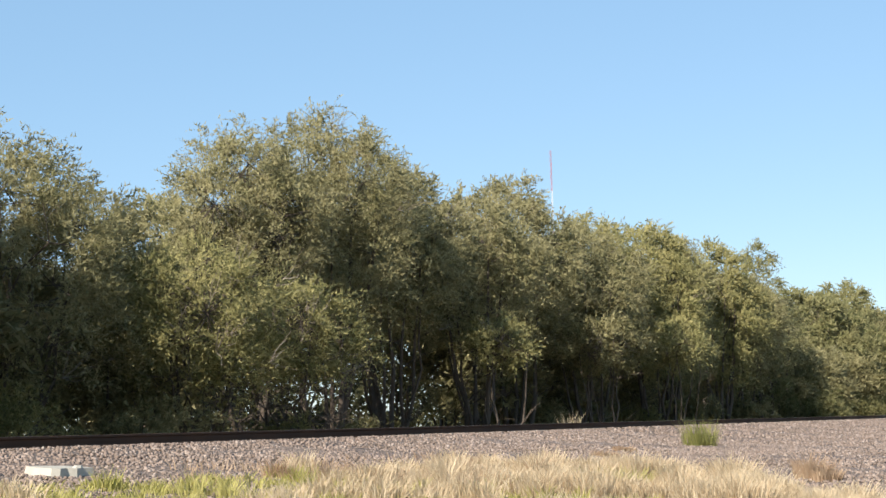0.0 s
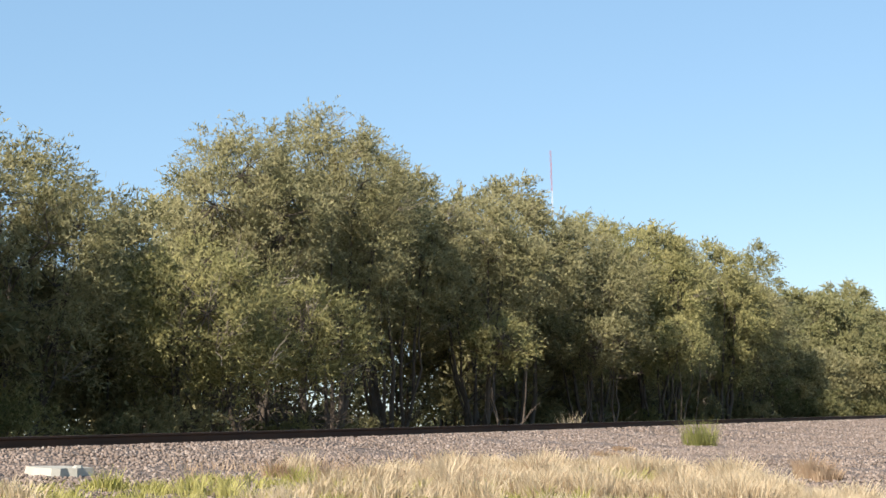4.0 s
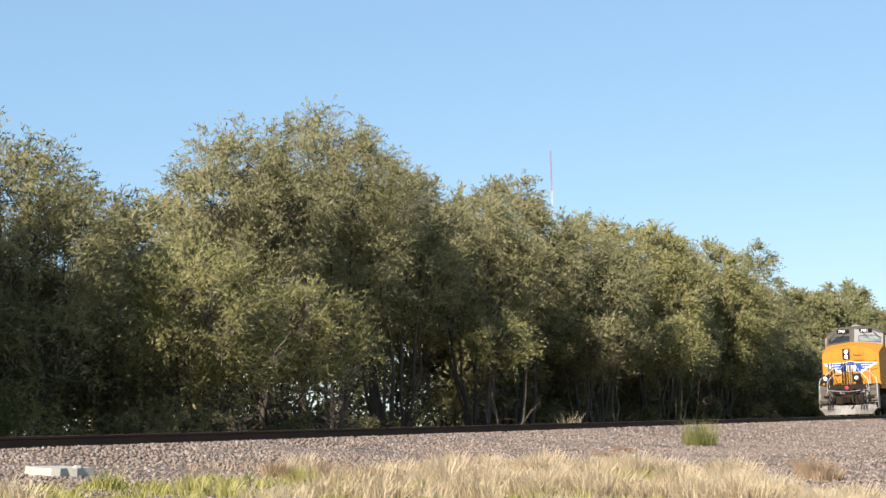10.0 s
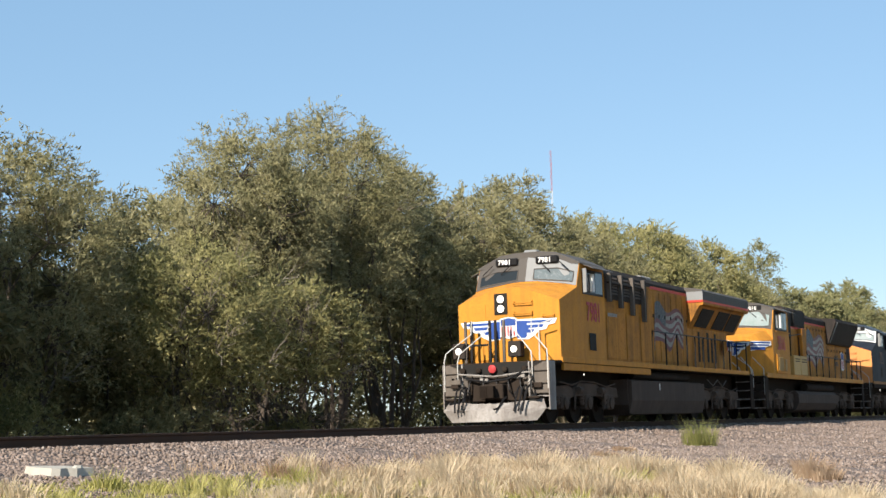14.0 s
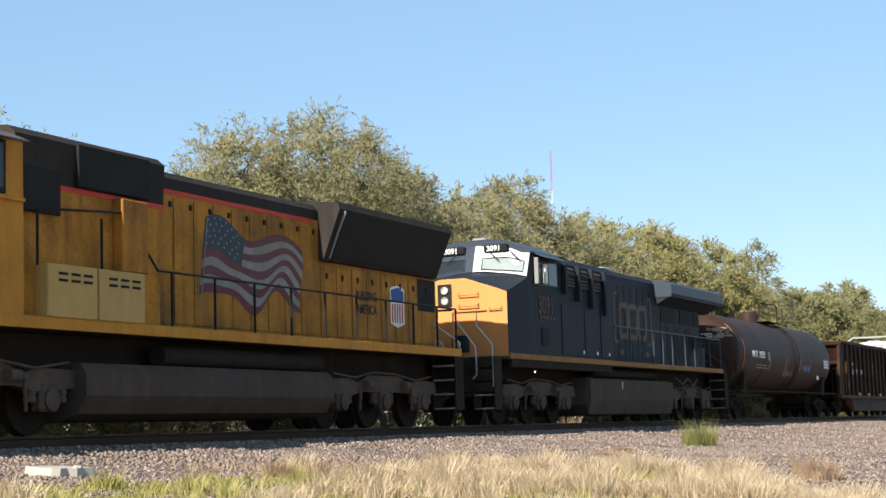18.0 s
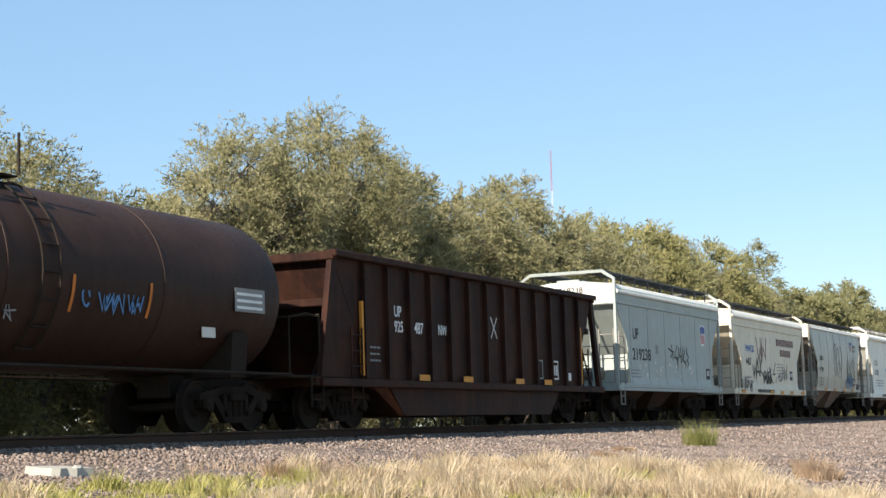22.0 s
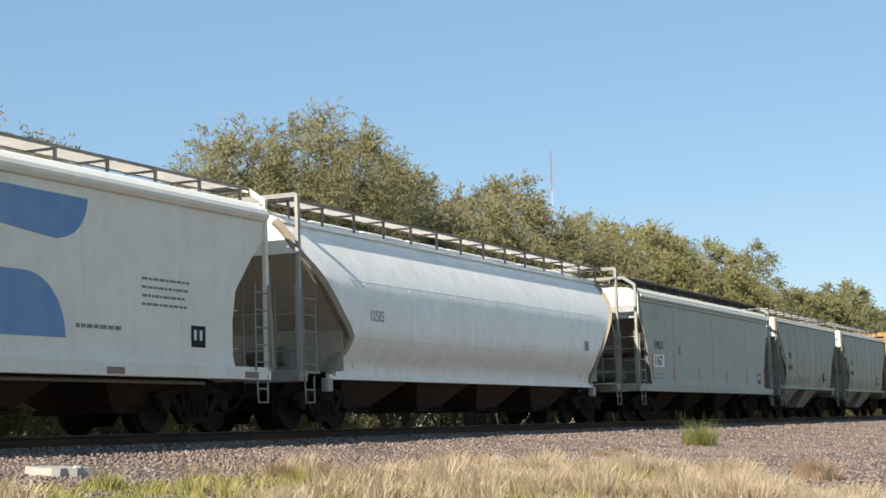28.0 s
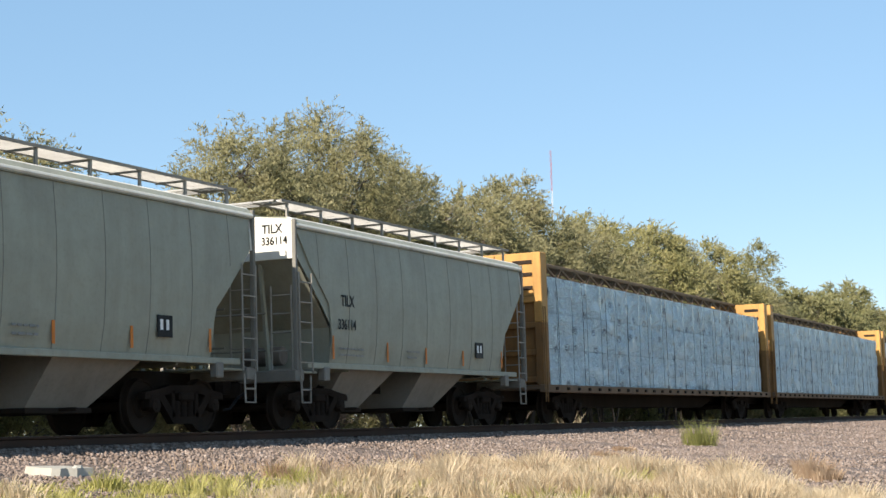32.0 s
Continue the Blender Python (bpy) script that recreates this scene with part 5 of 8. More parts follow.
def hopper_gondola():
    q0 = 117.0
    mat = paint("gondola_brown", (0.020, 0.0105, 0.009), (0.070, 0.028, 0.016), 0.95, 0.6, spec=0.07)
    car = vehicle("open_hopper_car", q0, "dark brown ribbed open-top hopper car, rust-streaked, with white lettering", "freight car")
    xa, xb, yw = 1.55, 16.45, 1.46
    total = xa + xb
    for s in (-1, 1):
        Build().prism([(2.75, 0.88), (total - 2.75, 0.88), (total - 2.75, 1.6), (xb, 3.38), (xa, 3.38), (2.75, 1.6)], s * yw - 0.02, s * yw + 0.02, "y").done("side_sheet", mat, car)
        for k in range(13):
            x = 2.80 + (total - 5.6) * k / 12
            Build().prism([(s * (yw + 0.02), 0.9), (s * (yw + 0.12), 1.0), (s * (yw + 0.12), 3.28), (s * (yw + 0.02), 3.40)], x - 0.055, x + 0.055).done("rib", mat, car)
        Build().box(xa - 0.08, xb + 0.08, s * (yw + 0.05) - 0.12, s * (yw + 0.05) + 0.12, 3.36, 3.50, 0.02).done("top_chord", mat, car)
        Build().box(0.95, total - 0.95, s * (yw + 0.03) - 0.09, s * (yw + 0.03) + 0.09, 0.82, 0.98, 0.015).done("side_sill", mat, car)
        for x in (5.15, 7.45, 10.55, 12.45):
            plate(car, x, 0.98, 0.52, 0.13, M_REFLECT, s * (yw + 0.135), "reflector")
    for fx in (lambda x: x, lambda x: total - x):
        # slope end with its upright corner posts and stays
        b = Build().loft([[(fx(1.6), -yw, 3.38), (fx(1.6), yw, 3.38), (fx(1.66), yw, 3.38), (fx(1.66), -yw, 3.38)], [(fx(1.95), -yw, 2.55), (fx(1.95), yw, 2.55), (fx(2.0), yw, 2.55), (fx(2.0), -yw, 2.55)], [(fx(4.4), -yw, 0.95), (fx(4.4), yw, 0.95), (fx(4.46), yw, 0.95), (fx(4.46), -yw, 0.95)]])
        b.done("slope_end", mat, car)
        Build().box(min(fx(1.46), fx(1.66)), max(fx(1.46), fx(1.66)), -yw - 0.1, yw + 0.1, 3.30, 3.48, 0.02).done("end_chord", mat, car)
        Build().box(min(fx(1.75), fx(2.0)), max(fx(1.75), fx(2.0)), -yw, yw, 2.42, 2.58, 0.02).done("cross_rib", mat, car)
        for s in (-1, 1):
            Build().loft([[(fx(1.5), s * yw - 0.06, 3.36), (fx(1.72), s * yw - 0.06, 3.36), (fx(1.72), s * yw + 0.06, 3.36), (fx(1.5), s * yw + 0.06, 3.36)], [(fx(0.98), s * yw - 0.06, 1.0), (fx(1.2), s * yw - 0.06, 1.0), (fx(1.2), s * yw + 0.06, 1.0), (fx(0.98), s * yw + 0.06, 1.0)]]).done("corner_stay", mat, car)
            ladder(car, fx(2.15), fx(2.6), s * (yw + 0.1), 0.45, 2.0, 5, mat)
            Build().box(min(fx(2.62), fx(2.70)), max(fx(2.62), fx(2.70)), s * (yw + 0.07) - 0.03, s * (yw + 0.07) + 0.03, 1.05, 2.55).done("corner_strip", M_REFLECT, car)
        Build().rod([(fx(2.05), -1.25, 2.3), (fx(1.1), -1.25, 1.0)], 0.03, 5).done("end_brace", mat, car)
        Build().rod([(fx(2.05), 1.25, 2.3), (fx(1.1), 1.25, 1.0)], 0.03, 5).done("end_brace", mat, car)
        Build().box(min(fx(0.85), fx(1.1)), max(fx(0.85), fx(1.1)), -1.5, 1.5, 0.82, 1.0, 0.02).done("end_sill", mat, car)
        Build().box(min(fx(0.85), fx(4.5)), max(fx(0.85), fx(4.5)), -0.32, 0.32, 0.6, 1.0, 0.02).done("stub_sill", M_UNDER, car)
        Build().box(min(fx(1.1), fx(2.0)), max(fx(1.1), fx(2.0)), -1.4, 1.4, 0.94, 0.98).done("end_platform", mat, car)
        coupler(car, fx(0.85), -1 if fx(0.85) < 5 else 1)
        truck(car, fx(2.65), q0)
    for s in (-1, 1):
        Build().prism([(1.18, 1.0), (2.76, 1.0), (2.76, 1.62), (1.72, 3.36), (1.66, 3.36)], s * yw - 0.015, s * yw + 0.012, "y").done("corner_gusset", mat, car)
    # the drop-side well between the trucks
    Build().prism([(4.05, 0.86), (total - 4.05, 0.86), (total - 4.75, 0.24), (4.75, 0.24)], -1.42, 1.42, "y").done("drop_well", mat, car)
    Build().box(4.0, total - 4.0, -1.45, 1.45, 2.9, 3.02).done("coal_bed", paint("dark_load", (0.02, 0.019, 0.018), amount=0.5, rough=0.9, streak=False), car)
    y = -yw - 0.024
    lettering(car, "UP", 4.22, 2.32, 0.23, M_WHITE, y, 0.85)
    lettering(car, "925", 4.22, 2.00, 0.23, M_WHITE, y, 0.85)
    lettering(car, "487", 5.18, 2.00, 0.24, M_WHITE, y, 0.85)
    lettering(car, "NW", 6.38, 2.02, 0.22, M_WHITE, y, 0.8)
    b = Build()
    stroke(b, [(9.35, 2.05), (9.72, 2.55)], 0.03, y)
    stroke(b, [(9.35, 2.55), (9.72, 2.05)], 0.03, y)
    b.done("chalk_cross", M_WHITE, car)
    fine_print(car, 3, 3.1, 1.35, 0.5, 0.4, M_FADED, y)
    for x in (12.2, 13.3):
        b = Build()
        for p in ([(x, 1.15), (x + 0.42, 1.15), (x + 0.42, 1.6), (x, 1.6), (x, 1.15)],):
            stroke(b, p, 0.04, y)
        b.done("stencil_frame", M_WHITE if x > 13 else M_FADED, car)
    plate(car, 13.4, 1.24, 0.1, 0.26, M_WHITE, y, "stencil_mark")
    plate(car, 13.57, 1.24, 0.08, 0.26, M_WHITE, y, "stencil_mark")
    plate(car, 14.45, 1.12, 0.22, 0.2, M_WHITE, y, "stencil_mark")
    lettering(car, "UP 925487", 1.15, 3.08, 0.16, M_FADED, 1.63, 1.1, "front")
    for i, n in enumerate((7, 5, 8, 6)):
        z = 2.97 - 0.09 * i
        word_bars(car, n, 1.1, z, 0.085 * n, 0.045, M_FADED, 1.72 + 0.038 * i, "front", "fine_print")
    return car


def all_freight():
    tank_car()
    hopper_gondola()
    rust = paint("rusty_bays", (0.050, 0.031, 0.022), (0.022, 0.015, 0.012), 0.6, 0.8)
    # Near-white of sunlit roof edges and end panels, put into the colour.
    sunlit_roof = paint("pale_roof_paint", (0.80, 0.77, 0.70), (0.38, 0.34, 0.29), 0.2, 0.5)
    # pale grey-blue car with black numbers
    m = paint("pale_grey_paint", (0.385, 0.42, 0.39), (0.20, 0.185, 0.16), 0.26, 0.5)
    car = covered_hopper("covered_hopper", 135.0, "pale grey covered hopper with black numbers, a shield and sprayed scrawl", m, 0.42, 11.48, [(0.56, 3.41), (0.87, 2.96), (1.38, 2.38), (1.54, 1.9), (1.54, 1.12)], 1.12, 3.41, 4.00, bays=[(1.9, 4.6, 2.4, 3.3), (4.8, 7.1, 5.3, 6.6), (7.3, 10.0, 8.6, 9.5)], bay_mat=rust, seams=6, z_walk=4.40, roof=sunlit_roof)
    lettering(car, "UP", 1.94, 2.44, 0.33, M_BLACK, wide=0.95, bold=0.03)
    lettering(car, "219238", 1.86, 1.83, 0.34, M_BLACK, wide=1.22, bold=0.035)
    shield(car, 9.08, 2.45, 0.58, 0.72)
    marks = group_of("graffiti", car)
    for line in ([(0, 0.79), (0.26, 0.65)], [(0.17, 0.95), (0.24, 0.34)], [(0.26, 0.68), (0.10, 0.44)], [(0.43, 0.93), (0.30, 0.48), (0.47, 0.44), (0.52, 0.89)], [(0.36, 0.41), (0.43, 0.38), (0.44, 0.01), (0.48, 0.47)], [(0.63, 0.91), (0.53, 0.5), (0.65, 0.52)], [(0.74, 0.94), (0.69, 0.65), (0.60, 0.47), (0.62, 0.29), (0.75, 0.59)], [(0.82, 0.82), (0.71, 0.35), (0.82, 0.29), (0.81, 0.06), (0.86, 0.41)], [(0.92, 0.91), (0.91, 0.68), (0.99, 0.53), (0.92, 0.38), (0.98, 0.29), (0.92, 0.12)]):
        b = Build()
        stroke(b, [(5.40 + 2.25 * u, 1.62 + 0.82 * v) for u, v in line], 0.055, -1.508)
        b.done("sprayed_stroke", M_GRAFF, marks)
    for i in range(26):
        plate(car, random.uniform(1.8, 8.2), random.uniform(1.22, 1.75), random.uniform(0.06, 0.18), random.uniform(0.05, 0.12), M_PATCH, -1.506, "paint_patch")
    fine_print(car, 3, 1.75, 1.3, 1.0, 0.3, M_FADED)
    fine_print(car, 1, 0.9, 0.98, 10.0, 0.09, M_FADED, -1.556)
    plate(car, 4.15, 2.05, 0.22, 0.28, M_FADED, name="stencil_plate")
    placard(car, 9.65, 1.35)
    lettering(car, "UP 219238", 0.62, 3.78, 0.17, M_BLACK, 0.502, 1.05, "front")
    # beige car
    m = paint("beige_paint", (0.72, 0.64, 0.50), (0.32, 0.27, 0.20), 0.22, 0.5)
    car = covered_hopper("covered_hopper", 147.0, "beige covered hopper with maroon monogram and black sprayed graffiti", m, 1.07, 12.52, [(1.22, 3.36), (1.67, 2.77), (2.30, 2.25), (2.36, 1.7), (2.36, 1.12)], 1.12, 3.36, 3.94, bays=[(2.6, 5.2, 3.1, 4.0), (5.5, 8.1, 6.0, 7.5), (8.4, 11.0, 9.5, 10.4)], bay_mat=rust, seams=5, z_walk=4.28, roof=sunlit_roof)
    plate(car, 2.92, 2.42, 1.16, 0.34, M_PATCH, -1.504, "number_patch")
    lettering(car, "WWUX", 2.98, 2.47, 0.25, M_BLUE, -1.511, wide=1.0, bold=0.02)
    lettering(car, "4407", 2.98, 1.98, 0.27, M_BLACK, wide=1.08, bold=0.03)
    lettering(car, "WWUX", 0.10, 3.66, 0.16, M_FADED, 1.162, 1.0, "front")
    lettering(car, "4407", 0.10, 3.44, 0.16, M_FADED, 1.162, 1.0, "front")
    mono = group_of("monogram", car)
    b = Build()
    stroke(b, [(4.62, 3.05), (4.95, 2.15), (5.17, 2.62), (5.40, 2.25)], 0.075, -1.507)
    b.done("brush_stroke", M_MAROON, mono)
    b = Build()
    stroke(b, [(5.25, 3.06), (5.42, 2.25), (5.66, 2.68), (5.96, 2.27), (6.14, 3.06)], 0.075, -1.509)
    b.done("brush_stroke", M_MAROON, mono)
    b = Build()
    stroke(b, [(5.60, 3.06), (5.30, 2.30)], 0.06, -1.508)
    b.done("brush_stroke", M_MAROON, mono)
    word_bars(car, 12, 7.80, 2.83, 2.95, 0.27, M_MAROON)
    word_bars(car, 7, 8.38, 2.42, 1.80, 0.27, M_MAROON)
    marks = group_of("graffiti", car)
    for line in ([(3.98, 2.02), (4.07, 1.51), (4.3, 1.96), (4.42, 1.52), (4.57, 2.19)], [(4.42, 1.48), (4.7, 2.19), (4.96, 1.58)], [(4.57, 1.73), (4.93, 1.79)], [(5.14, 2.27), (5.02, 1.59)], [(5.43, 2.29), (5.06, 1.84), (5.54, 1.59)], [(6.55, 1.96), (6.66, 1.57), (7.06, 1.34)], [(5.56, 1.65), (5.76, 1.79), (5.97, 1.67), (5.76, 1.49), (5.56, 1.65)], [(5.97, 1.46), (6.19, 1.81), (6.4, 1.47), (6.18, 1.59)], [(6.33, 1.73), (6.7, 1.84), (6.47, 1.47), (6.04, 1.37), (6.62, 1.35)]):
        b = Build()
        stroke(b, line, 0.085, -1.508)
        b.done("sprayed_stroke", M_GRAFF, marks)
    marks = group_of("graffiti", car)
    for line in ([(8.34, 1.78), (7.97, 1.58), (8.17, 1.43), (8.5, 1.55)], [(8.5, 1.46), (8.76, 1.99), (8.92, 1.47)], [(8.97, 1.47), (9.02, 1.96), (9.27, 1.53), (9.41, 2.12), (9.43, 1.54)], [(7.54, 2.16), (7.11, 1.7), (7.5, 1.7)], [(7.56, 1.56), (7.45, 1.36)]):
        b = Build()
        stroke(b, line, 0.06, -1.508)
        b.done("sprayed_stroke", M_GRAFF, marks)
    scrawl(car, 5.5, 1.3, 1.2, 0.45, 5, 31, M_GRAFF, width=0.05)
    scrawl(car, 2.0, 0.98, 1.6, 0.6, 6, 33, M_GRAFF, -1.56, width=0.05)
    fine_print(car, 5, 7.75, 1.6, 1.1, 0.6, M_FADED)
    fine_print(car, 2, 2.9, 1.35, 1.1, 0.3, M_FADED)
    word_bars(car, 18, 4.4, 0.97, 2.6, 0.12, M_BLACK, -1.556)
    for x in (2.0, 6.3, 8.0, 9.6, 11.6):
        plate(car, x, 0.93, 0.55, 0.13, M_REFLECT, -1.556, "reflector")
    placard(car, 9.90, 1.50)
    # grey car with outlined graffiti
    m = paint("light_grey_paint", (0.42, 0.405, 0.34), (0.17, 0.15, 0.125), 0.34, 0.40, spec=0.24)
    car = covered_hopper("covered_hopper", 160.0, "light grey covered hopper with outlined graffiti, end panel painted white for sunlight", m, 0.80, 12.20, [(0.98, 3.83), (1.46, 3.04), (2.10, 2.42), (2.16, 1.75), (2.16, 1.22)], 1.22, 3.83, 3.98, BULGED, False, [(2.64, 5.34, 2.85, 4.35), (6.0, 8.5, 6.6, 7.6), (8.0, 10.2, 8.6, 9.4)][:2], paint("pale_bays", (0.20, 0.155, 0.12), (0.09, 0.06, 0.045), 0.5, 0.7), hoop=False, seams=8, band=False, z_walk=4.30, truck_in=1.7, roof=sunlit_roof, trim=M_TRIM)
    by = -1.562
    lettering(car, "CMO", 2.48, 2.48, 0.19, M_BLACK, by, 1.15, bold=0.02)
    lettering(car, "15194", 2.38, 1.99, 0.20, M_BLACK, by, 1.05, bold=0.02)
    marks = group_of("graffiti", car)
    for cx, cz, rx, rz in ((5.75, 2.55, 0.32, 0.72), (6.3, 2.5, 0.35, 0.6), (6.9, 2.65, 0.34, 0.55), (6.55, 2.1, 0.4, 0.35), (5.85, 2.95, 0.3, 0.35)):
        b = Build()
        stroke(b, [(cx + rx * math.cos(a * 0.45), cz + rz * math.sin(a * 0.45)) for a in range(15)], 0.035, by - 0.006)
        b.done("sprayed_outline", M_GRAFF, marks)
    scrawl(car, 8.2, 1.45, 1.9, 1.5, 8, 41, M_GRAFF, by - 0.01, 0.03)
    scrawl(car, 8.2, 1.25, 1.3, 0.75, 7, 42, M_GRAFF_BLUE, by + 0.03, 0.09)
    shield(car, 9.3, 3.0, 0.42, 0.52, by + 0.01)
    lettering(car, "BUILDING", 9.85, 3.22, 0.15, M_FADED, by + 0.02, 0.9)
    lettering(car, "AMERICA", 9.85, 3.02, 0.15, M_FADED, by + 0.02, 0.9)
    fine_print(car, 3, 2.4, 1.4, 0.9, 0.4, M_FADED, by + 0.04)
    for x in (1.1, 3.4, 5.4, 7.4, 9.4):
        plate(car, x, 1.16, 0.5, 0.11, M_REFLECT, -1.535, "reflector")
    placard(car, 9.7, 1.42, y=by + 0.02)
    lettering(car, "CMO", -0.50, 3.74, 0.15, M_BLACK, 0.922, 0.9, "front")
    lettering(car, "15194", -0.50, 3.52, 0.15, M_BLACK, 0.922, 0.9, "front")
    # cream car with two blue bands
    m = paint("cream_paint", (0.80, 0.765, 0.67), (0.36, 0.32, 0.26), 0.2, 0.5)
    car = covered_hopper("covered_hopper", 173.0, "long cream-white covered hopper with two faded blue sweeping bands", m, 0.90, 17.50, [(1.0, 3.77), (1.25, 3.3), (2.0, 2.45), (2.11, 1.9), (2.11, 1.12)], 1.12, 3.77, 4.10, bays=[(2.4, 5.6, 3.0, 4.2), (6.0, 9.0, 6.8, 8.0), (9.4, 12.4, 10.2, 11.4), (12.8, 16.0, 13.8, 15.0)], bay_mat=rust, grate=M_GRATE_PALE, seams=4, z_walk=4.43, hatch=9, roof=sunlit_roof, eave=True)
    sill_patch = paint("worn_sill_patch", (0.27, 0.20, 0.16), amount=0.4, streak=False)
    blue = paint("faded_blue_band", (0.15, 0.28, 0.50), (0.34, 0.40, 0.46), 0.45, 0.5)
    for z0, xs, xe2 in ((3.08, 6.25, 12.2), (1.95, 5.75, 11.65)):
        up = z0 > 2.5
        a, b2 = (z0, z0 + 0.14) if up else (z0 + 0.33, z0 + 0.47)
        xm = xs + 3.4
        pts = [(xs, a), (xm - 0.5, a)]
        if up:
            pts += [(xm, a), (xe2 - 0.75, 2.92)] + [(xe2 - 0.75 + 0.75 * math.sin(q * 0.157), 3.60 - 0.66 * math.cos(q * 0.157)) for q in range(1, 11)] + [(xm + 0.15, 3.62), (xm + 0.05, 3.40), (xm - 0.2, b2 + 0.03), (xm - 0.7, b2), (xs, b2)]
        else:
            pts = [(xs, a), (xm - 0.7, a), (xm - 0.2, a - 0.06), (xm + 0.1, 2.05), (xm + 0.15, 1.45)] + [(xe2 - 0.95 + 0.95 * math.cos(q * 0.157), 1.45 + 0.95 * math.sin(q * 0.157)) for q in range(0, 11)] + [(xs, b2)]
        Build().prism(pts, -1.507, -1.502, "y").done("blue_band", blue, car, "faded blue painted band")
    lettering(car, "ACFX", 2.7, 2.55, 0.26, M_FADED, wide=0.9)
    word_bars(car, 5, 2.7, 2.05, 1.1, 0.28, M_FADED)
    fine_print(car, 4, 13.6, 2.05, 1.4, 0.55, M_FADED)
    fine_print(car, 3, 3.0, 1.5, 2.2, 0.4, M_FADED)
    fine_print(car, 1, 11.9, 1.62, 1.2, 0.2, M_FADED)
    placard(car, 15.0, 1.42)
    word_bars(car, 13, 4.4, 0.97, 1.9, 0.12, M_BLACK, -1.556)
    fine_print(car, 2, 7.3, 0.95, 3.0, 0.14, M_FADED, -1.556)
    for x in (4.2, 8.0, 9.4, 12.6, 16.6):
        plate(car, x, 0.93, 0.45, 0.11, sill_patch, -1.556, "reflector")
    Build().rod([(2.6, -1.22, 0.84), (15.8, -1.22, 0.84)], 0.035, 6).done("brake_pipe", M_TRIM, car)
    # rounded silver car
    m = paint("silver_white_paint", (0.87, 0.845, 0.78), (0.42, 0.37, 0.30), 0.26, 0.38, spec=0.25)
    tan = paint("tan_stiffener", (0.34, 0.29, 0.22), amount=0.4)
    car = covered_hopper("covered_hopper", 191.0, "long round-sided silver-white covered hopper with rust-brown underside", m, 0.60, 19.10, [(0.85, 3.98), (0.90, 3.40), (2.62, 1.80), (2.40, 1.05)], 1.05, 3.98, 4.10, ROUND, False, [(2.9, 6.2, 3.6, 4.7), (6.4, 9.5, 7.1, 8.2), (9.7, 12.8, 10.4, 11.5), (13.0, 16.2, 14.0, 15.2)], rust, M_GRATE_PALE, True, 3.35, 0, False, 1.7, 4.46, tan, paint("pale_grey_frame", (0.40, 0.385, 0.35), (0.16, 0.13, 0.10), 0.45, 0.55), hatch=8, slope=paint("tan_end_paint", (0.46, 0.42, 0.36), (0.22, 0.18, 0.14), 0.4, 0.6), square=0.05)
    lettering(car, "10585", 3.35, 2.16, 0.22, M_FADED, -1.574, 0.85)
    for z in (1.82, 2.95):
        for s in (-1, 1):
            Build().rod([(2.7, s * (side_y(ROUND, z) - 0.003), z), (17.0, s * (side_y(ROUND, z) - 0.003), z)], 0.010, 5).done("weld_seam", m, car)
    for k in range(7):
        x = 3.2 + 2.1 * k
        Build().rod([(x, -side_y(ROUND, z) + 0.0075, z) for z in np.linspace(1.1, 3.9, 40)], 0.0085, 5).done("weld_seam", m, car)
    plate(car, 16.0, 1.95, 0.30, 0.26, M_FADED, -1.574, "stencil_plate")
    # grey car with number patch
    m = paint("mid_grey_paint", (0.365, 0.375, 0.312), (0.16, 0.14, 0.11), 0.28, 0.45, spec=0.12)
    car = covered_hopper("covered_hopper", 211.0, "long grey covered hopper with a white number patch and orange reflectors", m, 0.75, 17.20, [(1.14, 3.60), (1.40, 2.9), (1.65, 2.37), (2.0, 1.45), (2.0, 1.12)], 1.12, 3.60, 4.01, bays=[(3.6, 6.4, 4.4, 5.5), (6.8, 9.6, 7.6, 8.7), (10.2, 13.2, 11.4, 12.6)], bay_mat=M_UNDER, panel=3.10, seams=3, z_walk=4.34, hatch=9, roof=sunlit_roof, slope=M_SLOPE)
    Build().box(0.95, 0.99, -1.40, 1.40, 3.10, 3.48).done("mesh_guard", M_GRATE_PALE, car)
    lettering(car, "FMLX", 2.44, 2.22, 0.26, M_BLACK, wide=1.0, bold=0.0)
    plate(car, 2.32, 1.66, 1.06, 0.38, M_WHITE, name="number_patch")
    lettering(car, "1167", 2.38, 1.71, 0.29, M_BLACK, -1.512, 0.95, bold=0.03)
    fine_print(car, 2, 2.35, 1.28, 0.85, 0.3, M_FADED)
    fine_print(car, 3, 2.45, 3.15, 0.6, 0.24, M_FADED)
    for x, z, h in ((2.14, 1.2, 0.85), (4.4, 1.22, 0.42), (7.2, 1.22, 0.45), (10.65, 1.22, 0.45), (13.5, 1.22, 0.4), (16.0, 1.3, 0.6)):
        plate(car, x, z, 0.07, h, M_ORANGE, name="reflector")
    placard(car, 15.05, 1.30)
    plate(car, 5.0, 2.1, 0.2, 0.28, M_FADED, name="stencil_plate")
    lettering(car, "FMLX", 0.10, 3.74, 0.17, M_BLACK, 1.082, 1.0, "front", bold=0.0)
    lettering(car, "1167", 0.08, 3.54, 0.15, M_FADED, 1.082, 1.0, "front")
    # two short grey cars, alike but for the number
    m = paint("grey_green_paint", (0.315, 0.318, 0.255), (0.14, 0.12, 0.10), 0.34, 0.45, spec=0.12)
    # Grey lightened to the look of a roof edge in sun.
    lightened = paint("bleached_grey_roof", (0.72, 0.69, 0.62), (0.30, 0.27, 0.23), 0.3, 0.5)
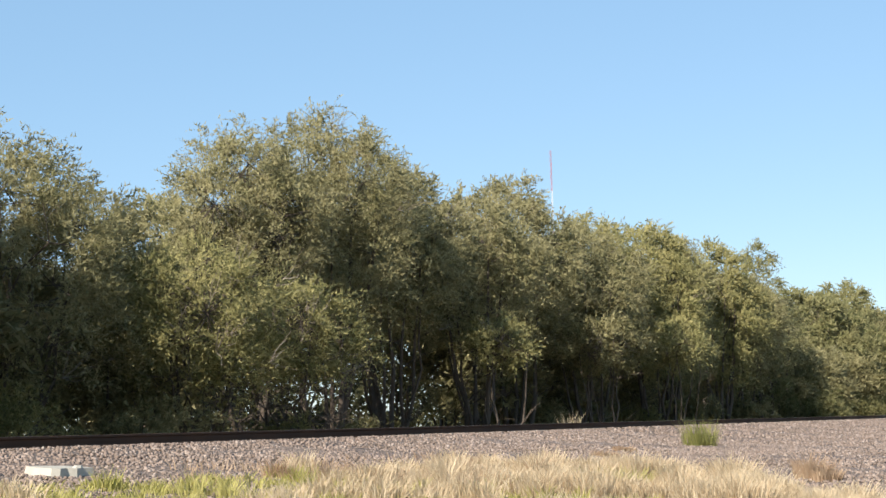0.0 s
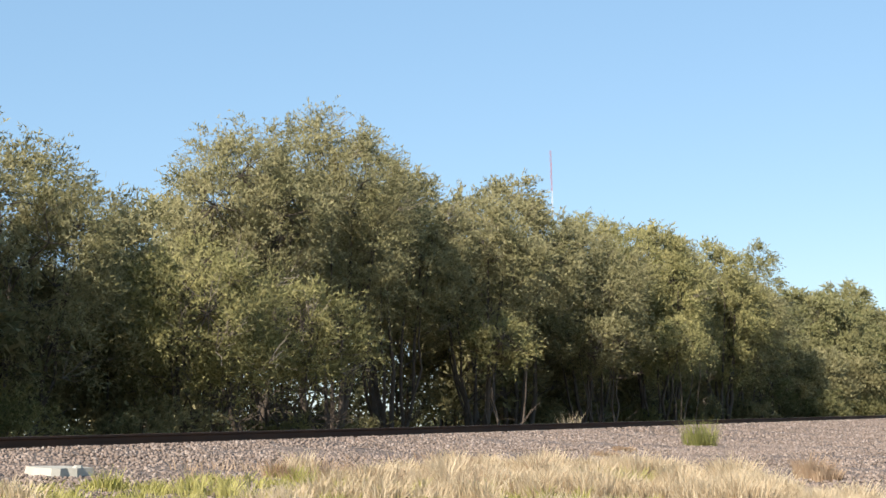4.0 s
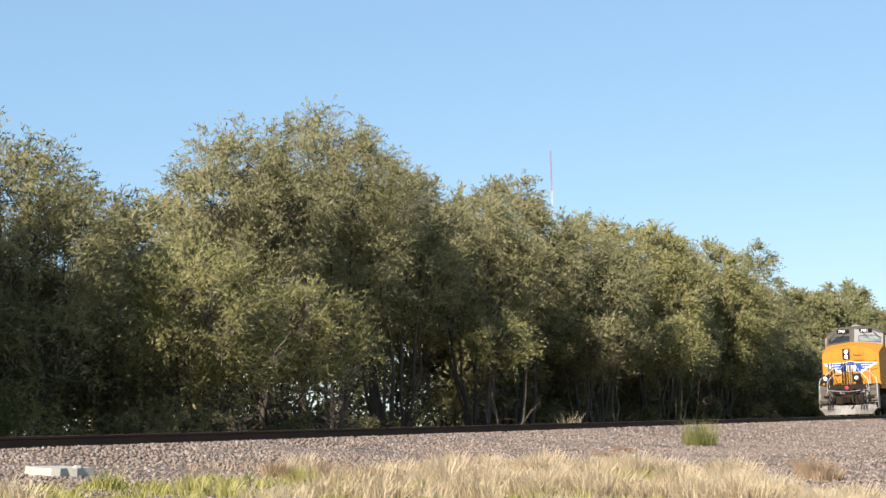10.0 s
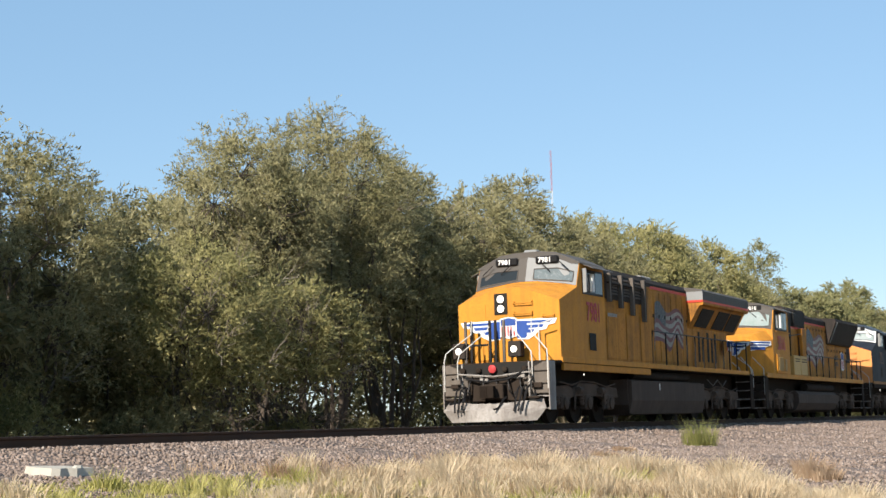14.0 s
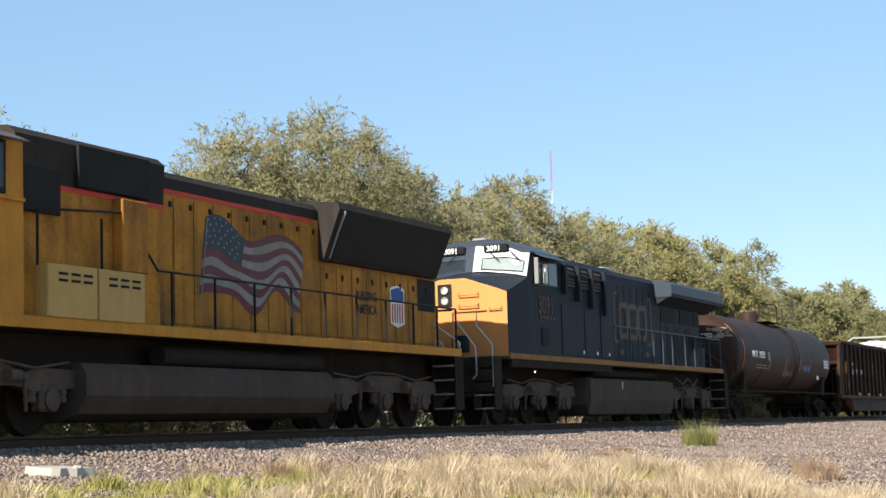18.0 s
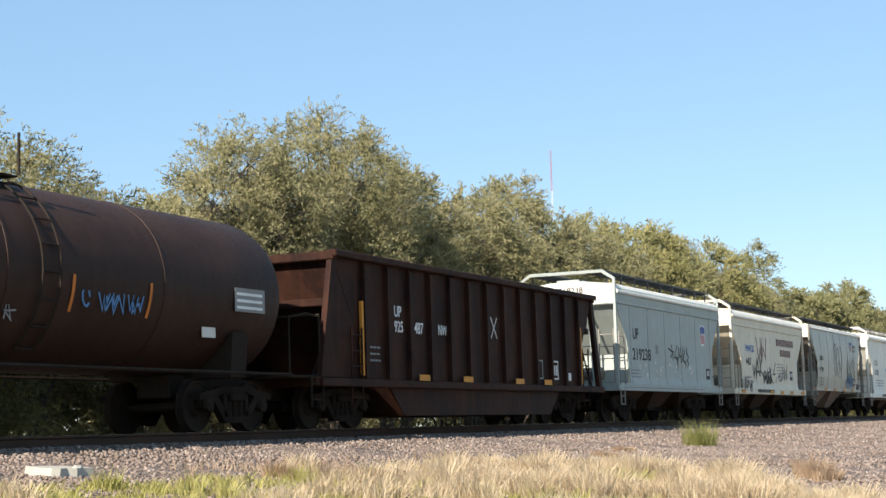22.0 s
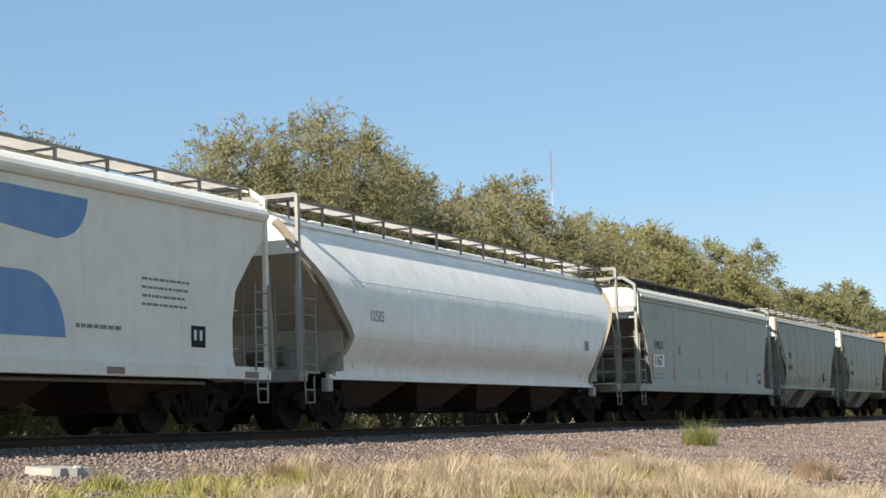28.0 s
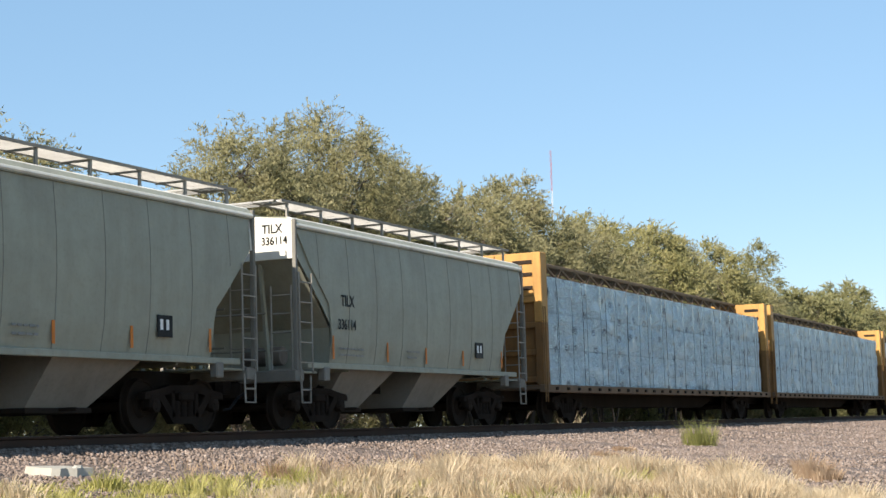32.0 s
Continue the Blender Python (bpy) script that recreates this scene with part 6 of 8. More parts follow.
    pale = paint("pale_bay_paint", (0.27, 0.245, 0.21), (0.12, 0.10, 0.08), 0.45, 0.6)
    for q0, number in ((229.0, "336118"), (241.74, "336114")):
        car = covered_hopper("covered_hopper", q0, "short grey two-bay covered hopper, number %s, with pale outlets" % number, m, 0.30, 11.65, [(0.42, 3.78), (0.86, 3.11), (1.55, 2.42), (1.70, 1.85), (1.70, 1.24)], 1.24, 3.78, 3.98, BULGED, False, [(2.62, 4.95, 2.58, 4.1), (6.25, 8.6, 6.2, 7.7)], pale, M_GRATE_PALE, False, 3.22, 9, False, 1.62, 4.37, trim=M_TRIM, roof=lightened, slope=m)
        lettering(car, "TILX", 2.02, 2.40, 0.22, M_BLACK, by, 0.85, bold=0.016)
        lettering(car, number, 1.88, 1.94, 0.20, M_BLACK, by, 0.88, bold=0.02)
        fine_print(car, 2, 2.0, 1.42, 1.2, 0.25, M_FADED, by + 0.04)
        for x, h in ((1.72, 0.6), (4.05, 0.4), (5.9, 0.35), (7.85, 0.35), (10.1, 0.4)):
            plate(car, x, 1.35, 0.07, h, M_ORANGE, by + 0.05, "reflector")
        placard(car, 8.55, 1.55, y=by + 0.02)
        fine_print(car, 2, 5.0, 1.45, 0.6, 0.25, M_FADED, by + 0.04)
        lettering(car, "TILX", -0.78, 3.72, 0.17, M_BLACK, 0.362, 0.9, "front")
        lettering(car, number, -0.76, 3.50, 0.15, M_BLACK, 0.362, 0.9, "front")


M_STRAP = paint("grey_strapping", (0.17, 0.23, 0.27), amount=0.3, streak=False)


def centerbeam(q0, wrap, label):
    """A flat car with a truss wall down its middle, end bulkheads and wrapped timber packs."""
    yel = paint("bulkhead_yellow", (0.50, 0.28, 0.09), (0.14, 0.075, 0.04), 0.5, 0.5)
    rusty = paint("truss_rust", (0.19, 0.125, 0.078), (0.08, 0.055, 0.038), 0.55, 0.75)
    # browner yellow for the lower posts, low rails, sheet and ladders
    brownish = paint("rust_stained_yellow", (0.27, 0.145, 0.055), (0.09, 0.055, 0.035), 0.7, 0.7)
    car = vehicle("centerbeam_car", q0, label, "freight car")
    x0, x1 = 0.35, 24.25
    for s in (-1, 1):
        Build().box(x0, x1, s * 1.46 - 0.07, s * 1.46 + 0.07, 0.80, 1.00, 0.015).done("side_sill", rusty, car)
        for k in range(28):
            x = 1.2 + 22.2 * k / 27
            Build().box(x - 0.06, x + 0.06, s * 1.55 - 0.03, s * 1.55 + 0.03, 0.86, 0.94, 0.01).done("winch", M_UNDER, car)
    Build().box(x0, x1, -1.40, 1.40, 0.88, 0.98).done("deck", rusty, car)
    Build().prism([(4.0, 0.85), (20.6, 0.85), (18.6, 0.45), (6.0, 0.45)], -0.35, 0.35, "y").done("centre_sill", M_UNDER, car)
    for fx in (lambda x: x, lambda x: x0 + x1 - x):
        xa, xb = min(fx(0.40), fx(0.72)), max(fx(0.40), fx(0.72))
        for s in (-1, 1):
            Build().box(xa, xb + 0.12, s * 1.40 - 0.11, s * 1.40 + 0.11, 2.60, 4.42, 0.02).done("bulkhead_post", yel, car)
            Build().box(xa, xb + 0.12, s * 1.40 - 0.108, s * 1.40 + 0.108, 0.98, 2.60, 0.02).done("post_foot", brownish, car, "darker brown lower post")
            Build().box(xa, xb, s * 0.06 - 0.08 + s * 0.08, s * 0.06 + 0.08 + s * 0.08, 0.98, 4.40, 0.02).done("bulkhead_post", yel, car)
        for z in (1.05, 1.75, 2.45, 3.12):
            Build().box(xa + 0.03, xb - 0.03, -1.32, 1.32, z, z + 0.16, 0.02).done("bulkhead_rail", brownish if z < 2.5 else yel, car)
        Build().box(xa + 0.05, xb - 0.05, -1.34, 1.34, 3.28, 4.42, 0.02).done("bulkhead_top", yel, car)
        Build().box(xa + 0.12, xb - 0.12, -1.32, 1.32, 1.0, 3.3).done("bulkhead_sheet", brownish, car)
        for zz in (3.45, 3.8, 4.12):
            Build().box(xa + 0.02, xb + 0.02, -1.26, -0.72, zz, zz + 0.10, 0.01).done("hand_hold", M_UNDER, car)
        ladder(car, fx(0.36), fx(0.50), -1.56, 0.55, 3.0, 7, brownish, 0.016)
        coupler(car, fx(0.35), -1 if fx(0.35) < 5 else 1)
        truck(car, fx(3.2), q0)
        Build().box(min(fx(0.35), fx(4.6)), max(fx(0.35), fx(4.6)), -0.3, 0.3, 0.6, 0.9).done("stub_sill", M_UNDER, car)
    # the middle truss
    Build().box(0.7, 23.9, -0.36, 0.36, 4.36, 4.46, 0.02).done("top_chord", rusty, car)
    for s in (-1, 1):
        Build().box(0.75, 23.85, s * 0.40 - 0.05, s * 0.40 + 0.05, 4.02, 4.10, 0.01).done("lower_chord", rusty, car)
    n = 19
    for k in range(n):
        xa = 0.8 + 23.0 * k / n
        xm = xa + 23.0 / n / 2
        xb = xa + 23.0 / n
        Build().rod([(xa, -0.40, 4.04), (xm, -0.30, 4.38), (xb, -0.40, 4.04)], 0.04, 4).done("truss_web", rusty, car)
        Build().box(xa - 0.05, xa + 0.05, -0.06, 0.06, 1.0, 4.24).done("truss_post", rusty, car)
    for k in range(24):
        x = 1.0 + 22.6 * k / 23
        Build().box(x - 0.06, x + 0.06, -0.62, 0.62, 3.94, 4.00).done("outrigger", rusty, car)
    # timber packs in crumpled plastic wrap, one by one along the side, two high
    for s in (-1, 1):
        for k in range(4):
            for lv in range(3):
                xa, xb = 1.05 + 5.54 * k, 1.05 + 5.54 * k + 5.50
                za, zb = 1.0 + 0.945 * lv, 1.0 + 0.945 * lv + 0.935
                nx, nz = 60, 8
                v = []
                for i in range(nx + 1):
                    for j in range(nz + 1):
                        x, z = xa + (xb - xa) * i / nx, za + (zb - za) * j / nz
                        crumple = 0.06 * noise.noise(Vector((x * 1.6, z * 2.0, q0))) + 0.024 * noise.noise(Vector((x * 6.1 + z * 3, z * 4.0, 7.0)))
                        crumple -= 0.012 * max(0.0, 1 - abs((x / 1.15) % 1 - 0.5) * 16)
                        edge_in = 0.008 if i in (0, nx) or j in (0, nz) else 0.0
                        drop = -0.06 * abs(noise.noise(Vector((x * 1.7, 9.0, q0)))) if lv == 0 and j == 0 else 0.0
                        v.append((x, s * (1.42 + crumple - edge_in), z + drop))
                f = [(i * (nz + 1) + j, (i + 1) * (nz + 1) + j, (i + 1) * (nz + 1) + j + 1, i * (nz + 1) + j + 1) for i in range(nx) for j in range(nz)]
                b = Build().add(v, f)
                b.box(xa + 0.01, xb - 0.01, min(s * 0.12, s * 1.39), max(s * 0.12, s * 1.39), za, zb)
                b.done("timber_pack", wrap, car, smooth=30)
        for k in range(19) if s < 0 else ():
            x = 1.50 + 1.15 * k
            Build().box(x - 0.007, x + 0.007, -1.502, -1.492, 1.02, 3.83).done("strap", M_STRAP, car)
        for k in range(12):
            x = 1.6 + 1.9 * k
            Build().rod([(x, s * 0.25, 4.36), (x, s * 0.9, 3.90), (x, s * 1.46, 3.85), (x, s * 1.495, 3.2), (x, s * 1.50, 0.98)], 0.007, 4).done("tie_cable", M_UNDER, car)
    return car


def wrap_material(name, colour, mark):
    """Printed plastic sheet: satin, creased, with rows of small printed marks and painted-in fold highlights."""
    m, nt, b = material(name)
    vec = coords(nt)
    tone = mixed(nt, noisy(nt, vec, 1.3, 5), [k * 0.80 for k in colour], [min(1, k * 1.16) for k in colour])
    vor = node(nt, "ShaderNodeTexVoronoi", Scale=1.0, Randomness=0.35)
    nt.links.new(coords(nt, (1.35, 0.001, 2.1)), vor.inputs["Vector"])
    spot = ramp(nt, vor.outputs["Distance"], [(0.20, (0.85, 0.85, 0.85)), (0.27, (0, 0, 0))])
    word = ramp(nt, noisy(nt, coords(nt, (2.2, 0.001, 9.0)), 3.0, 3), [(0.45, (0, 0, 0)), (0.50, (1, 1, 1))])
    spot = mixed(nt, 1.0, spot, word, "MULTIPLY")
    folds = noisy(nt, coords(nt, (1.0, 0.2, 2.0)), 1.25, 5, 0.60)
    # Fold highlights put into the colour as thin pale lines.
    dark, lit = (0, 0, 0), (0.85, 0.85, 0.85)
    crease_glint = ramp(nt, folds, [(0.40, dark), (0.415, lit), (0.43, dark), (0.52, dark), (0.535, lit), (0.55, dark)])
    tone = mixed(nt, crease_glint, tone, [min(0.85, k * 1.9) for k in colour])
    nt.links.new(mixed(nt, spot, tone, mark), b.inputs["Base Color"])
    b.inputs["Roughness"].default_value = 0.30
    ridge = ramp(nt, folds, [(0.30, (0, 0, 0)), (0.41, (1, 1, 1)), (0.44, (0.25, 0.25, 0.25)), (0.535, (0.9, 0.9, 0.9)), (0.56, (0.2, 0.2, 0.2)), (0.7, (0.5, 0.5, 0.5))])
    bump(nt, b, ridge, 0.7, 0.06)
    return m


all_freight()
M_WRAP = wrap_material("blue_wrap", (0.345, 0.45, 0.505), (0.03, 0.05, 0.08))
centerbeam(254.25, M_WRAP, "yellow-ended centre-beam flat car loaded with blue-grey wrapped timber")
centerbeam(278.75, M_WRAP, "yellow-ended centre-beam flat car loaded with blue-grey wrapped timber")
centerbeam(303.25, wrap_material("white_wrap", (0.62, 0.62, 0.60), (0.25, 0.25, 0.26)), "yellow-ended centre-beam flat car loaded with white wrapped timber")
# ---- locomotives ----
M_YELLOW = paint("armour_yellow", (0.520, 0.225, 0.034), (0.10, 0.055, 0.03), 0.45, 0.55, spec=0.06)
# Darker copy of the yellow: grime plus the shade on the hood side.
M_GRIMYSHADE = paint("sooty_yellow", (0.46, 0.195, 0.032), (0.055, 0.034, 0.022), 1.0, 0.6, spec=0.05)
M_GREY = paint("harbour_grey", (0.090, 0.084, 0.078), (0.085, 0.068, 0.055), 0.5, 0.6, spec=0.06)
M_SOOT = paint("sooty_roof_grey", (0.028, 0.025, 0.023), (0.07, 0.05, 0.04), 0.55, 0.7, spec=0.05)
M_GREYL = paint("pale_cab_grey", (0.23, 0.235, 0.235), (0.15, 0.14, 0.13), 0.3, 0.4)
M_REDSTRIPE = paint("red_stripe", (0.55, 0.05, 0.035), amount=0.2)
M_NAVY = paint("dark_blue_paint", (0.014, 0.020, 0.030), (0.036, 0.032, 0.030), 0.4, 0.6)
M_NAVYL = paint("dusty_blue_paint", (0.035, 0.050, 0.070), (0.065, 0.062, 0.06), 0.4, 0.4)
M_GOLD = paint("gold_yellow", (0.62, 0.255, 0.085), (0.25, 0.15, 0.06), 0.2, 0.42)
M_GOLDDARK = paint("grimy_gold_stripe", (0.30, 0.135, 0.032), (0.07, 0.048, 0.03), 0.65, 0.6)
# White that stands in for sun glare on the blue cab's near half.
M_SUNCAB = paint("white_cab_front", (0.62, 0.62, 0.61), amount=0.15, rough=0.4)
M_PLOW = paint("plow_paint", (0.33, 0.31, 0.29), (0.085, 0.062, 0.048), 0.9, 0.55)
M_PILOT = paint("pilot_grime", (0.085, 0.074, 0.065), (0.20, 0.165, 0.135), 0.6, 0.7)
M_TANK = paint("fuel_tank_grime", (0.064, 0.047, 0.038), (0.12, 0.09, 0.07), 0.5, 0.75, spec=0.06)
M_RAILING = paint("white_handrail", (0.50, 0.49, 0.46), amount=0.15, rough=0.4, streak=False)
M_LAMP = glowing("lamp_lens", (1.0, 0.95, 0.84), 0.9)
M_LENS = paint("clear_lens", (0.42, 0.42, 0.41), amount=0.1, rough=0.15, streak=False)
M_GRILLE = paint("dark_grille", (0.018, 0.017, 0.016), (0.05, 0.04, 0.035), 0.3, 0.7, streak=False)
M_ORANGEF = paint("faded_orange_letter", (0.085, 0.040, 0.024), amount=0.3, spec=0.08)


M_BROWNSLAT = paint("brown_louvre", (0.075, 0.055, 0.042), (0.14, 0.10, 0.075), 0.5, 0.6, streak=False)


def window_glass():
    m, nt, b = material("cab_glass")
    b.inputs["Base Color"].default_value = (0.02, 0.025, 0.028, 1)
    b.inputs["Roughness"].default_value = 0.06
    b.inputs["Specular IOR Level"].default_value = 0.35
    nt.links.new(ramp(nt, noisy(nt, coords(nt), 3.0, 4), [(0.3, (0.03, 0.03, 0.03)), (0.8, (0.16, 0.16, 0.16))]), b.inputs["Roughness"])
    return m


M_GLASS = window_glass()
# Near windshields: dust and sky reflections both put into the base colour.
M_DUSTYGLARE = paint("dusty_windshield", (0.085, 0.11, 0.12), (0.20, 0.22, 0.22), 0.5, 0.2, streak=False, spec=0.4)
M_GLAREPANE = paint("bright_windshield", (0.20, 0.26, 0.25), (0.42, 0.40, 0.42), 0.6, 0.15, streak=False, spec=0.4)


def skin(ring):
    """A closed cross-section (y, z) mirrored about the centre."""
    return ring + [(-y, z) for y, z in reversed(ring)]


def louvres(parent, x0, x1, z0, z1, n, y, mat=None, name="louvre_panel"):
    mat = mat or M_GRILLE
    back = Build().box(x0, x1, y - 0.008, y + 0.01, z0, z1).done(name, mat, parent)
    for i in range(n):
        z = z0 + (z1 - z0) * (i + 0.3) / n
        Build().prism([(y - 0.008, z), (y - 0.045, z - 0.01), (y - 0.008, z + 0.5 * (z1 - z0) / n)], x0 + 0.02, x1 - 0.02).done("slat", mat, back)
    return back


def six_wheel_truck(car, xs, q0):
    """Three-axle locomotive truck with side frames, pedestals, springs and brake gear."""
    xm = xs[1]
    t = Build().box(-2.2, 2.2, -0.45, 0.45, 0.72, 0.98, 0.04).done("truck", M_LOCOTRUCK, car)
    t.location = (xm, 0, 0)
    ax = [x - xm for x in xs]
    for s in (-1, 1):
        y0, y1 = (-1.20, -1.02) if s < 0 else (1.02, 1.20)
        b = Build()
        b.prism([(-2.55, 0.72), (-2.45, 0.98), (-1.5, 1.02), (-1.2, 0.92), (-0.7, 1.08), (0.7, 1.08), (1.2, 0.92), (1.5, 1.02), (2.45, 0.98), (2.55, 0.72), (1.45, 0.66), (1.0, 0.74), (-1.0, 0.74), (-1.45, 0.66)], y0, y1, "y")
        b.done("side_frame", M_LOCOTRUCK, t)
        for a in ax:
            Build().box(a - 0.22, a + 0.22, y0 - 0.02, y1 + 0.02, 0.36, 0.80, 0.04).done("journal_box", M_LOCOTRUCK, t)
            Build().turn([(0.10, s * 1.20), (0.17, s * 1.22), (0.17, s * 1.27), (0.06, s * 1.30)], (a, 0, 0.533), "y", 14).done("axle_cap", M_LOCOTRUCK, t, smooth=40)
            for d in (-0.36, 0.36):
                Build().turn([(0.09, 0.50), (0.105, 0.55), (0.085, 0.60), (0.105, 0.65), (0.085, 0.70), (0.105, 0.75), (0.09, 0.80)], (a + d, s * 1.11, 0), "z", 10).done("coil_spring", M_LOCOTRUCK, t, smooth=40)
        for a, c in ((-1.0, 1), (1.0, -1)):
            Build().rod([(a, s * 1.28, 0.88), (a + c * 0.25, s * 1.28, 0.88)], 0.10, 10).done("brake_cylinder", M_LOCOTRUCK, t, smooth=40)
            Build().rod([(a - c * 0.15, s * 1.26, 0.85), (a - c * 0.2, s * 1.24, 0.36)], 0.03, 5).done("brake_lever", M_LOCOTRUCK, t)
        Build().rod([(-2.3, s * 1.24, 1.1), (-1.4, s * 1.25, 1.02), (-0.6, s * 1.24, 1.14), (0.4, s * 1.24, 1.12), (1.4, s * 1.25, 1.0), (2.2, s * 1.24, 1.1)], 0.022, 5).done("air_pipe", M_LOCOTRUCK, t)
    for a, x in zip(ax, xs):
        add_wheelset(t, a, 0.533, q0 + x)
    return t


def railing(car, xs, y, z0, z1, mat):
    """Walkway handrail: posts and one bent top rail."""
    rail_ob = Build().rod([(xs[0], y, z1 - 0.25), (xs[0] + 0.12, y, z1)] + [(x, y, z1) for x in xs[1:-1]] + [(xs[-1], y, z1)], 0.021, 6).done("handrail", mat, car)
    for x in xs:
        Build().rod([(x, y, z0), (x, y, z1)], 0.024, 6).done("rail_post", mat, rail_ob)
    return rail_ob


def end_steps(car, fx, mat, rail_mat):
    """Corner steps and their grab rails at one end."""
    for s in (-1, 1):
        for i, z in enumerate((0.38, 0.70, 1.02, 1.34)):
            Build().box(min(fx(0.62), fx(1.0 + 0.02 * i)), max(fx(0.62), fx(1.0 + 0.02 * i)), s * 1.22 - 0.25, s * 1.22 + 0.25, z, z + 0.035).done("step", M_PLOW, car)
        for ys in (0.95, 1.50):
            Build().box(min(fx(0.58), fx(1.02)), max(fx(0.58), fx(1.02)), s * ys - 0.015, s * ys + 0.015, 0.36, 1.62).done("step_side", mat, car)
        Build().rod([(fx(1.10), s * 0.86, 2.78), (fx(1.05), s * 0.87, 2.42), (fx(0.66), s * 1.44, 1.92), (fx(0.60), s * 1.47, 1.70), (fx(0.60), s * 1.47, 0.92), (fx(0.76), s * 1.47, 0.84)], 0.016, 6).done("grab_rail", rail_mat, car)
        Build().rod([(fx(1.10), s * 0.36, 2.60), (fx(1.02), s * 0.40, 2.48), (fx(0.60), s * 1.02, 1.88), (fx(0.55), s * 1.06, 1.66), (fx(0.55), s * 1.06, 1.20), (fx(0.60), s * 0.92, 1.10)], 0.016, 6).done("grab_rail", rail_mat, car)


def pilot(car, fx, way, plow=True):
    """Pilot plate, plow blade, coupler, hoses and their pockets."""
    Build().box(min(fx(0.62), fx(0.78)), max(fx(0.62), fx(0.78)), -1.48, 1.48, 0.78, 1.60, 0.02).done("pilot_plate", M_PILOT if plow else M_UNDER, car)
    coupler(car, fx(0.40), way)
    Build().box(min(fx(0.30), fx(0.62)), max(fx(0.30), fx(0.62)), -0.32, 0.32, 0.66, 1.06, 0.03).done("coupler_pocket", M_UNDER, car)
    if plow:
        top = [(fx(0.55), -1.34), (fx(0.22), -0.45), (fx(0.16), 0.0), (fx(0.22), 0.45), (fx(0.55), 1.30)]
        low = [(fx(0.40), -1.45), (fx(-0.02), -0.5), (fx(-0.10), 0.0), (fx(-0.02), 0.5), (fx(0.40), 1.45)]
        b = Build()
        vs = [(x, y, 0.66 if abs(y) > 0.5 else 0.56) for x, y in top] + [(x + way * -0.05, y, 0.40) for x, y in low] + [(x, y * 0.83, 0.09) for x, y in low]
        n = 5
        fs = [(r * n + i, r * n + i + 1, (r + 1) * n + i + 1, (r + 1) * n + i) for r in range(2) for i in range(4)]
        m = len(vs)
        vs += [(x - way * 0.03, y, z) for x, y, z in vs]
        fs += [tuple(m + q for q in f[::-1]) for f in fs]
        rim = [0, 1, 2, 3, 4, 9, 14, 13, 12, 11, 10, 5]
        fs += [(a, c, m + c, m + a) for a, c in zip(rim, rim[1:] + rim[:1])]
        b.add(vs, fs).done("plow_blade", M_PLOW, car)
        # dark plates proud of the pilot stand in for its shaded hollows
        Build().box(min(fx(0.585), fx(0.625)), max(fx(0.585), fx(0.625)), -0.80, 0.80, 0.62, 1.26, 0.02).done("pilot_recess", M_UNDER, car)
        Build().prism([(-1.30, 1.60), (1.30, 1.60), (0.75, 1.36), (0.0, 1.30), (-0.75, 1.36)], min(fx(0.60), fx(0.63)), max(fx(0.60), fx(0.63))).done("drop_step_recess", M_GRILLE, car)
        g = random.Random(5)
        for k in range(14):
            y, z, w = g.uniform(-1.25, 1.25), g.uniform(0.74, 1.30), g.uniform(0.04, 0.14)
            Build().box(min(fx(0.52), fx(0.60)), max(fx(0.52), fx(0.60)), y - w, y + w, z - 0.5 * w, z + 0.5 * w, 0.01).done("pilot_bracket", (M_PLOW, M_PILOT, M_UNDER)[k % 3], car)
        for k in range(7):
            y, d = -1.05 + 0.34 * k, g.uniform(-0.16, 0.16)
            Build().rod([(fx(0.58), y, 1.28), (fx(0.42), y + d * 0.5, 1.10), (fx(0.36), y + d, 0.88), (fx(0.46), y + d * 1.6, 0.72), (fx(0.50), y + d * 2.0, 0.86)], 0.022, 6).done("brake_hose", M_BLACK, car)
        for s in (-1, 1):
            Build().box(min(fx(0.30), fx(0.62)), max(fx(0.30), fx(0.62)), s * 1.12 - 0.20, s * 1.12 + 0.20, 0.66, 0.72, 0.01).done("plow_step", M_UNDER, car)
        for y in (-0.98, -0.86, -0.74, 0.74, 0.86, 0.98):
            Build().rod([(fx(0.58), y, 1.02), (fx(0.30), y * 1.01, 0.92), (fx(0.12), y, 0.62), (fx(0.05), y * 0.97, 0.34)], 0.025, 6).done("air_hose", M_BLACK, car)
    Build().rod([(fx(0.50), 1.05, 1.36), (fx(0.46), 0.0, 1.26), (fx(0.50), -1.05, 1.36)], 0.022, 5).done("uncoupling_lever", M_PLOW if plow else M_UNDER, car)
    Build().rod([(fx(0.50), 0.8, 1.22), (fx(0.40), 0.2, 1.12), (fx(0.44), -0.4, 1.18), (fx(0.52), -0.95, 1.42)], 0.03, 6).done("jumper_cable", M_BLACK, car)
    for y in (-0.85, -0.3, 0.45, 0.9):
        Build().turn([(0.07, 0.0), (0.075, way * 0.12), (0.05, way * 0.14)], (fx(0.62), y, 1.44), "x", 10).done("receptacle", M_UNDER, car, smooth=40)


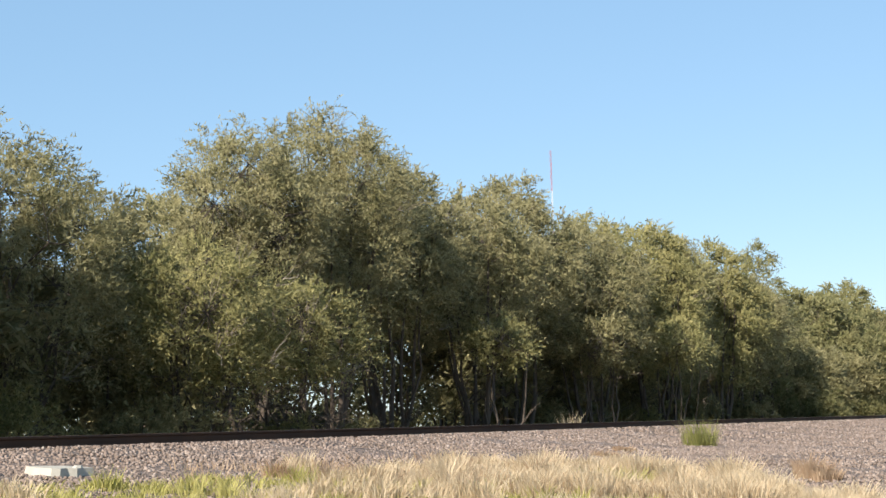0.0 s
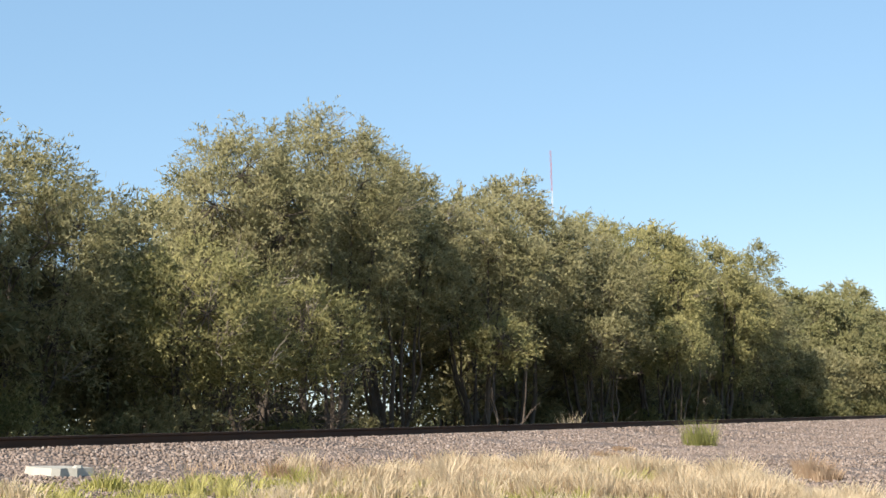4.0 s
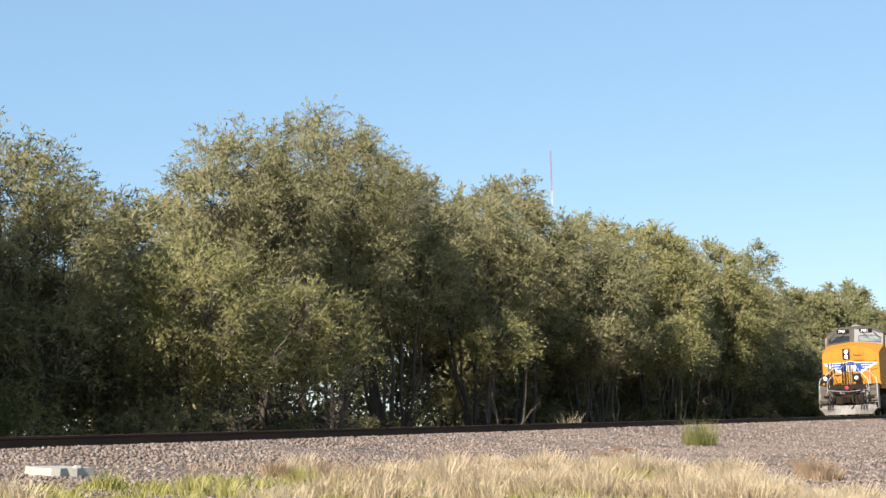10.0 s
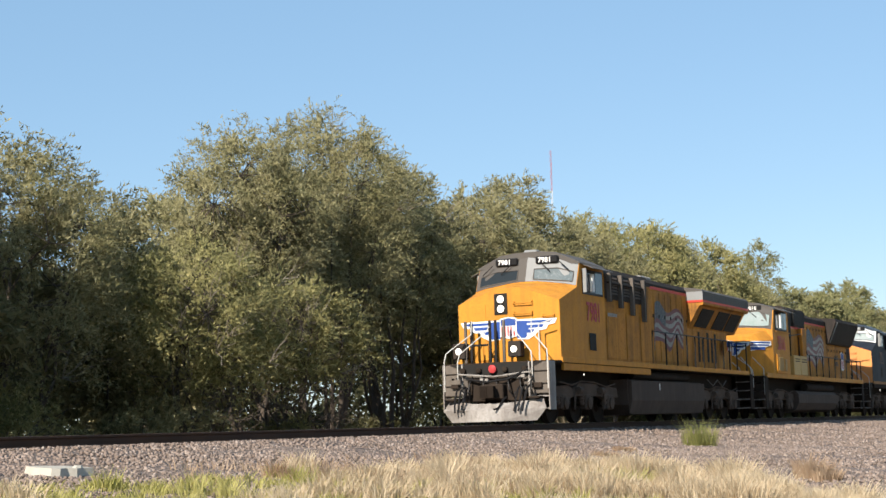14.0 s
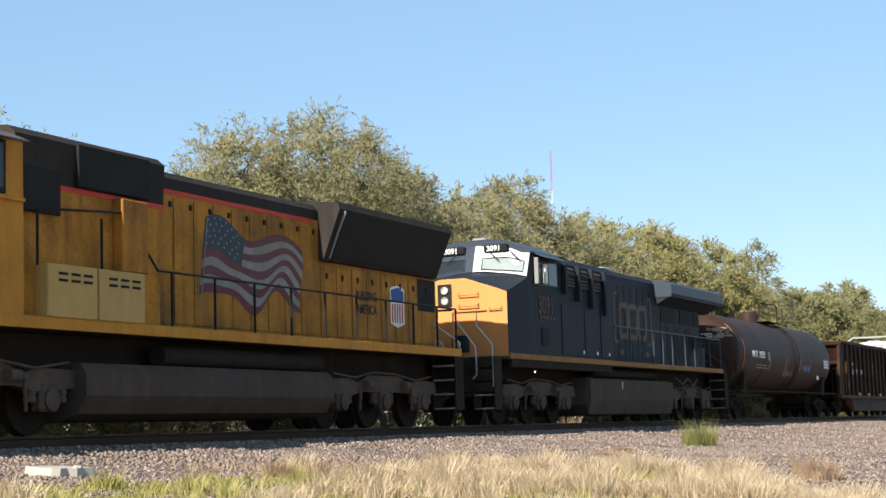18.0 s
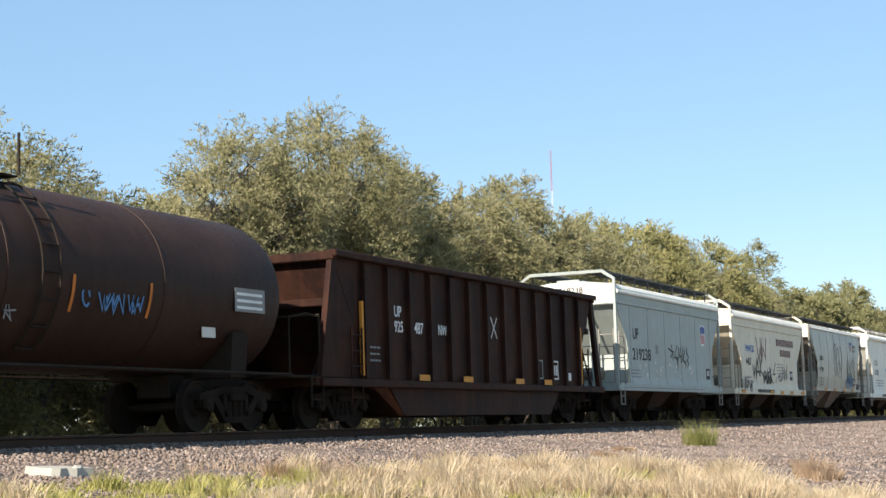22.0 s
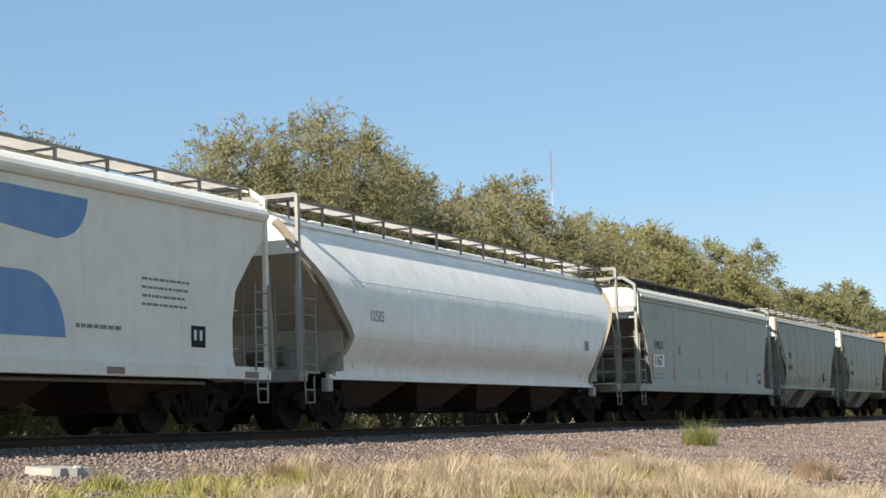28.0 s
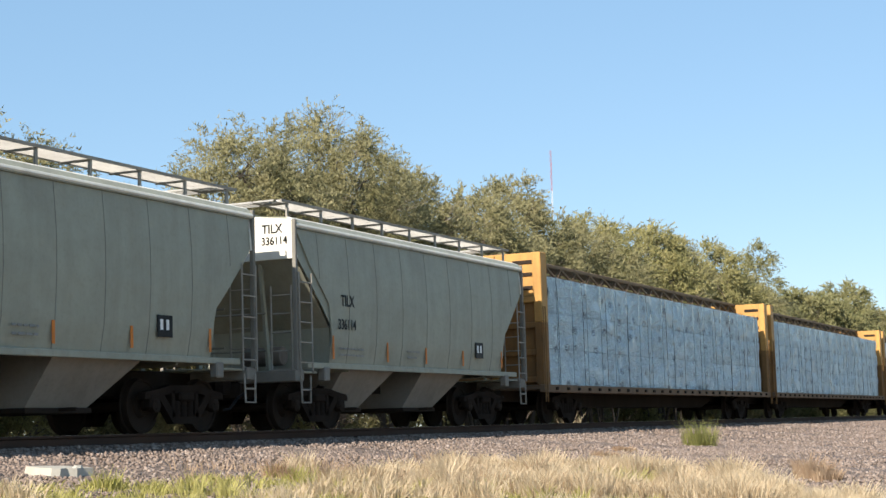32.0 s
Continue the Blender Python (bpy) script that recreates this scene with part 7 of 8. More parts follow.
def flag(car, x, z, w, h, y):
    """Waving flag painted on the hood side: stripes, starred field and staff."""
    base = group_of("painted_flag", car)
    wave = lambda u: 0.10 * h * math.sin(u * 9.5 + 0.4) - 0.12 * h * u
    hgt = lambda u: 0.78 * h * (1 - 0.06 * u)
    fold = lambda u, v: -0.07 * v * (1 - u) + 0.025 * math.sin(5 * v + 7 * u) * u
    billow = lambda u, v: 0.055 * h * math.sin(15 * u + 3.2 * v) * (0.3 + v) * min(1.0, 3 * u)
    top = lambda u: z + h * 0.97 + wave(u)
    n = 22
    for i in range(9):
        b = Build()
        v0, v1 = i / 9, (i + 1) / 9
        u_from = 0.38 if i < 4 else 0.0
        vs = []
        for k in range(n + 1):
            u = u_from + (1 - u_from) * k / n
            for v in (v0, v1):
                vs.append((x + w * (u + fold(u, v)), y - 0.003, top(u) - hgt(u) * v - 0.10 * h * (1 - u) * v + billow(u, v)))
        b.add(vs, [(2 * k, 2 * k + 2, 2 * k + 3, 2 * k + 1) for k in range(n)])
        b.done("stripe", M_FLAGRED if i % 2 == 0 else M_FLAGWHITE, base)
    b = Build()
    vs = []
    for k in range(9):
        u = 0.38 * k / 8
        for v in (0.0, 4 / 9):
            vs.append((x + w * (u + fold(u, v)), y - 0.004, top(u) - hgt(u) * v - 0.10 * h * (1 - u) * v + billow(u, v)))
    b.add(vs, [(2 * k, 2 * k + 2, 2 * k + 3, 2 * k + 1) for k in range(8)])
    b.done("star_field", M_FLAGBLUE, base)
    b = Build()
    for r in range(5):
        for c in range(6):
            u, v = 0.03 + 0.055 * c + 0.02 * (r % 2), 0.05 + 0.08 * r
            sx, sz = x + w * (u + fold(u, v)), top(u) - hgt(u) * v - 0.10 * h * (1 - u) * v + billow(u, v)
            b.add([(sx + 0.026 * math.cos(a), y - 0.008, sz + 0.026 * math.sin(a)) for a in (0.3, 1.55, 2.8, 4.1, 5.3)], [(0, 1, 2, 3, 4)])
    tagged(b.done("stars", M_FLAGWHITE, base), kind="stuff")
    Build().rod([(x + 0.05, y - 0.002, z + h * 1.0), (x - 0.20, y - 0.002, z - h * 0.05)], 0.012, 4).done("flag_staff", M_FADED, base)
    return base


M_FLAGRED = paint("painted_red", (0.13, 0.030, 0.036), amount=0.5)
M_FLAGWHITE = paint("painted_white", (0.25, 0.225, 0.20), amount=0.6)
M_FLAGBLUE = paint("painted_blue", (0.030, 0.048, 0.065), amount=0.4)


def wings(car, x, zc, half):
    """Winged shield across the nose front: blue and white feather bars either side of a shield."""
    base = group_of("winged_emblem", car)
    for s in (-1, 1):
        Build().prism([(s * p * half, zc + q) for p, q in ((0.16, 0.25), (1.0, 0.23), (0.95, 0.09), (0.82, 0.06), (0.77, -0.05), (0.62, -0.08), (0.55, -0.19), (0.40, -0.30), (0.18, -0.28))], x - 0.004, x).done("wing", M_WHITE, base)
        for p1, q0, q1 in ((0.90, 0.125, 0.195), (0.74, 0.0, 0.085), (0.54, -0.13, -0.04), (0.40, -0.25, -0.17)):
            Build().prism([(s * 0.20 * half, zc + q0), (s * (p1 - 0.05) * half, zc + q0), (s * p1 * half, zc + q1), (s * 0.20 * half, zc + q1)], x - 0.008, x - 0.003).done("feather", M_BLUE, base)
        Build().prism([(s * 0.17 * half, zc + 0.21), (s * 0.36 * half, zc + 0.20), (s * 0.42 * half, zc - 0.02), (s * 0.34 * half, zc - 0.26), (s * 0.17 * half, zc - 0.25)], x - 0.011, x - 0.003).done("wing_root", M_BLUE, base)
    shield(base, 0.24, zc - 0.26, 0.48, 0.58, x - 0.014, facing="front")
    return base


def ge_loco(q0, label, scheme, number):
    """Six-axle road locomotive with a wide cab and broad winged radiator at the rear."""
    up = scheme == "yellow"
    body, nose_m, roof_m, cabf, sill_m = (M_YELLOW, M_YELLOW, M_GREY, M_GREYL, M_YELLOW) if up else (M_NAVY, M_GOLD, M_NAVYL, M_NAVYL, M_GOLDDARK)
    rails = M_BLACK if up else M_NAVYL
    car = vehicle("locomotive", q0, label, "locomotive")
    # underframe, deck and sill
    Build().box(0.75, 21.45, -0.75, 0.75, 1.05, 1.60, 0.03).done("underframe", M_UNDER, car)
    Build().box(0.70, 21.45, -1.50, 1.50, 1.58, 1.64, 0.01).done("deck", M_UNDER, car)
    for s in (-1, 1):
        Build().box(1.6, 20.95, min(s * 1.46, s * 1.52), max(s * 1.46, s * 1.52), 1.60, 1.74, 0.008).done("side_sill", sill_m, car)
        Build().box(1.75, 9.2, min(s * 1.40, s * 1.49), max(s * 1.40, s * 1.49), 1.40, 1.60, 0.01).done("sill_skirt", body if up else M_UNDER, car)
    # nose
    front, back = 1.62, 2.92
    b = Build()
    ring0 = [(front, y, z) for y, z in skin([(1.47, 1.66), (1.47, 3.26), (1.2, 3.36), (0.35, 3.66)])]
    ring1 = [(back, y, z) for y, z in skin([(1.50, 1.66), (1.50, 3.68), (1.2, 3.76), (0.35, 3.88)])]
    b.loft([ring0, ring1])
    nose = b.done("nose", body if not up else M_YELLOW, car)
    b = Build()
    b.add([(front - 0.006, y, z) for y, z in skin([(1.46, 1.67), (1.46, 3.25), (1.2, 3.35), (0.35, 3.645)])], [tuple(range(8))])
    b.add([(front - 0.001, y, z) for y, z in skin([(1.46, 1.67), (1.46, 3.25), (1.2, 3.35), (0.35, 3.645)])], [tuple(range(8))[::-1]])
    b.done("nose_front", nose_m, nose)
    xf = front - 0.012
    Build().box(xf - 0.02, xf + 0.02, 0.02, 0.40, 2.95, 3.52, 0.01).done("headlight_recess", M_GRILLE, nose)
    for z in (3.10, 3.36):
        Build().turn([(0.085, 0.0), (0.10, -0.03), (0.085, -0.045), (0.075, -0.02), (0.015, -0.015)], (xf - 0.015, 0.20, z), "x", 16).done("headlight", M_LAMP if up else M_LENS, nose, "round clear headlight", 40)
    for z in (3.22, 2.94):
        Build().rod([(xf, -0.18, z + 0.06), (xf - 0.10, -0.18, z), (xf - 0.10, -0.70, z), (xf, -0.70, z + 0.06)], 0.02, 6).done("nose_grab_iron", nose_m, nose)
    Build().rod([(xf, -1.0, 2.88), (xf - 0.08, -1.0, 2.84), (xf - 0.08, -1.32, 2.84), (xf, -1.32, 2.88)], 0.02, 6).done("nose_grab_iron", nose_m, nose)
    if not up:
        Build().box(xf - 0.012, xf + 0.01, 0.78, 1.16, 2.98, 3.28, 0.03).done("nose_door_window", M_GLASS, nose)
    Build().box(xf - 0.006, xf + 0.01, 0.66, 1.28, 1.72, 3.26, 0.003).done("nose_door", nose_m, nose)
    # safety bars on the front walk
    if up:
        for y, z0 in ((1.07, 1.66), (0.90, 1.66), (0.36, 1.66), (0.20, 1.66), (-0.04, 1.66)):
            Build().box(xf - 0.48, xf - 0.42, y - 0.035, y + 0.035, z0, 2.78, 0.01).done("gate_post", M_PILOT if y in (1.07, -0.04) else M_GRILLE, car)
        for y in (0.76, 0.60, 0.46):
            Build().box(xf - 0.47, xf - 0.43, y - 0.045, y + 0.045, 1.72, 2.12, 0.008).done("gate_slat", M_YELLOW, car)
        Build().box(xf - 0.475, xf - 0.425, 0.42, 1.10, 2.10, 2.16, 0.008).done("gate_rail", M_GRILLE, car)
        Build().rod([(xf - 0.40, -1.02, 1.66), (xf - 0.40, -1.02, 2.62), (xf - 0.40, -1.36, 2.70)], 0.02, 6).done("corner_rail", M_RAILING, car)
        wings(car, xf - 0.012, 2.55, 1.40)
    for y, z in ((1.24, 1.98), (-0.36, 1.98)):
        hb = Build().box(1.06, 1.36, y - 0.18, y + 0.18, z - 0.20, z + 0.22, 0.02).done("ditch_light_box", M_SOOT if up else M_NAVY, car)
        Build().turn([(0.075, 0.0), (0.09, -0.03), (0.068, -0.06), (0.015, -0.07)], (1.06, y, z), "x", 16).done("ditch_light", M_LAMP if up else M_LENS, hb, "round white ditch light", 40)
    if up:
        Build().turn([(0.10, 0.0), (0.11, -0.05), (0.08, -0.07)], (0.55, 0.05, 1.46), "x", 14).done("marker_lamp", M_REDDOT, car, "red marker lamp", 40)
    # cab
    b = Build()
    low = skin([(1.50, 1.66), (1.50, 3.70), (1.2, 3.78), (0.35, 3.90)])
    top = skin([(1.50, 1.66), (1.49, 4.36), (0.78, 4.68), (0.35, 4.72)])
    b.loft([[(2.90, y, z) for y, z in low], [(3.22, y, z) for y, z in top], [(5.15, y, z) for y, z in top]])
    cab = b.done("cab", body, car)
    b = Build()
    for s in (-1, 1):
        a = [(0.0, 3.92), (0.35, 3.91), (1.2, 3.79), (1.485, 3.72), (1.475, 4.34), (0.78, 4.65), (0.0, 4.69)]
        face = lambda y, z: 2.90 + 0.32 * (z - np.interp(y, [0.35, 1.2, 1.5], [3.90, 3.78, 3.70])) / (np.interp(y, [0.35, 0.78, 1.49], [4.72, 4.68, 4.36]) - np.interp(y, [0.35, 1.2, 1.5], [3.90, 3.78, 3.70]))
        pts = [(float(face(y, z)) - 0.016, s * y, z) for y, z in a]
        b = Build()
        b.add(pts + [(x + 0.006, y, z) for x, y, z in pts], [tuple(range(7)), tuple(range(13, 6, -1))])
        # the near half gets a paler colour to imitate the sunlight there
        b.done("cab_front", (M_GREY if up else cabf) if s > 0 else (cabf if up else M_SUNCAB), cab, "" if s > 0 or up else "cab front half whitened for the sun on it")
        w = [(float(face(y, z)) - 0.028, s * y, z) for y, z in [(0.24, 3.97), (1.16, 3.87), (1.38, 3.84), (1.38, 4.12), (0.9, 4.25), (0.24, 4.26)]]
        b = Build().add(w + [(x + 0.008, y, z) for x, y, z in w], [tuple(range(6)), tuple(range(11, 5, -1))])
        win = b.done("windshield", M_GLASS if s > 0 else M_DUSTYGLARE if up else M_GLAREPANE, cab, "reflecting windshield")
        Build().rod(w + w[:1], 0.018, 5).done("window_frame", M_GREY if up else M_NAVYL, win)
        for k in (0.45, 1.0):
            Build().rod([(2.99, s * k, 4.42), (2.93, s * (k + 0.28), 4.16)], 0.014, 5).done("wiper", M_BLACK, win)
        nb = Build().box(3.02, 3.18, s * 0.60 - 0.33, s * 0.60 + 0.33, 4.40, 4.605, 0.03).done("number_board", M_BLACK, cab)
        lettering(nb, number, s * 0.60 + 0.25, 4.435, 0.14, M_WHITE, 3.014, 1.0, "front", 0.012)
    Build().prism(skin([(1.53, 4.35), (1.49, 4.40), (0.80, 4.715), (0.35, 4.76)]) + [], 3.16, 5.20).done("cab_roof", roof_m, cab)
    for s in (-1, 1):
        y = s * 1.512
        Build().box(3.36, 5.02, min(y, y - s * 0.03), max(y, y - s * 0.03), 3.52, 4.22, 0.01).done("window_frame", M_BLACK, cab)
        for xa, xb2 in ((3.44, 3.86), (3.92, 4.30), (4.36, 4.94)):
            Build().box(xa, xb2, min(y, y + s * 0.008), max(y, y + s * 0.008), 3.58, 4.16).done("side_window", M_GLASS, cab)
        Build().box(3.90, 4.06, min(y + s * 0.01, y + s * 0.10), max(y + s * 0.01, y + s * 0.10), 3.60, 4.10, 0.01).done("wind_deflector", M_WHITE, cab, "sunlit white mirror")
        Build().box(3.34, 3.40, min(y + s * 0.01, y + s * 0.12), max(y + s * 0.01, y + s * 0.12), 3.55, 4.22, 0.01).done("wind_deflector", M_GREYL, cab)
        b = Build().prism([(s * 1.50, 4.36), (s * 1.82, 4.22), (s * 1.82, 4.20), (s * 1.50, 4.33)], 3.4, 5.1)
        b.done("awning", M_GREY if up else M_NAVYL, cab)
        Build().box(3.75, 4.28, min(y, y + s * 0.006), max(y, y + s * 0.006), 1.98, 2.46).done("cab_vent", M_GRILLE, cab)
    if up:
        lettering(car, number, 3.58, 2.80, 0.52, M_REDDOT, -1.517, 0.78, bold=0.020)
        word_bars(car, 6, 5.35, 3.0, 0.8, 0.10, M_FADED, -1.517)
    else:
        lettering(car, number, 3.55, 2.82, 0.46, M_ORANGEF, -1.517, 0.85, bold=0.02)
        word_bars(car, 5, 3.65, 2.68, 1.1, 0.07, M_ORANGEF, -1.517)
    for x in (3.35, 3.85):
        Build().box(x, x + 0.25, -0.2, 0.2, 4.74, 4.84, 0.03).done("roof_antenna", M_GREYL, cab)
    # the hood's yellow carries grime and painted-in shade
    grimy = M_GRIMYSHADE if up else body
    # wide equipment cabinet behind the cab
    b = Build().prism(skin([(1.49, 1.66), (1.49, 4.20), (1.36, 4.38), (0.5, 4.52)]), 5.15, 9.42)
    cabinet = b.done("equipment_cabinet", grimy, car)
    Build().prism(skin([(1.505, 4.10), (1.505, 4.21), (1.372, 4.395), (0.5, 4.535)]), 5.16, 9.43).done("cabinet_roof", M_SOOT if up else M_NAVY, cabinet)
    for s in (-1, 1):
        y = s * 1.497
        for k, (xa, xb2) in enumerate(((5.55, 6.25), (6.6, 7.3), (7.65, 8.35))):
            b = Build().box(xa, xb2, min(y, y + s * 0.02), max(y, y + s * 0.02), 3.62, 4.22)
            lp = b.done("louvre_panel", M_GRILLE, cabinet)
            for i in range(6):
                z = 3.66 + 0.09 * i
                Build().prism([(y + s * 0.02, z), (y + s * 0.06, z - 0.02), (y + s * 0.02, z + 0.05)], xa + 0.03, xb2 - 0.03).done("slat", M_BROWNSLAT, lp)
        if up:
            Build().box(5.18, 8.75, min(y, y + s * 0.010), max(y, y + s * 0.010), 3.50, 4.12, 0.004).done("sooty_panel", M_SOOT, cabinet, "soot-blackened upper panel")
        for x, zl in ((5.40, 3.42), (6.42, 3.28), (7.47, 3.12), (8.55, 2.98)):
            Build().box(x - 0.07, x + 0.03, min(y, y + s * 0.13), max(y, y + s * 0.13), zl, 4.24, 0.01).done("cabinet_post", M_PILOT if up else M_NAVY, cabinet)
            Build().box(x + 0.03, x + 0.09, min(y, y + s * 0.13), max(y, y + s * 0.13), zl, 4.24, 0.01).done("post_face", M_SOOT if up else M_NAVY, cabinet)
        Build().box(5.30, 8.62, min(y + s * 0.02, y + s * 0.10), max(y + s * 0.02, y + s * 0.10), 3.94, 3.99, 0.008).done("cabinet_rail", M_SOOT if up else M_NAVY, cabinet)
        for xa, xb2, za, zb in ((5.25, 6.9, 1.8, 3.15), (7.0, 8.2, 1.8, 3.15), (8.3, 9.3, 1.8, 3.15)):
            Build().box(xa, xb2, min(y, y + s * 0.012), max(y, y + s * 0.012), za, zb, 0.005).done("cabinet_door", grimy, cabinet)
    # narrow hood with its doors
    b = Build().prism(skin([(0.93, 1.66), (0.93, 4.36), (0.82, 4.50), (0.4, 4.56)]), 9.42, 20.15)
    hood = b.done("hood", grimy, car)
    Build().prism(skin([(0.938, 4.30), (0.938, 4.37), (0.828, 4.512), (0.4, 4.575)]), 9.43, 15.3).done("hood_roof", M_SOOT if up else M_NAVY, hood)
    for s in (-1, 1):
        y = s * 0.934
        if up:
            Build().box(9.43, 15.2, min(y, y + s * 0.006), max(y, y + s * 0.006), 4.20, 4.29).done("red_stripe", M_REDSTRIPE, hood)
        for k in range(9):
            xa = 9.6 + 0.62 * k
            Build().box(xa, xa + 0.58, min(y, y + s * 0.016), max(y, y + s * 0.016), 1.9, 4.12, 0.006).done("hood_door", grimy, hood)
            Build().box(xa + 0.46, xa + 0.54, min(y, y + s * 0.04), max(y, y + s * 0.04), 3.3, 3.4, 0.01).done("door_latch", M_GRILLE if up else M_NAVYL, hood)
        for xa, zt in ((16.30, 3.05), (16.78, 2.80), (17.42, 3.05), (17.92, 2.84), (18.36, 3.05)):
            Build().box(xa - 0.05, xa + 0.31, min(y, y + s * 0.018), max(y, y + s * 0.018), 1.96, zt + 0.06, 0.006).done("slot_frame", grimy, hood)
            Build().box(xa, xa + 0.26, min(y, y + s * 0.026), max(y, y + s * 0.026), 2.0, zt, 0.01).done("vent_slot", M_GRILLE, hood)
        for xa, xb2 in ((15.7, 17.1), (17.2, 18.7), (18.85, 20.0)):
            Build().box(xa, xb2, min(y, y + s * 0.012), max(y, y + s * 0.012), 1.85, 3.15, 0.006).done("hood_door", grimy, hood)
        Build().turn([(0.26, y + s * 0.10), (0.30, y + s * 0.12), (0.26, y + s * 0.14), (0.24, y + s * 0.12)], (19.35, 0, 2.62), "y", 18).done("brake_wheel", grimy, hood, smooth=60)
        for k in range(5):
            c, d = 0.26 * math.cos(k * 1.2566), 0.26 * math.sin(k * 1.2566)
            Build().rod([(19.35, y + s * 0.12, 2.62), (19.35 + c, y + s * 0.12, 2.62 + d)], 0.018, 5).done("wheel_spoke", grimy, hood)
    # exhaust and roof clutter
    Build().box(11.6, 12.7, -0.5, 0.5, 4.55, 4.70, 0.03).done("exhaust_stack", M_PLOW, hood)
    for k in range(3):
        Build().turn([(0.05, 0.0), (0.09, -0.30), (0.10, -0.32)], (9.9, -0.15 + 0.15 * k, 4.66), "x", 10).done("horn", M_GREY, hood, smooth=40)
    # winged radiator
    wing_ring = skin([(0.93, 3.12), (1.36, 3.86), (1.51, 3.90), (1.51, 4.34), (1.42, 4.42), (0.5, 4.56)] if up else [(0.93, 3.70), (1.34, 3.92), (1.51, 3.94), (1.51, 4.34), (1.42, 4.42), (0.5, 4.56)])
    rad = Build().prism(wing_ring, 15.22, 21.25).done("radiator_wing", grimy, car)
    band_m = M_GREY if up else M_NAVYL
    Build().prism(skin([(1.518, 4.06), (1.518, 4.35), (1.43, 4.432), (0.5, 4.575)]), 15.21, 21.26).done("radiator_roof", band_m, rad)
    if up:
        for s in (-1, 1):
            Build().box(15.2, 21.27, min(s * 1.512, s * 1.520), max(s * 1.512, s * 1.520), 3.985, 4.055).done("red_stripe", M_REDSTRIPE, rad)
        Build().box(15.195, 15.215, -1.5, 1.5, 3.985, 4.055).done("red_stripe", M_REDSTRIPE, rad)
        Build().box(15.19, 15.212, -1.515, 1.515, 4.06, 4.35).done("radiator_front", M_GREYL, rad)
    else:
        Build().box(15.19, 15.212, -1.50, 1.50, 3.95, 4.36).done("radiator_front", M_NAVYL, rad)
    for s in (-1, 1):
        for xa, xb2 in ((15.75, 17.25), (17.85, 19.35), (19.5, 20.1)):
            if not up:
                Build().box(xa, xb2, min(s * 0.935, s * 0.955), max(s * 0.935, s * 0.955), 3.20, 3.66, 0.006).done("radiator_screen", M_GRILLE, rad)
                continue
            xb2 = 20.9 if xb2 == 20.1 else xb2
            v = [(xa, s * 0.985, 3.20), (xb2, s * 0.985, 3.20), (xb2, s * 1.335, 3.80), (xa, s * 1.335, 3.80)]
            Build().add(v + [(x, y + s * 0.012, z - 0.006) for x, y, z in v], [(0, 1, 2, 3), (4, 7, 6, 5), (0, 4, 5, 1), (1, 5, 6, 2), (2, 6, 7, 3), (3, 7, 4, 0)]).done("radiator_screen", M_GRILLE, rad)
    Build().box(20.2, 20.9, -0.9, 0.9, 1.66, 2.5, 0.02).done("rear_cabinet", grimy, car)
    # fuel tank, air tanks
    Build().prism([(7.45, 1.24), (15.25, 1.24), (15.25, 0.50), (14.95, 0.22), (7.75, 0.22), (7.45, 0.50)], -1.30, 1.30, "y").done("fuel_tank", M_TANK, car)
    for s in (-1, 1):
        Build().prism([(s * 1.30, 0.24), (s * 1.30, 1.22), (s * 1.42, 1.20), (s * 1.42, 0.62), (s * 1.32, 0.24)], 7.5, 15.2).done("tank_skin", M_TANK, car)
        Build().rod([(10.2, s * 1.43, 0.95), (10.2, s * 1.43, 1.15)], 0.02, 6).done("fuel_gauge", M_WHITE, car)
        Build().rod([(8.2, s * 1.15, 1.40), (14.0, s * 1.15, 1.40)], 0.13, 12).done("air_reservoir", M_UNDER, car, smooth=40)
        Build().rod([(15.6, s * 1.42, 1.35), (16.2, s * 1.45, 1.15), (16.8, s * 1.45, 1.36), (17.4, s * 1.45, 1.12), (18.0, s * 1.42, 1.35)], 0.018, 5).done("cable_loop", M_PILOT, car)
        Build().turn([(0.025, s * 1.49), (0.03, s * 1.51), (0.015, s * 1.52)], (3.2, 0, 1.30), "y", 10).done("step_light", M_LAMP, car)
    six_wheel_truck(car, (2.45, 4.30, 6.15), q0)
    six_wheel_truck(car, (15.95, 17.85, 19.75), q0)
    pilot(car, lambda x: x, -1, up)
    pilot(car, lambda x: 22.05 - x, 1, False)
    end_steps(car, lambda x: x, M_PLOW if up else M_UNDER, M_RAILING)
    end_steps(car, lambda x: 22.05 - x, M_UNDER, M_RAILING if up else M_NAVYL)
    for s in (-1, 1):
        railing(car, [9.5, 10.95, 12.15, 13.25, 14.2, 15.2, 16.6, 17.7, 18.5, 19.5, 20.85], s * 1.46, 1.66, 2.76, rails)
        Build().rod([(9.6, s * 1.0, 4.25), (10.35, s * 1.0, 3.05)], 0.02, 5).done("hood_stay", rails, car)
    for y in (-0.45, 0.45):
        Build().rod([(21.35, y, 1.66), (21.35, y, 2.70), (21.35, y * 2.9, 2.70)], 0.026, 6).done("end_rail", rails, car)
    for y in () if up else (-0.30, 0.55):
        Build().rod([(0.95, y, 1.66), (0.95, y, 2.74), (0.95, -1.2 if y < 0 else 1.2, 2.74)], 0.026, 6).done("front_rail", M_RAILING if up else M_GOLD, car)
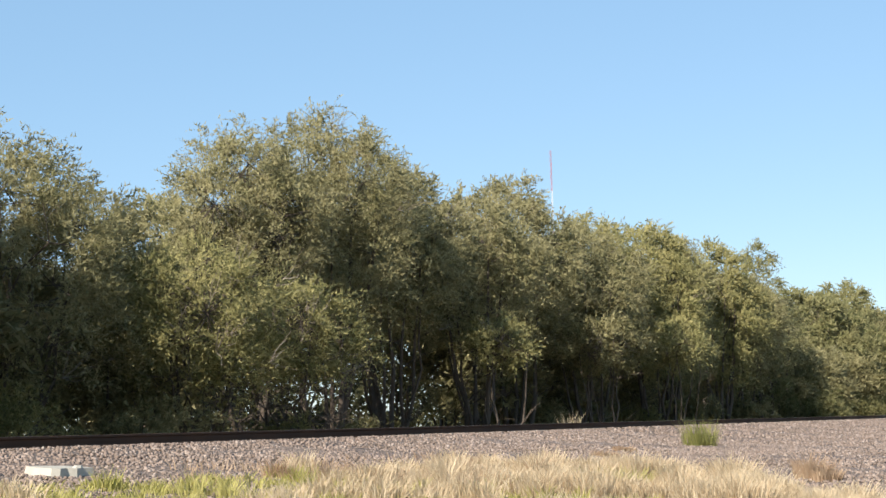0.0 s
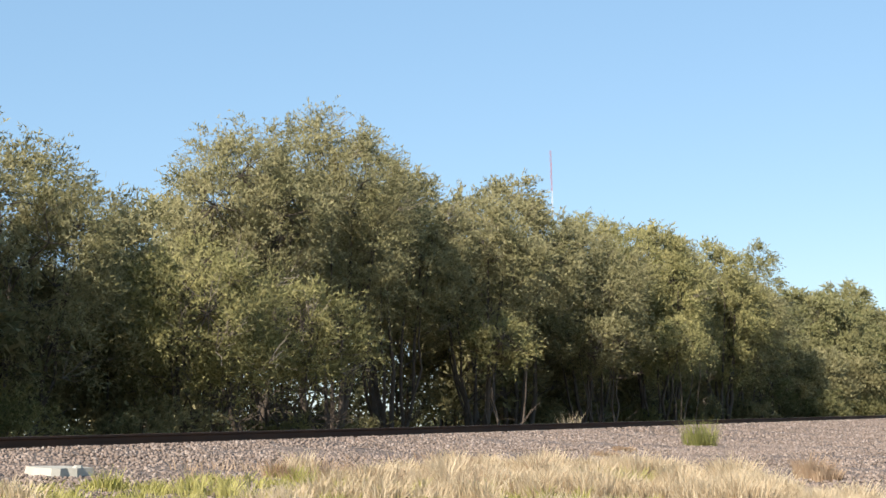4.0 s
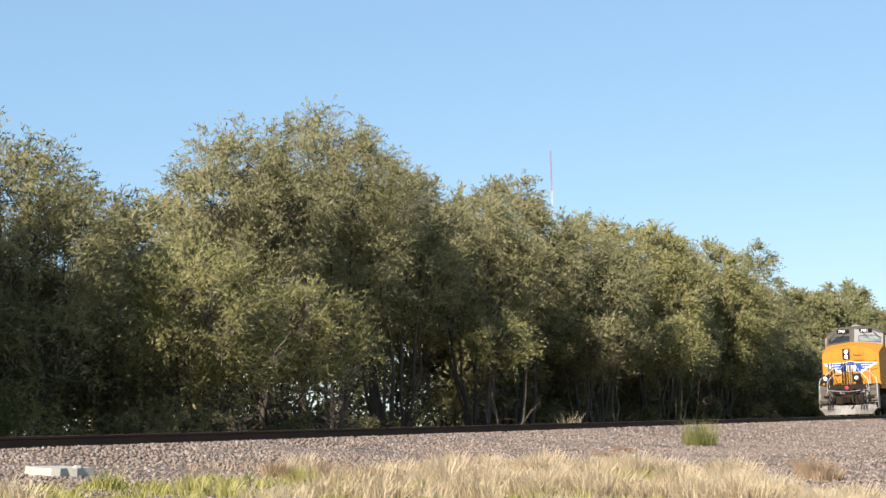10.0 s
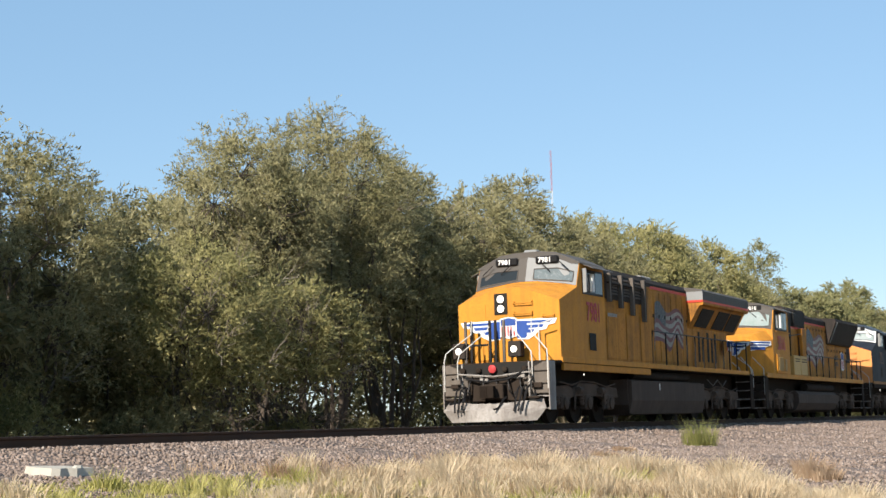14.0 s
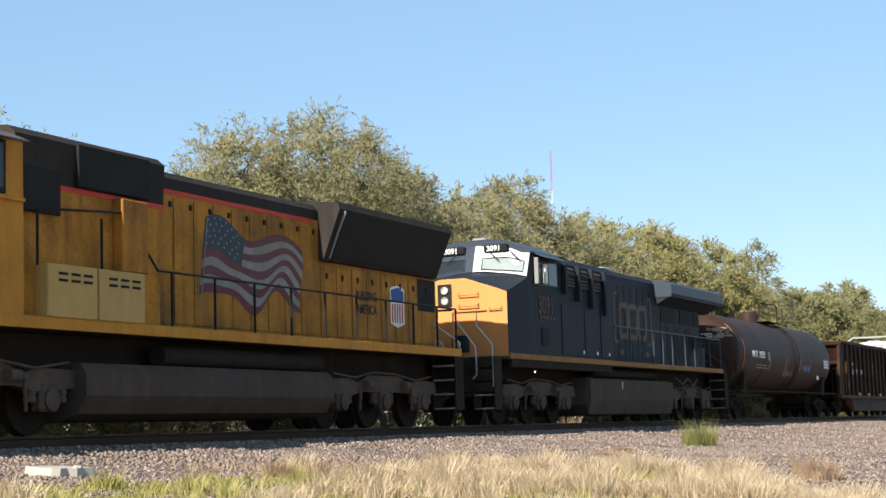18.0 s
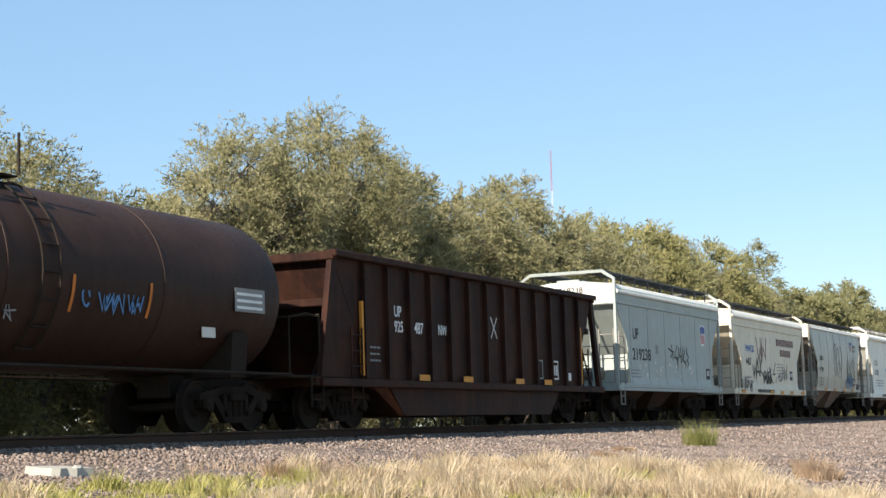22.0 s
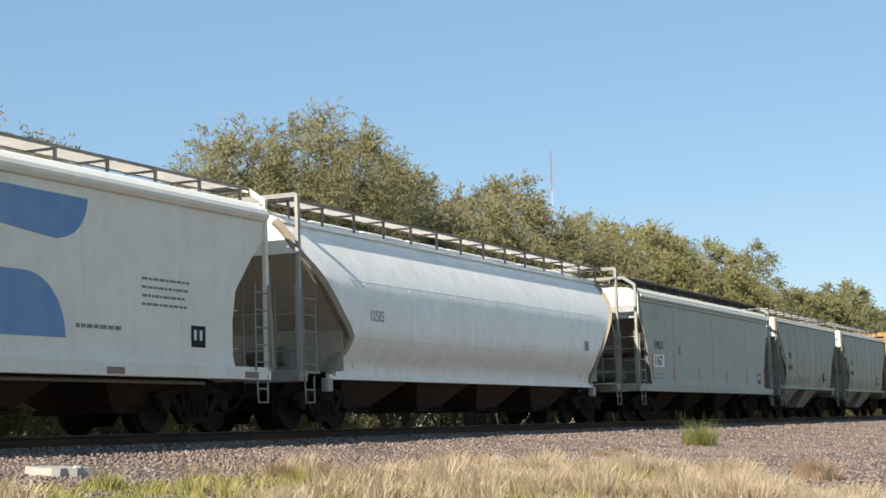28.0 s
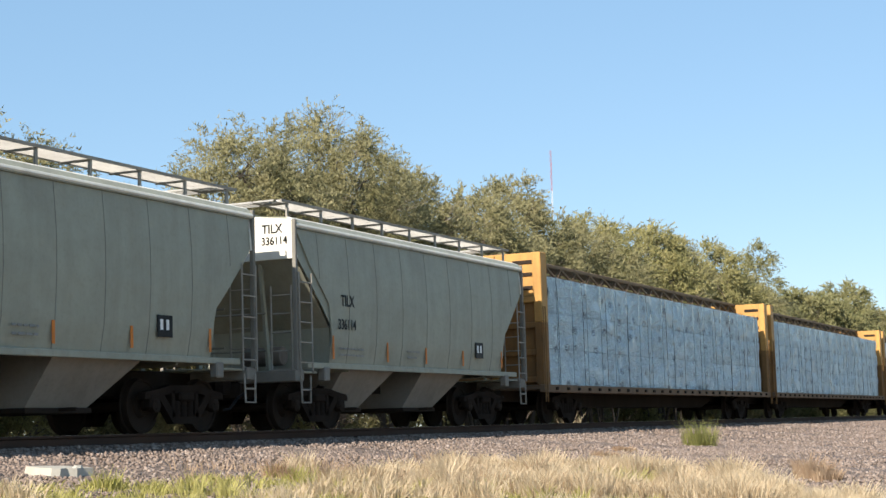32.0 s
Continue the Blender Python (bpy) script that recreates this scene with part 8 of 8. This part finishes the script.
    if up:
        flag(car, 11.55, 2.32, 3.05, 1.45, -0.954)
    else:
        y = -0.956
        mark = group_of("painted_emblem", car)
        for x, way in ((11.12, 1), (14.62, -1)):
            b = Build()
            stroke(b, [(x + way * 0.30, 3.86), (x, 3.82), (x, 2.42), (x + way * 0.30, 2.38)], 0.11, y - 0.002)
            b.done("bracket", M_ORANGEF, mark)
        for xa, xb in ((11.62, 12.34), (12.52, 13.22), (13.40, 14.12)):
            b = Build()
            stroke(b, [(xa + 0.1, 3.52), (xb - 0.05, 3.52), (xb, 3.42), (xb, 2.68), (xb - 0.1, 2.58), (xa + 0.05, 2.58), (xa, 2.68), (xa, 3.42), (xa + 0.1, 3.52)], 0.17, y - 0.002)
            b.done("emblem_block", M_ORANGEF, mark)
        for x in (11.5, 13.95):
            plate(car, x, 2.02, 0.34, 0.13, M_ORANGEF, y, "faded_lettering_bar")
        for x, z in ((7.9, 1.86), (8.9, 1.86), (6.8, 1.86)):
            plate(car, x, z, 0.09, 0.09, M_WHITE, -1.513, "jack_mark")
    return car


def emd_loco():
    """Six-axle road locomotive with a bevelled nose and flared radiators."""
    q0 = 55.5
    car = vehicle("locomotive", q0, "yellow and grey road locomotive with painted flag and red number", "locomotive")
    Build().box(0.8, 20.6, -0.75, 0.75, 1.0, 1.58, 0.03).done("underframe", M_UNDER, car)
    Build().box(0.70, 20.55, -1.50, 1.50, 1.56, 1.62, 0.01).done("deck", M_UNDER, car)
    for s in (-1, 1):
        Build().box(1.2, 20.45, min(s * 1.46, s * 1.52), max(s * 1.46, s * 1.52), 1.56, 1.74, 0.008).done("side_sill", M_YELLOW, car)
    # bevelled nose
    b = Build()
    b.loft([[(1.20, y, z) for y, z in skin([(0.85, 1.64), (0.95, 2.95), (0.80, 3.14), (0.3, 3.22)])],
            [(1.55, y, z) for y, z in skin([(1.12, 1.64), (1.18, 3.00), (1.0, 3.26), (0.3, 3.36)])],
            [(2.42, y, z) for y, z in skin([(1.50, 1.64), (1.50, 3.06), (1.22, 3.44), (0.3, 3.54)])]])
    nose = b.done("nose", M_YELLOW, car)
    wings(car, 1.192, 2.74, 0.90)
    for s in (-1, 1):
        for q0, q1, far, lift, mat in ((-0.13, 0.25, 1.46, 0.0, M_WHITE), (0.17, 0.22, 1.43, 0.006, M_BLUE), (0.07, 0.12, 1.40, 0.006, M_BLUE), (-0.09, 0.02, 1.30, 0.006, M_BLUE)):
            zc, end = 2.74, 1.535 + (far - 1.16) * 2.4
            dip = 0.0 if lift else 0.14
            pts = [(1.19, 0.90, zc + q0), (1.535, 1.155, zc + q0 + dip * 0.4), (end, far, zc + q0 + dip * 1.6), (end, far, zc + q1), (1.535, 1.16, zc + q1), (1.19, 0.90, zc + q1)]
            pts = [(x - lift, y + lift, z) for x, y, z in pts]
            pts = [(x - 0.015, s * (y + 0.012), z) for x, y, z in pts]
            Build().add(pts + [(x - 0.004, y + s * 0.004, z) for x, y, z in pts], [(0, 1, 4, 5), (1, 2, 3, 4), (6, 11, 10, 7), (7, 10, 9, 8), (0, 6, 7, 1), (1, 7, 8, 2), (3, 9, 10, 4), (4, 10, 11, 5), (2, 8, 9, 3), (5, 11, 6, 0)]).done("wing_tip" if mat is M_WHITE else "feather", mat, nose)
    Build().rod([(1.18, 0.02, 3.0), (1.08, 0.02, 2.96), (1.08, 0.02, 2.6)], 0.02, 6).done("nose_grab_iron", M_YELLOW, nose)
    # cab
    low = skin([(1.50, 1.64), (1.50, 3.45), (1.22, 3.50), (0.3, 3.58)])
    top = skin([(1.50, 1.64), (1.48, 4.28), (0.85, 4.54), (0.3, 4.60)])
    cab = Build().loft([[(2.42, y, z) for y, z in low], [(2.85, y, z) for y, z in top], [(5.2, y, z) for y, z in top]]).done("cab", M_YELLOW, car)
    for s in (-1, 1):
        a = [(0.0, 3.60), (0.3, 3.60), (1.22, 3.52), (1.46, 3.47), (1.45, 4.27), (0.85, 4.50), (0.0, 4.56)]
        at = lambda z: 2.42 + 0.43 * (z - 3.45) / 1.0
        face = lambda y, z: 2.42 + 0.43 * (z - np.interp(y, [0.3, 1.22, 1.5], [3.58, 3.50, 3.45])) / (np.interp(y, [0.3, 0.85, 1.48], [4.60, 4.54, 4.28]) - np.interp(y, [0.3, 1.22, 1.5], [3.58, 3.50, 3.45]))
        pts = [(float(face(y, z)) - 0.016, s * y, z) for y, z in a]
        Build().add(pts + [(x + 0.006, y, z) for x, y, z in pts], [tuple(range(7)), tuple(range(13, 6, -1))]).done("cab_front", M_GREY, cab)
        w = [(float(face(y, z)) - 0.028, s * y, z) for y, z in [(0.14, 3.68), (1.15, 3.60), (1.36, 3.62), (1.36, 4.06), (0.9, 4.22), (0.14, 4.24)]]
        win = Build().add(w + [(x + 0.008, y, z) for x, y, z in w], [tuple(range(6)), tuple(range(11, 5, -1))]).done("windshield", M_GLASS if s > 0 else M_GLAREPANE, cab, "reflecting windshield")
        Build().rod(w + w[:1], 0.018, 5).done("window_frame", M_GREY, win)
        Build().rod([(at(4.2) - 0.05, s * 0.5, 4.28), (at(3.9) - 0.05, s * 0.85, 3.98)], 0.014, 5).done("wiper", M_BLACK, win)
        nb = Build().box(2.72, 2.90, s * 0.68 - 0.33, s * 0.68 + 0.33, 4.27, 4.47, 0.02).done("number_board", M_BLACK, cab)
        lettering(nb, "5016", s * 0.68 + 0.25, 4.30, 0.14, M_WHITE, 2.714, 1.0, "front", 0.010)
        Build().turn([(0.11, 0.02), (0.115, -0.03), (0.10, -0.03), (0.09, 0.0)], (2.74, s * 0.13, 4.40), "x", 14).done("headlight_rim", M_GRILLE, cab, smooth=40)
        Build().turn([(0.085, 0.0), (0.06, -0.015), (0.01, -0.02)], (2.735, s * 0.13, 4.40), "x", 14).done("headlight", M_LENS, cab, "round clear headlight", 40)
        y = s * 1.512
        Build().box(2.88, 4.80, min(y, y - s * 0.03), max(y, y - s * 0.03), 3.46, 4.24, 0.01).done("window_frame", M_BLACK, cab)
        for xa, xb in ((2.98, 3.40), (3.48, 4.20), (4.28, 4.72)):
            Build().box(xa, xb, min(y, y + s * 0.008), max(y, y + s * 0.008), 3.54, 4.18).done("side_window", M_GLASS, cab)
        Build().box(3.42, 3.56, min(y + s * 0.01, y + s * 0.10), max(y + s * 0.01, y + s * 0.10), 3.56, 4.12, 0.01).done("wind_deflector", M_WHITE, cab, "sunlit white mirror")
        Build().prism([(s * 1.50, 4.36), (s * 1.86, 4.20), (s * 1.86, 4.18), (s * 1.50, 4.32)], 3.05, 4.9).done("awning", M_GREY, cab)
        Build().box(2.86, 5.2, min(y, y + s * 0.02), max(y, y + s * 0.02), 3.38, 3.44, 0.006).done("window_ledge", M_YELLOW, cab)
        # low boxes along the walkway
        vb = Build().box(2.80, 4.45, min(s * 1.30, s * 1.56), max(s * 1.30, s * 1.56), 1.76, 2.50, 0.015).done("vent_box", M_YELLOW, car)
        if s < 0:
            louvres(vb, 2.95, 3.75, 1.86, 2.40, 9, -1.562, M_TANPANEL)
            louvres(vb, 4.0, 4.34, 1.86, 2.34, 6, -1.562, M_TANPANEL)
        for xa in (5.68, 6.92):
            bb = Build().box(xa, xa + 1.20, min(s * 1.22, s * 1.55), max(s * 1.22, s * 1.55), 1.74, 2.54, 0.015).done("battery_box", M_CREAMBOX, car)
            if s < 0:
                for i in range(3):
                    for j in range(2):
                        Build().box(xa + 0.25 + 0.30 * i, xa + 0.46 + 0.30 * i, -1.56, -1.545, 2.28 + 0.10 * j, 2.32 + 0.10 * j).done("vent_slot", M_GRILLE, bb)
    Build().prism(skin([(1.52, 4.27), (1.48, 4.33), (0.86, 4.57), (0.3, 4.63)]), 2.80, 5.22).done("cab_roof", M_GREY, cab)
    for x in (3.0, 3.5, 4.1):
        Build().box(x, x + 0.22, -0.15, 0.15, 4.60, 4.70, 0.03).done("roof_antenna", M_GREYL, cab)
    lettering(car, "5016", 3.15, 2.70, 0.54, M_REDDOT, -1.517, 0.82, bold=0.022)
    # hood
    hood = Build().prism(skin([(0.97, 1.64), (0.97, 4.34), (0.86, 4.46), (0.4, 4.52)]), 5.2, 20.3).done("hood", M_GRIMYSHADE, car)
    Build().prism(skin([(0.978, 4.16), (0.978, 4.35), (0.868, 4.472), (0.4, 4.535)]), 5.21, 20.31).done("hood_roof", M_SOOT, hood)
    blower = Build().prism(skin([(1.30, 3.72), (1.34, 4.44), (1.2, 4.56), (0.4, 4.62)]), 5.2, 9.0).done("blower_housing", M_SOOT, car)
    for s in (-1, 1):
        y = s * 0.974
        Build().box(5.2, 14.6, min(y, y + s * 0.006), max(y, y + s * 0.006), 4.08, 4.155).done("red_stripe", M_REDSTRIPE, hood)
        Build().box(5.2, 9.0, min(s * 1.302, s * 1.31), max(s * 1.302, s * 1.31), 3.70, 3.78).done("red_stripe", M_REDSTRIPE, blower)
        Build().box(5.35, 6.25, min(s * 1.30, s * 1.345), max(s * 1.30, s * 1.345), 3.30, 3.98, 0.01).done("intake_grille", M_GRILLE, blower)
        Build().box(6.62, 8.50, min(s * 1.31, s * 1.40), max(s * 1.31, s * 1.40), 3.80, 4.46, 0.01).done("intake_grille", M_GRILLE, blower)
        Build().box(5.2, 8.9, min(s * 0.97, s * 1.30), max(s * 0.97, s * 1.30), 1.62, 3.72, 0.01).done("blower_base", M_GRIMYSHADE, blower)
        Build().box(7.60, 8.30, min(s * 1.30, s * 1.50), max(s * 1.30, s * 1.50), 2.55, 3.72, 0.02).done("intake_duct", M_GRIMYSHADE, blower)
        for k in range(9):
            xa = 9.15 + 0.62 * k
            Build().box(xa, xa + 0.58, min(y, y + s * 0.016), max(y, y + s * 0.016), 1.85, 4.02, 0.006).done("hood_door", M_GRIMYSHADE, hood)
            Build().box(xa + 0.46, xa + 0.54, min(y, y + s * 0.04), max(y, y + s * 0.04), 3.85, 3.95, 0.01).done("door_latch", M_GRILLE, hood)
        for k in range(8):
            xa = 14.9 + 0.66 * k
            Build().box(xa, xa + 0.62, min(y, y + s * 0.014), max(y, y + s * 0.014), 1.85, 3.28, 0.006).done("hood_door", M_GRIMYSHADE, hood)
            Build().box(xa + 0.2, xa + 0.26, min(y, y + s * 0.04), max(y, y + s * 0.04), 3.0, 3.12, 0.01).done("door_latch", M_GRILLE, hood)
        rad = Build().prism([(s * 0.98, 3.34), (s * 1.08, 3.36), (s * 1.48, 4.36), (s * 1.42, 4.50), (s * 0.5, 4.58), (s * 0.5, 3.34)], 14.85, 20.15).done("flared_radiator", M_SOOT, car)
        v = [(15.1, s * 1.118, 3.42), (20.0, s * 1.118, 3.42), (20.0, s * 1.462, 4.28), (15.1, s * 1.462, 4.28)]
        Build().add(v + [(x, yy + s * 0.03, z - 0.012) for x, yy, z in v], [(0, 1, 2, 3), (4, 7, 6, 5), (0, 4, 5, 1), (1, 5, 6, 2), (2, 6, 7, 3), (3, 7, 4, 0)]).done("radiator_screen", M_GRILLE, rad)
        Build().rod([(15.05, s * 1.11, 3.40), (15.05, s * 1.50, 4.32)], 0.03, 5).done("screen_edge", M_GREYL, rad)
        Build().box(19.30, 20.20, min(y, y + s * 0.02), max(y, y + s * 0.02), 2.58, 3.30, 0.01).done("vent_grille", M_GRILLE, hood)
        # tanks
        Build().rod([(9.0, s * 1.15, 1.28), (14.4, s * 1.15, 1.28)], 0.17, 12).done("air_reservoir", M_UNDER, car, smooth=40)
    Build().prism(skin([(0.9, 0.22), (1.25, 0.32), (1.42, 0.60), (1.42, 0.95), (1.30, 1.10), (0.5, 1.12)]), 6.75, 14.55).done("fuel_tank", M_TANK, car)
    six_wheel_truck(car, (2.55, 4.35, 6.15), q0)
    six_wheel_truck(car, (15.3, 17.15, 19.0), q0)
    fr, rr = (lambda x: x + 0.25), (lambda x: 21.1 - x)
    pilot(car, fr, -1, False)
    pilot(car, rr, 1, False)
    end_steps(car, fr, M_UNDER, M_RAILING)
    end_steps(car, rr, M_UNDER, M_RAILING)
    for s in (-1, 1):
        Build().rod([(5.1, s * 1.46, 3.30), (7.7, s * 1.46, 3.50), (8.6, s * 1.46, 2.64), (20.3, s * 1.46, 2.64)], 0.021, 6).done("handrail", M_BLACK, car)
        for x in (5.55, 7.1, 9.0, 10.3, 11.6, 12.9, 14.2, 15.5, 16.8, 18.1, 19.3, 20.3):
            Build().rod([(x, s * 1.46, 1.66 if x > 8.5 else 2.5), (x, s * 1.46, 2.64 if x > 8.5 else 3.34)], 0.024, 6).done("rail_post", M_BLACK, car)
    for y in (-0.45, 0.45):
        Build().rod([(20.45, y, 1.66), (20.45, y, 2.64), (20.45, y * 2.9, 2.64)], 0.026, 6).done("end_rail", M_BLACK, car)
    flag(car, 10.75, 2.20, 3.35, 1.58, -0.994)
    lettering(car, "BUILDING", 16.35, 2.66, 0.20, M_BLACK, -0.994, 0.75, bold=0.012)
    lettering(car, "AMERICA", 16.40, 2.38, 0.20, M_BLACK, -0.994, 0.75, bold=0.012)
    shield(car, 17.95, 2.15, 0.66, 0.92, -0.994)
    return car


M_TANPANEL = paint("tan_louvre_paint", (0.44, 0.28, 0.10), (0.20, 0.13, 0.07), 0.4, 0.5)
M_CREAMBOX = paint("cream_box_paint", (0.46, 0.29, 0.095), (0.22, 0.15, 0.08), 0.3, 0.5)
ge_loco(33.0, "yellow road locomotive, headlights lit, winged emblem on its nose", "yellow", "7981")
emd_loco()
ge_loco(77.25, "dark blue road locomotive with a gold nose, third in the train", "blue", "3091")
# ---- what moves ----
def bird():
    """A small dark bird on the wing: body, tail and two wings."""
    mat = paint("dark_plumage", (0.15, 0.145, 0.14), amount=0.2, streak=False)
    body = Build().turn([(0.003, -0.07), (0.014, -0.052), (0.020, -0.014), (0.018, 0.028), (0.007, 0.063), (0.003, 0.098)], (0, 0, 0), "x", 10).done("bird", mat, smooth=60)
    for s in (-1, 1):
        Build().prism([(-0.031, s * 0.014), (-0.014, s * 0.11), (0.035, s * 0.165), (0.038, s * 0.14), (0.024, s * 0.014)], 0.003, 0.009, "z").done("wing", mat, body)
    return tagged(body, "small dark bird flying past in the open sky", "bird")


flyer = bird()
RUN_T, RUN_S = [t for t, s in RUN], [s for t, s in RUN]


def motions():
    for base, q0 in CARS:
        walk(base, [(t, pose(q0 - s, 0, 0)) for t, s in RUN])
    # wheels roll while they are near; a thirtieth of a second from row to row
    for wheel, x, r, q in WHEELS:
        t0 = max(0.0, float(np.interp(q - 125, RUN_S, RUN_T)))
        t1 = min(32.0, float(np.interp(q - 14, RUN_S, RUN_T)))
        k0, k1 = int(t0 * FPS), int(t1 * FPS)
        times = sorted({0.0, 32.0} | {k / FPS for k in range(k0, k1 + 1)})
        rows = []
        for t in times:
            run = float(np.interp(min(max(t, k0 / FPS), k1 / FPS), RUN_T, RUN_S)) - float(np.interp(k0 / FPS, RUN_T, RUN_S))
            rows.append((t, Matrix.Translation((x, 0, r)) @ Matrix.Rotation(-run / r, 4, "Y")))
        walk(wheel, rows)
    walk(flyer, [(t, pose(x, y, z, 25 * math.sin(t * 3), -35, 110)) for t, x, y, z in ((0.0, 44.6, -14.0, 1.6), (22.6, 44.6, -14.0, 1.6), (23.2, 44.0, -9.0, 3.2), (23.7, 43.63, -6.9, 4.58), (24.0, 43.54, -7.29, 5.98), (24.5, 42.9, -8.2, 9.0), (25.0, 42.6, -8.7, 12.4), (32.0, 42.6, -9.5, 14.0))])
    # crowns rock in the wind
    for i, t in enumerate(trees):
        for part in t.children:
            if part.name.startswith("crown"):
                walk(part, [(k * 0.8, pose(0, 0, 0, 0.30 * math.sin(k * 0.9 + i * 1.7), 0.45 * math.sin(k * 0.7 + i * 2.3) + 0.15 * math.sin(k * 2.1 + i), 0)) for k in range(41)])


motions()
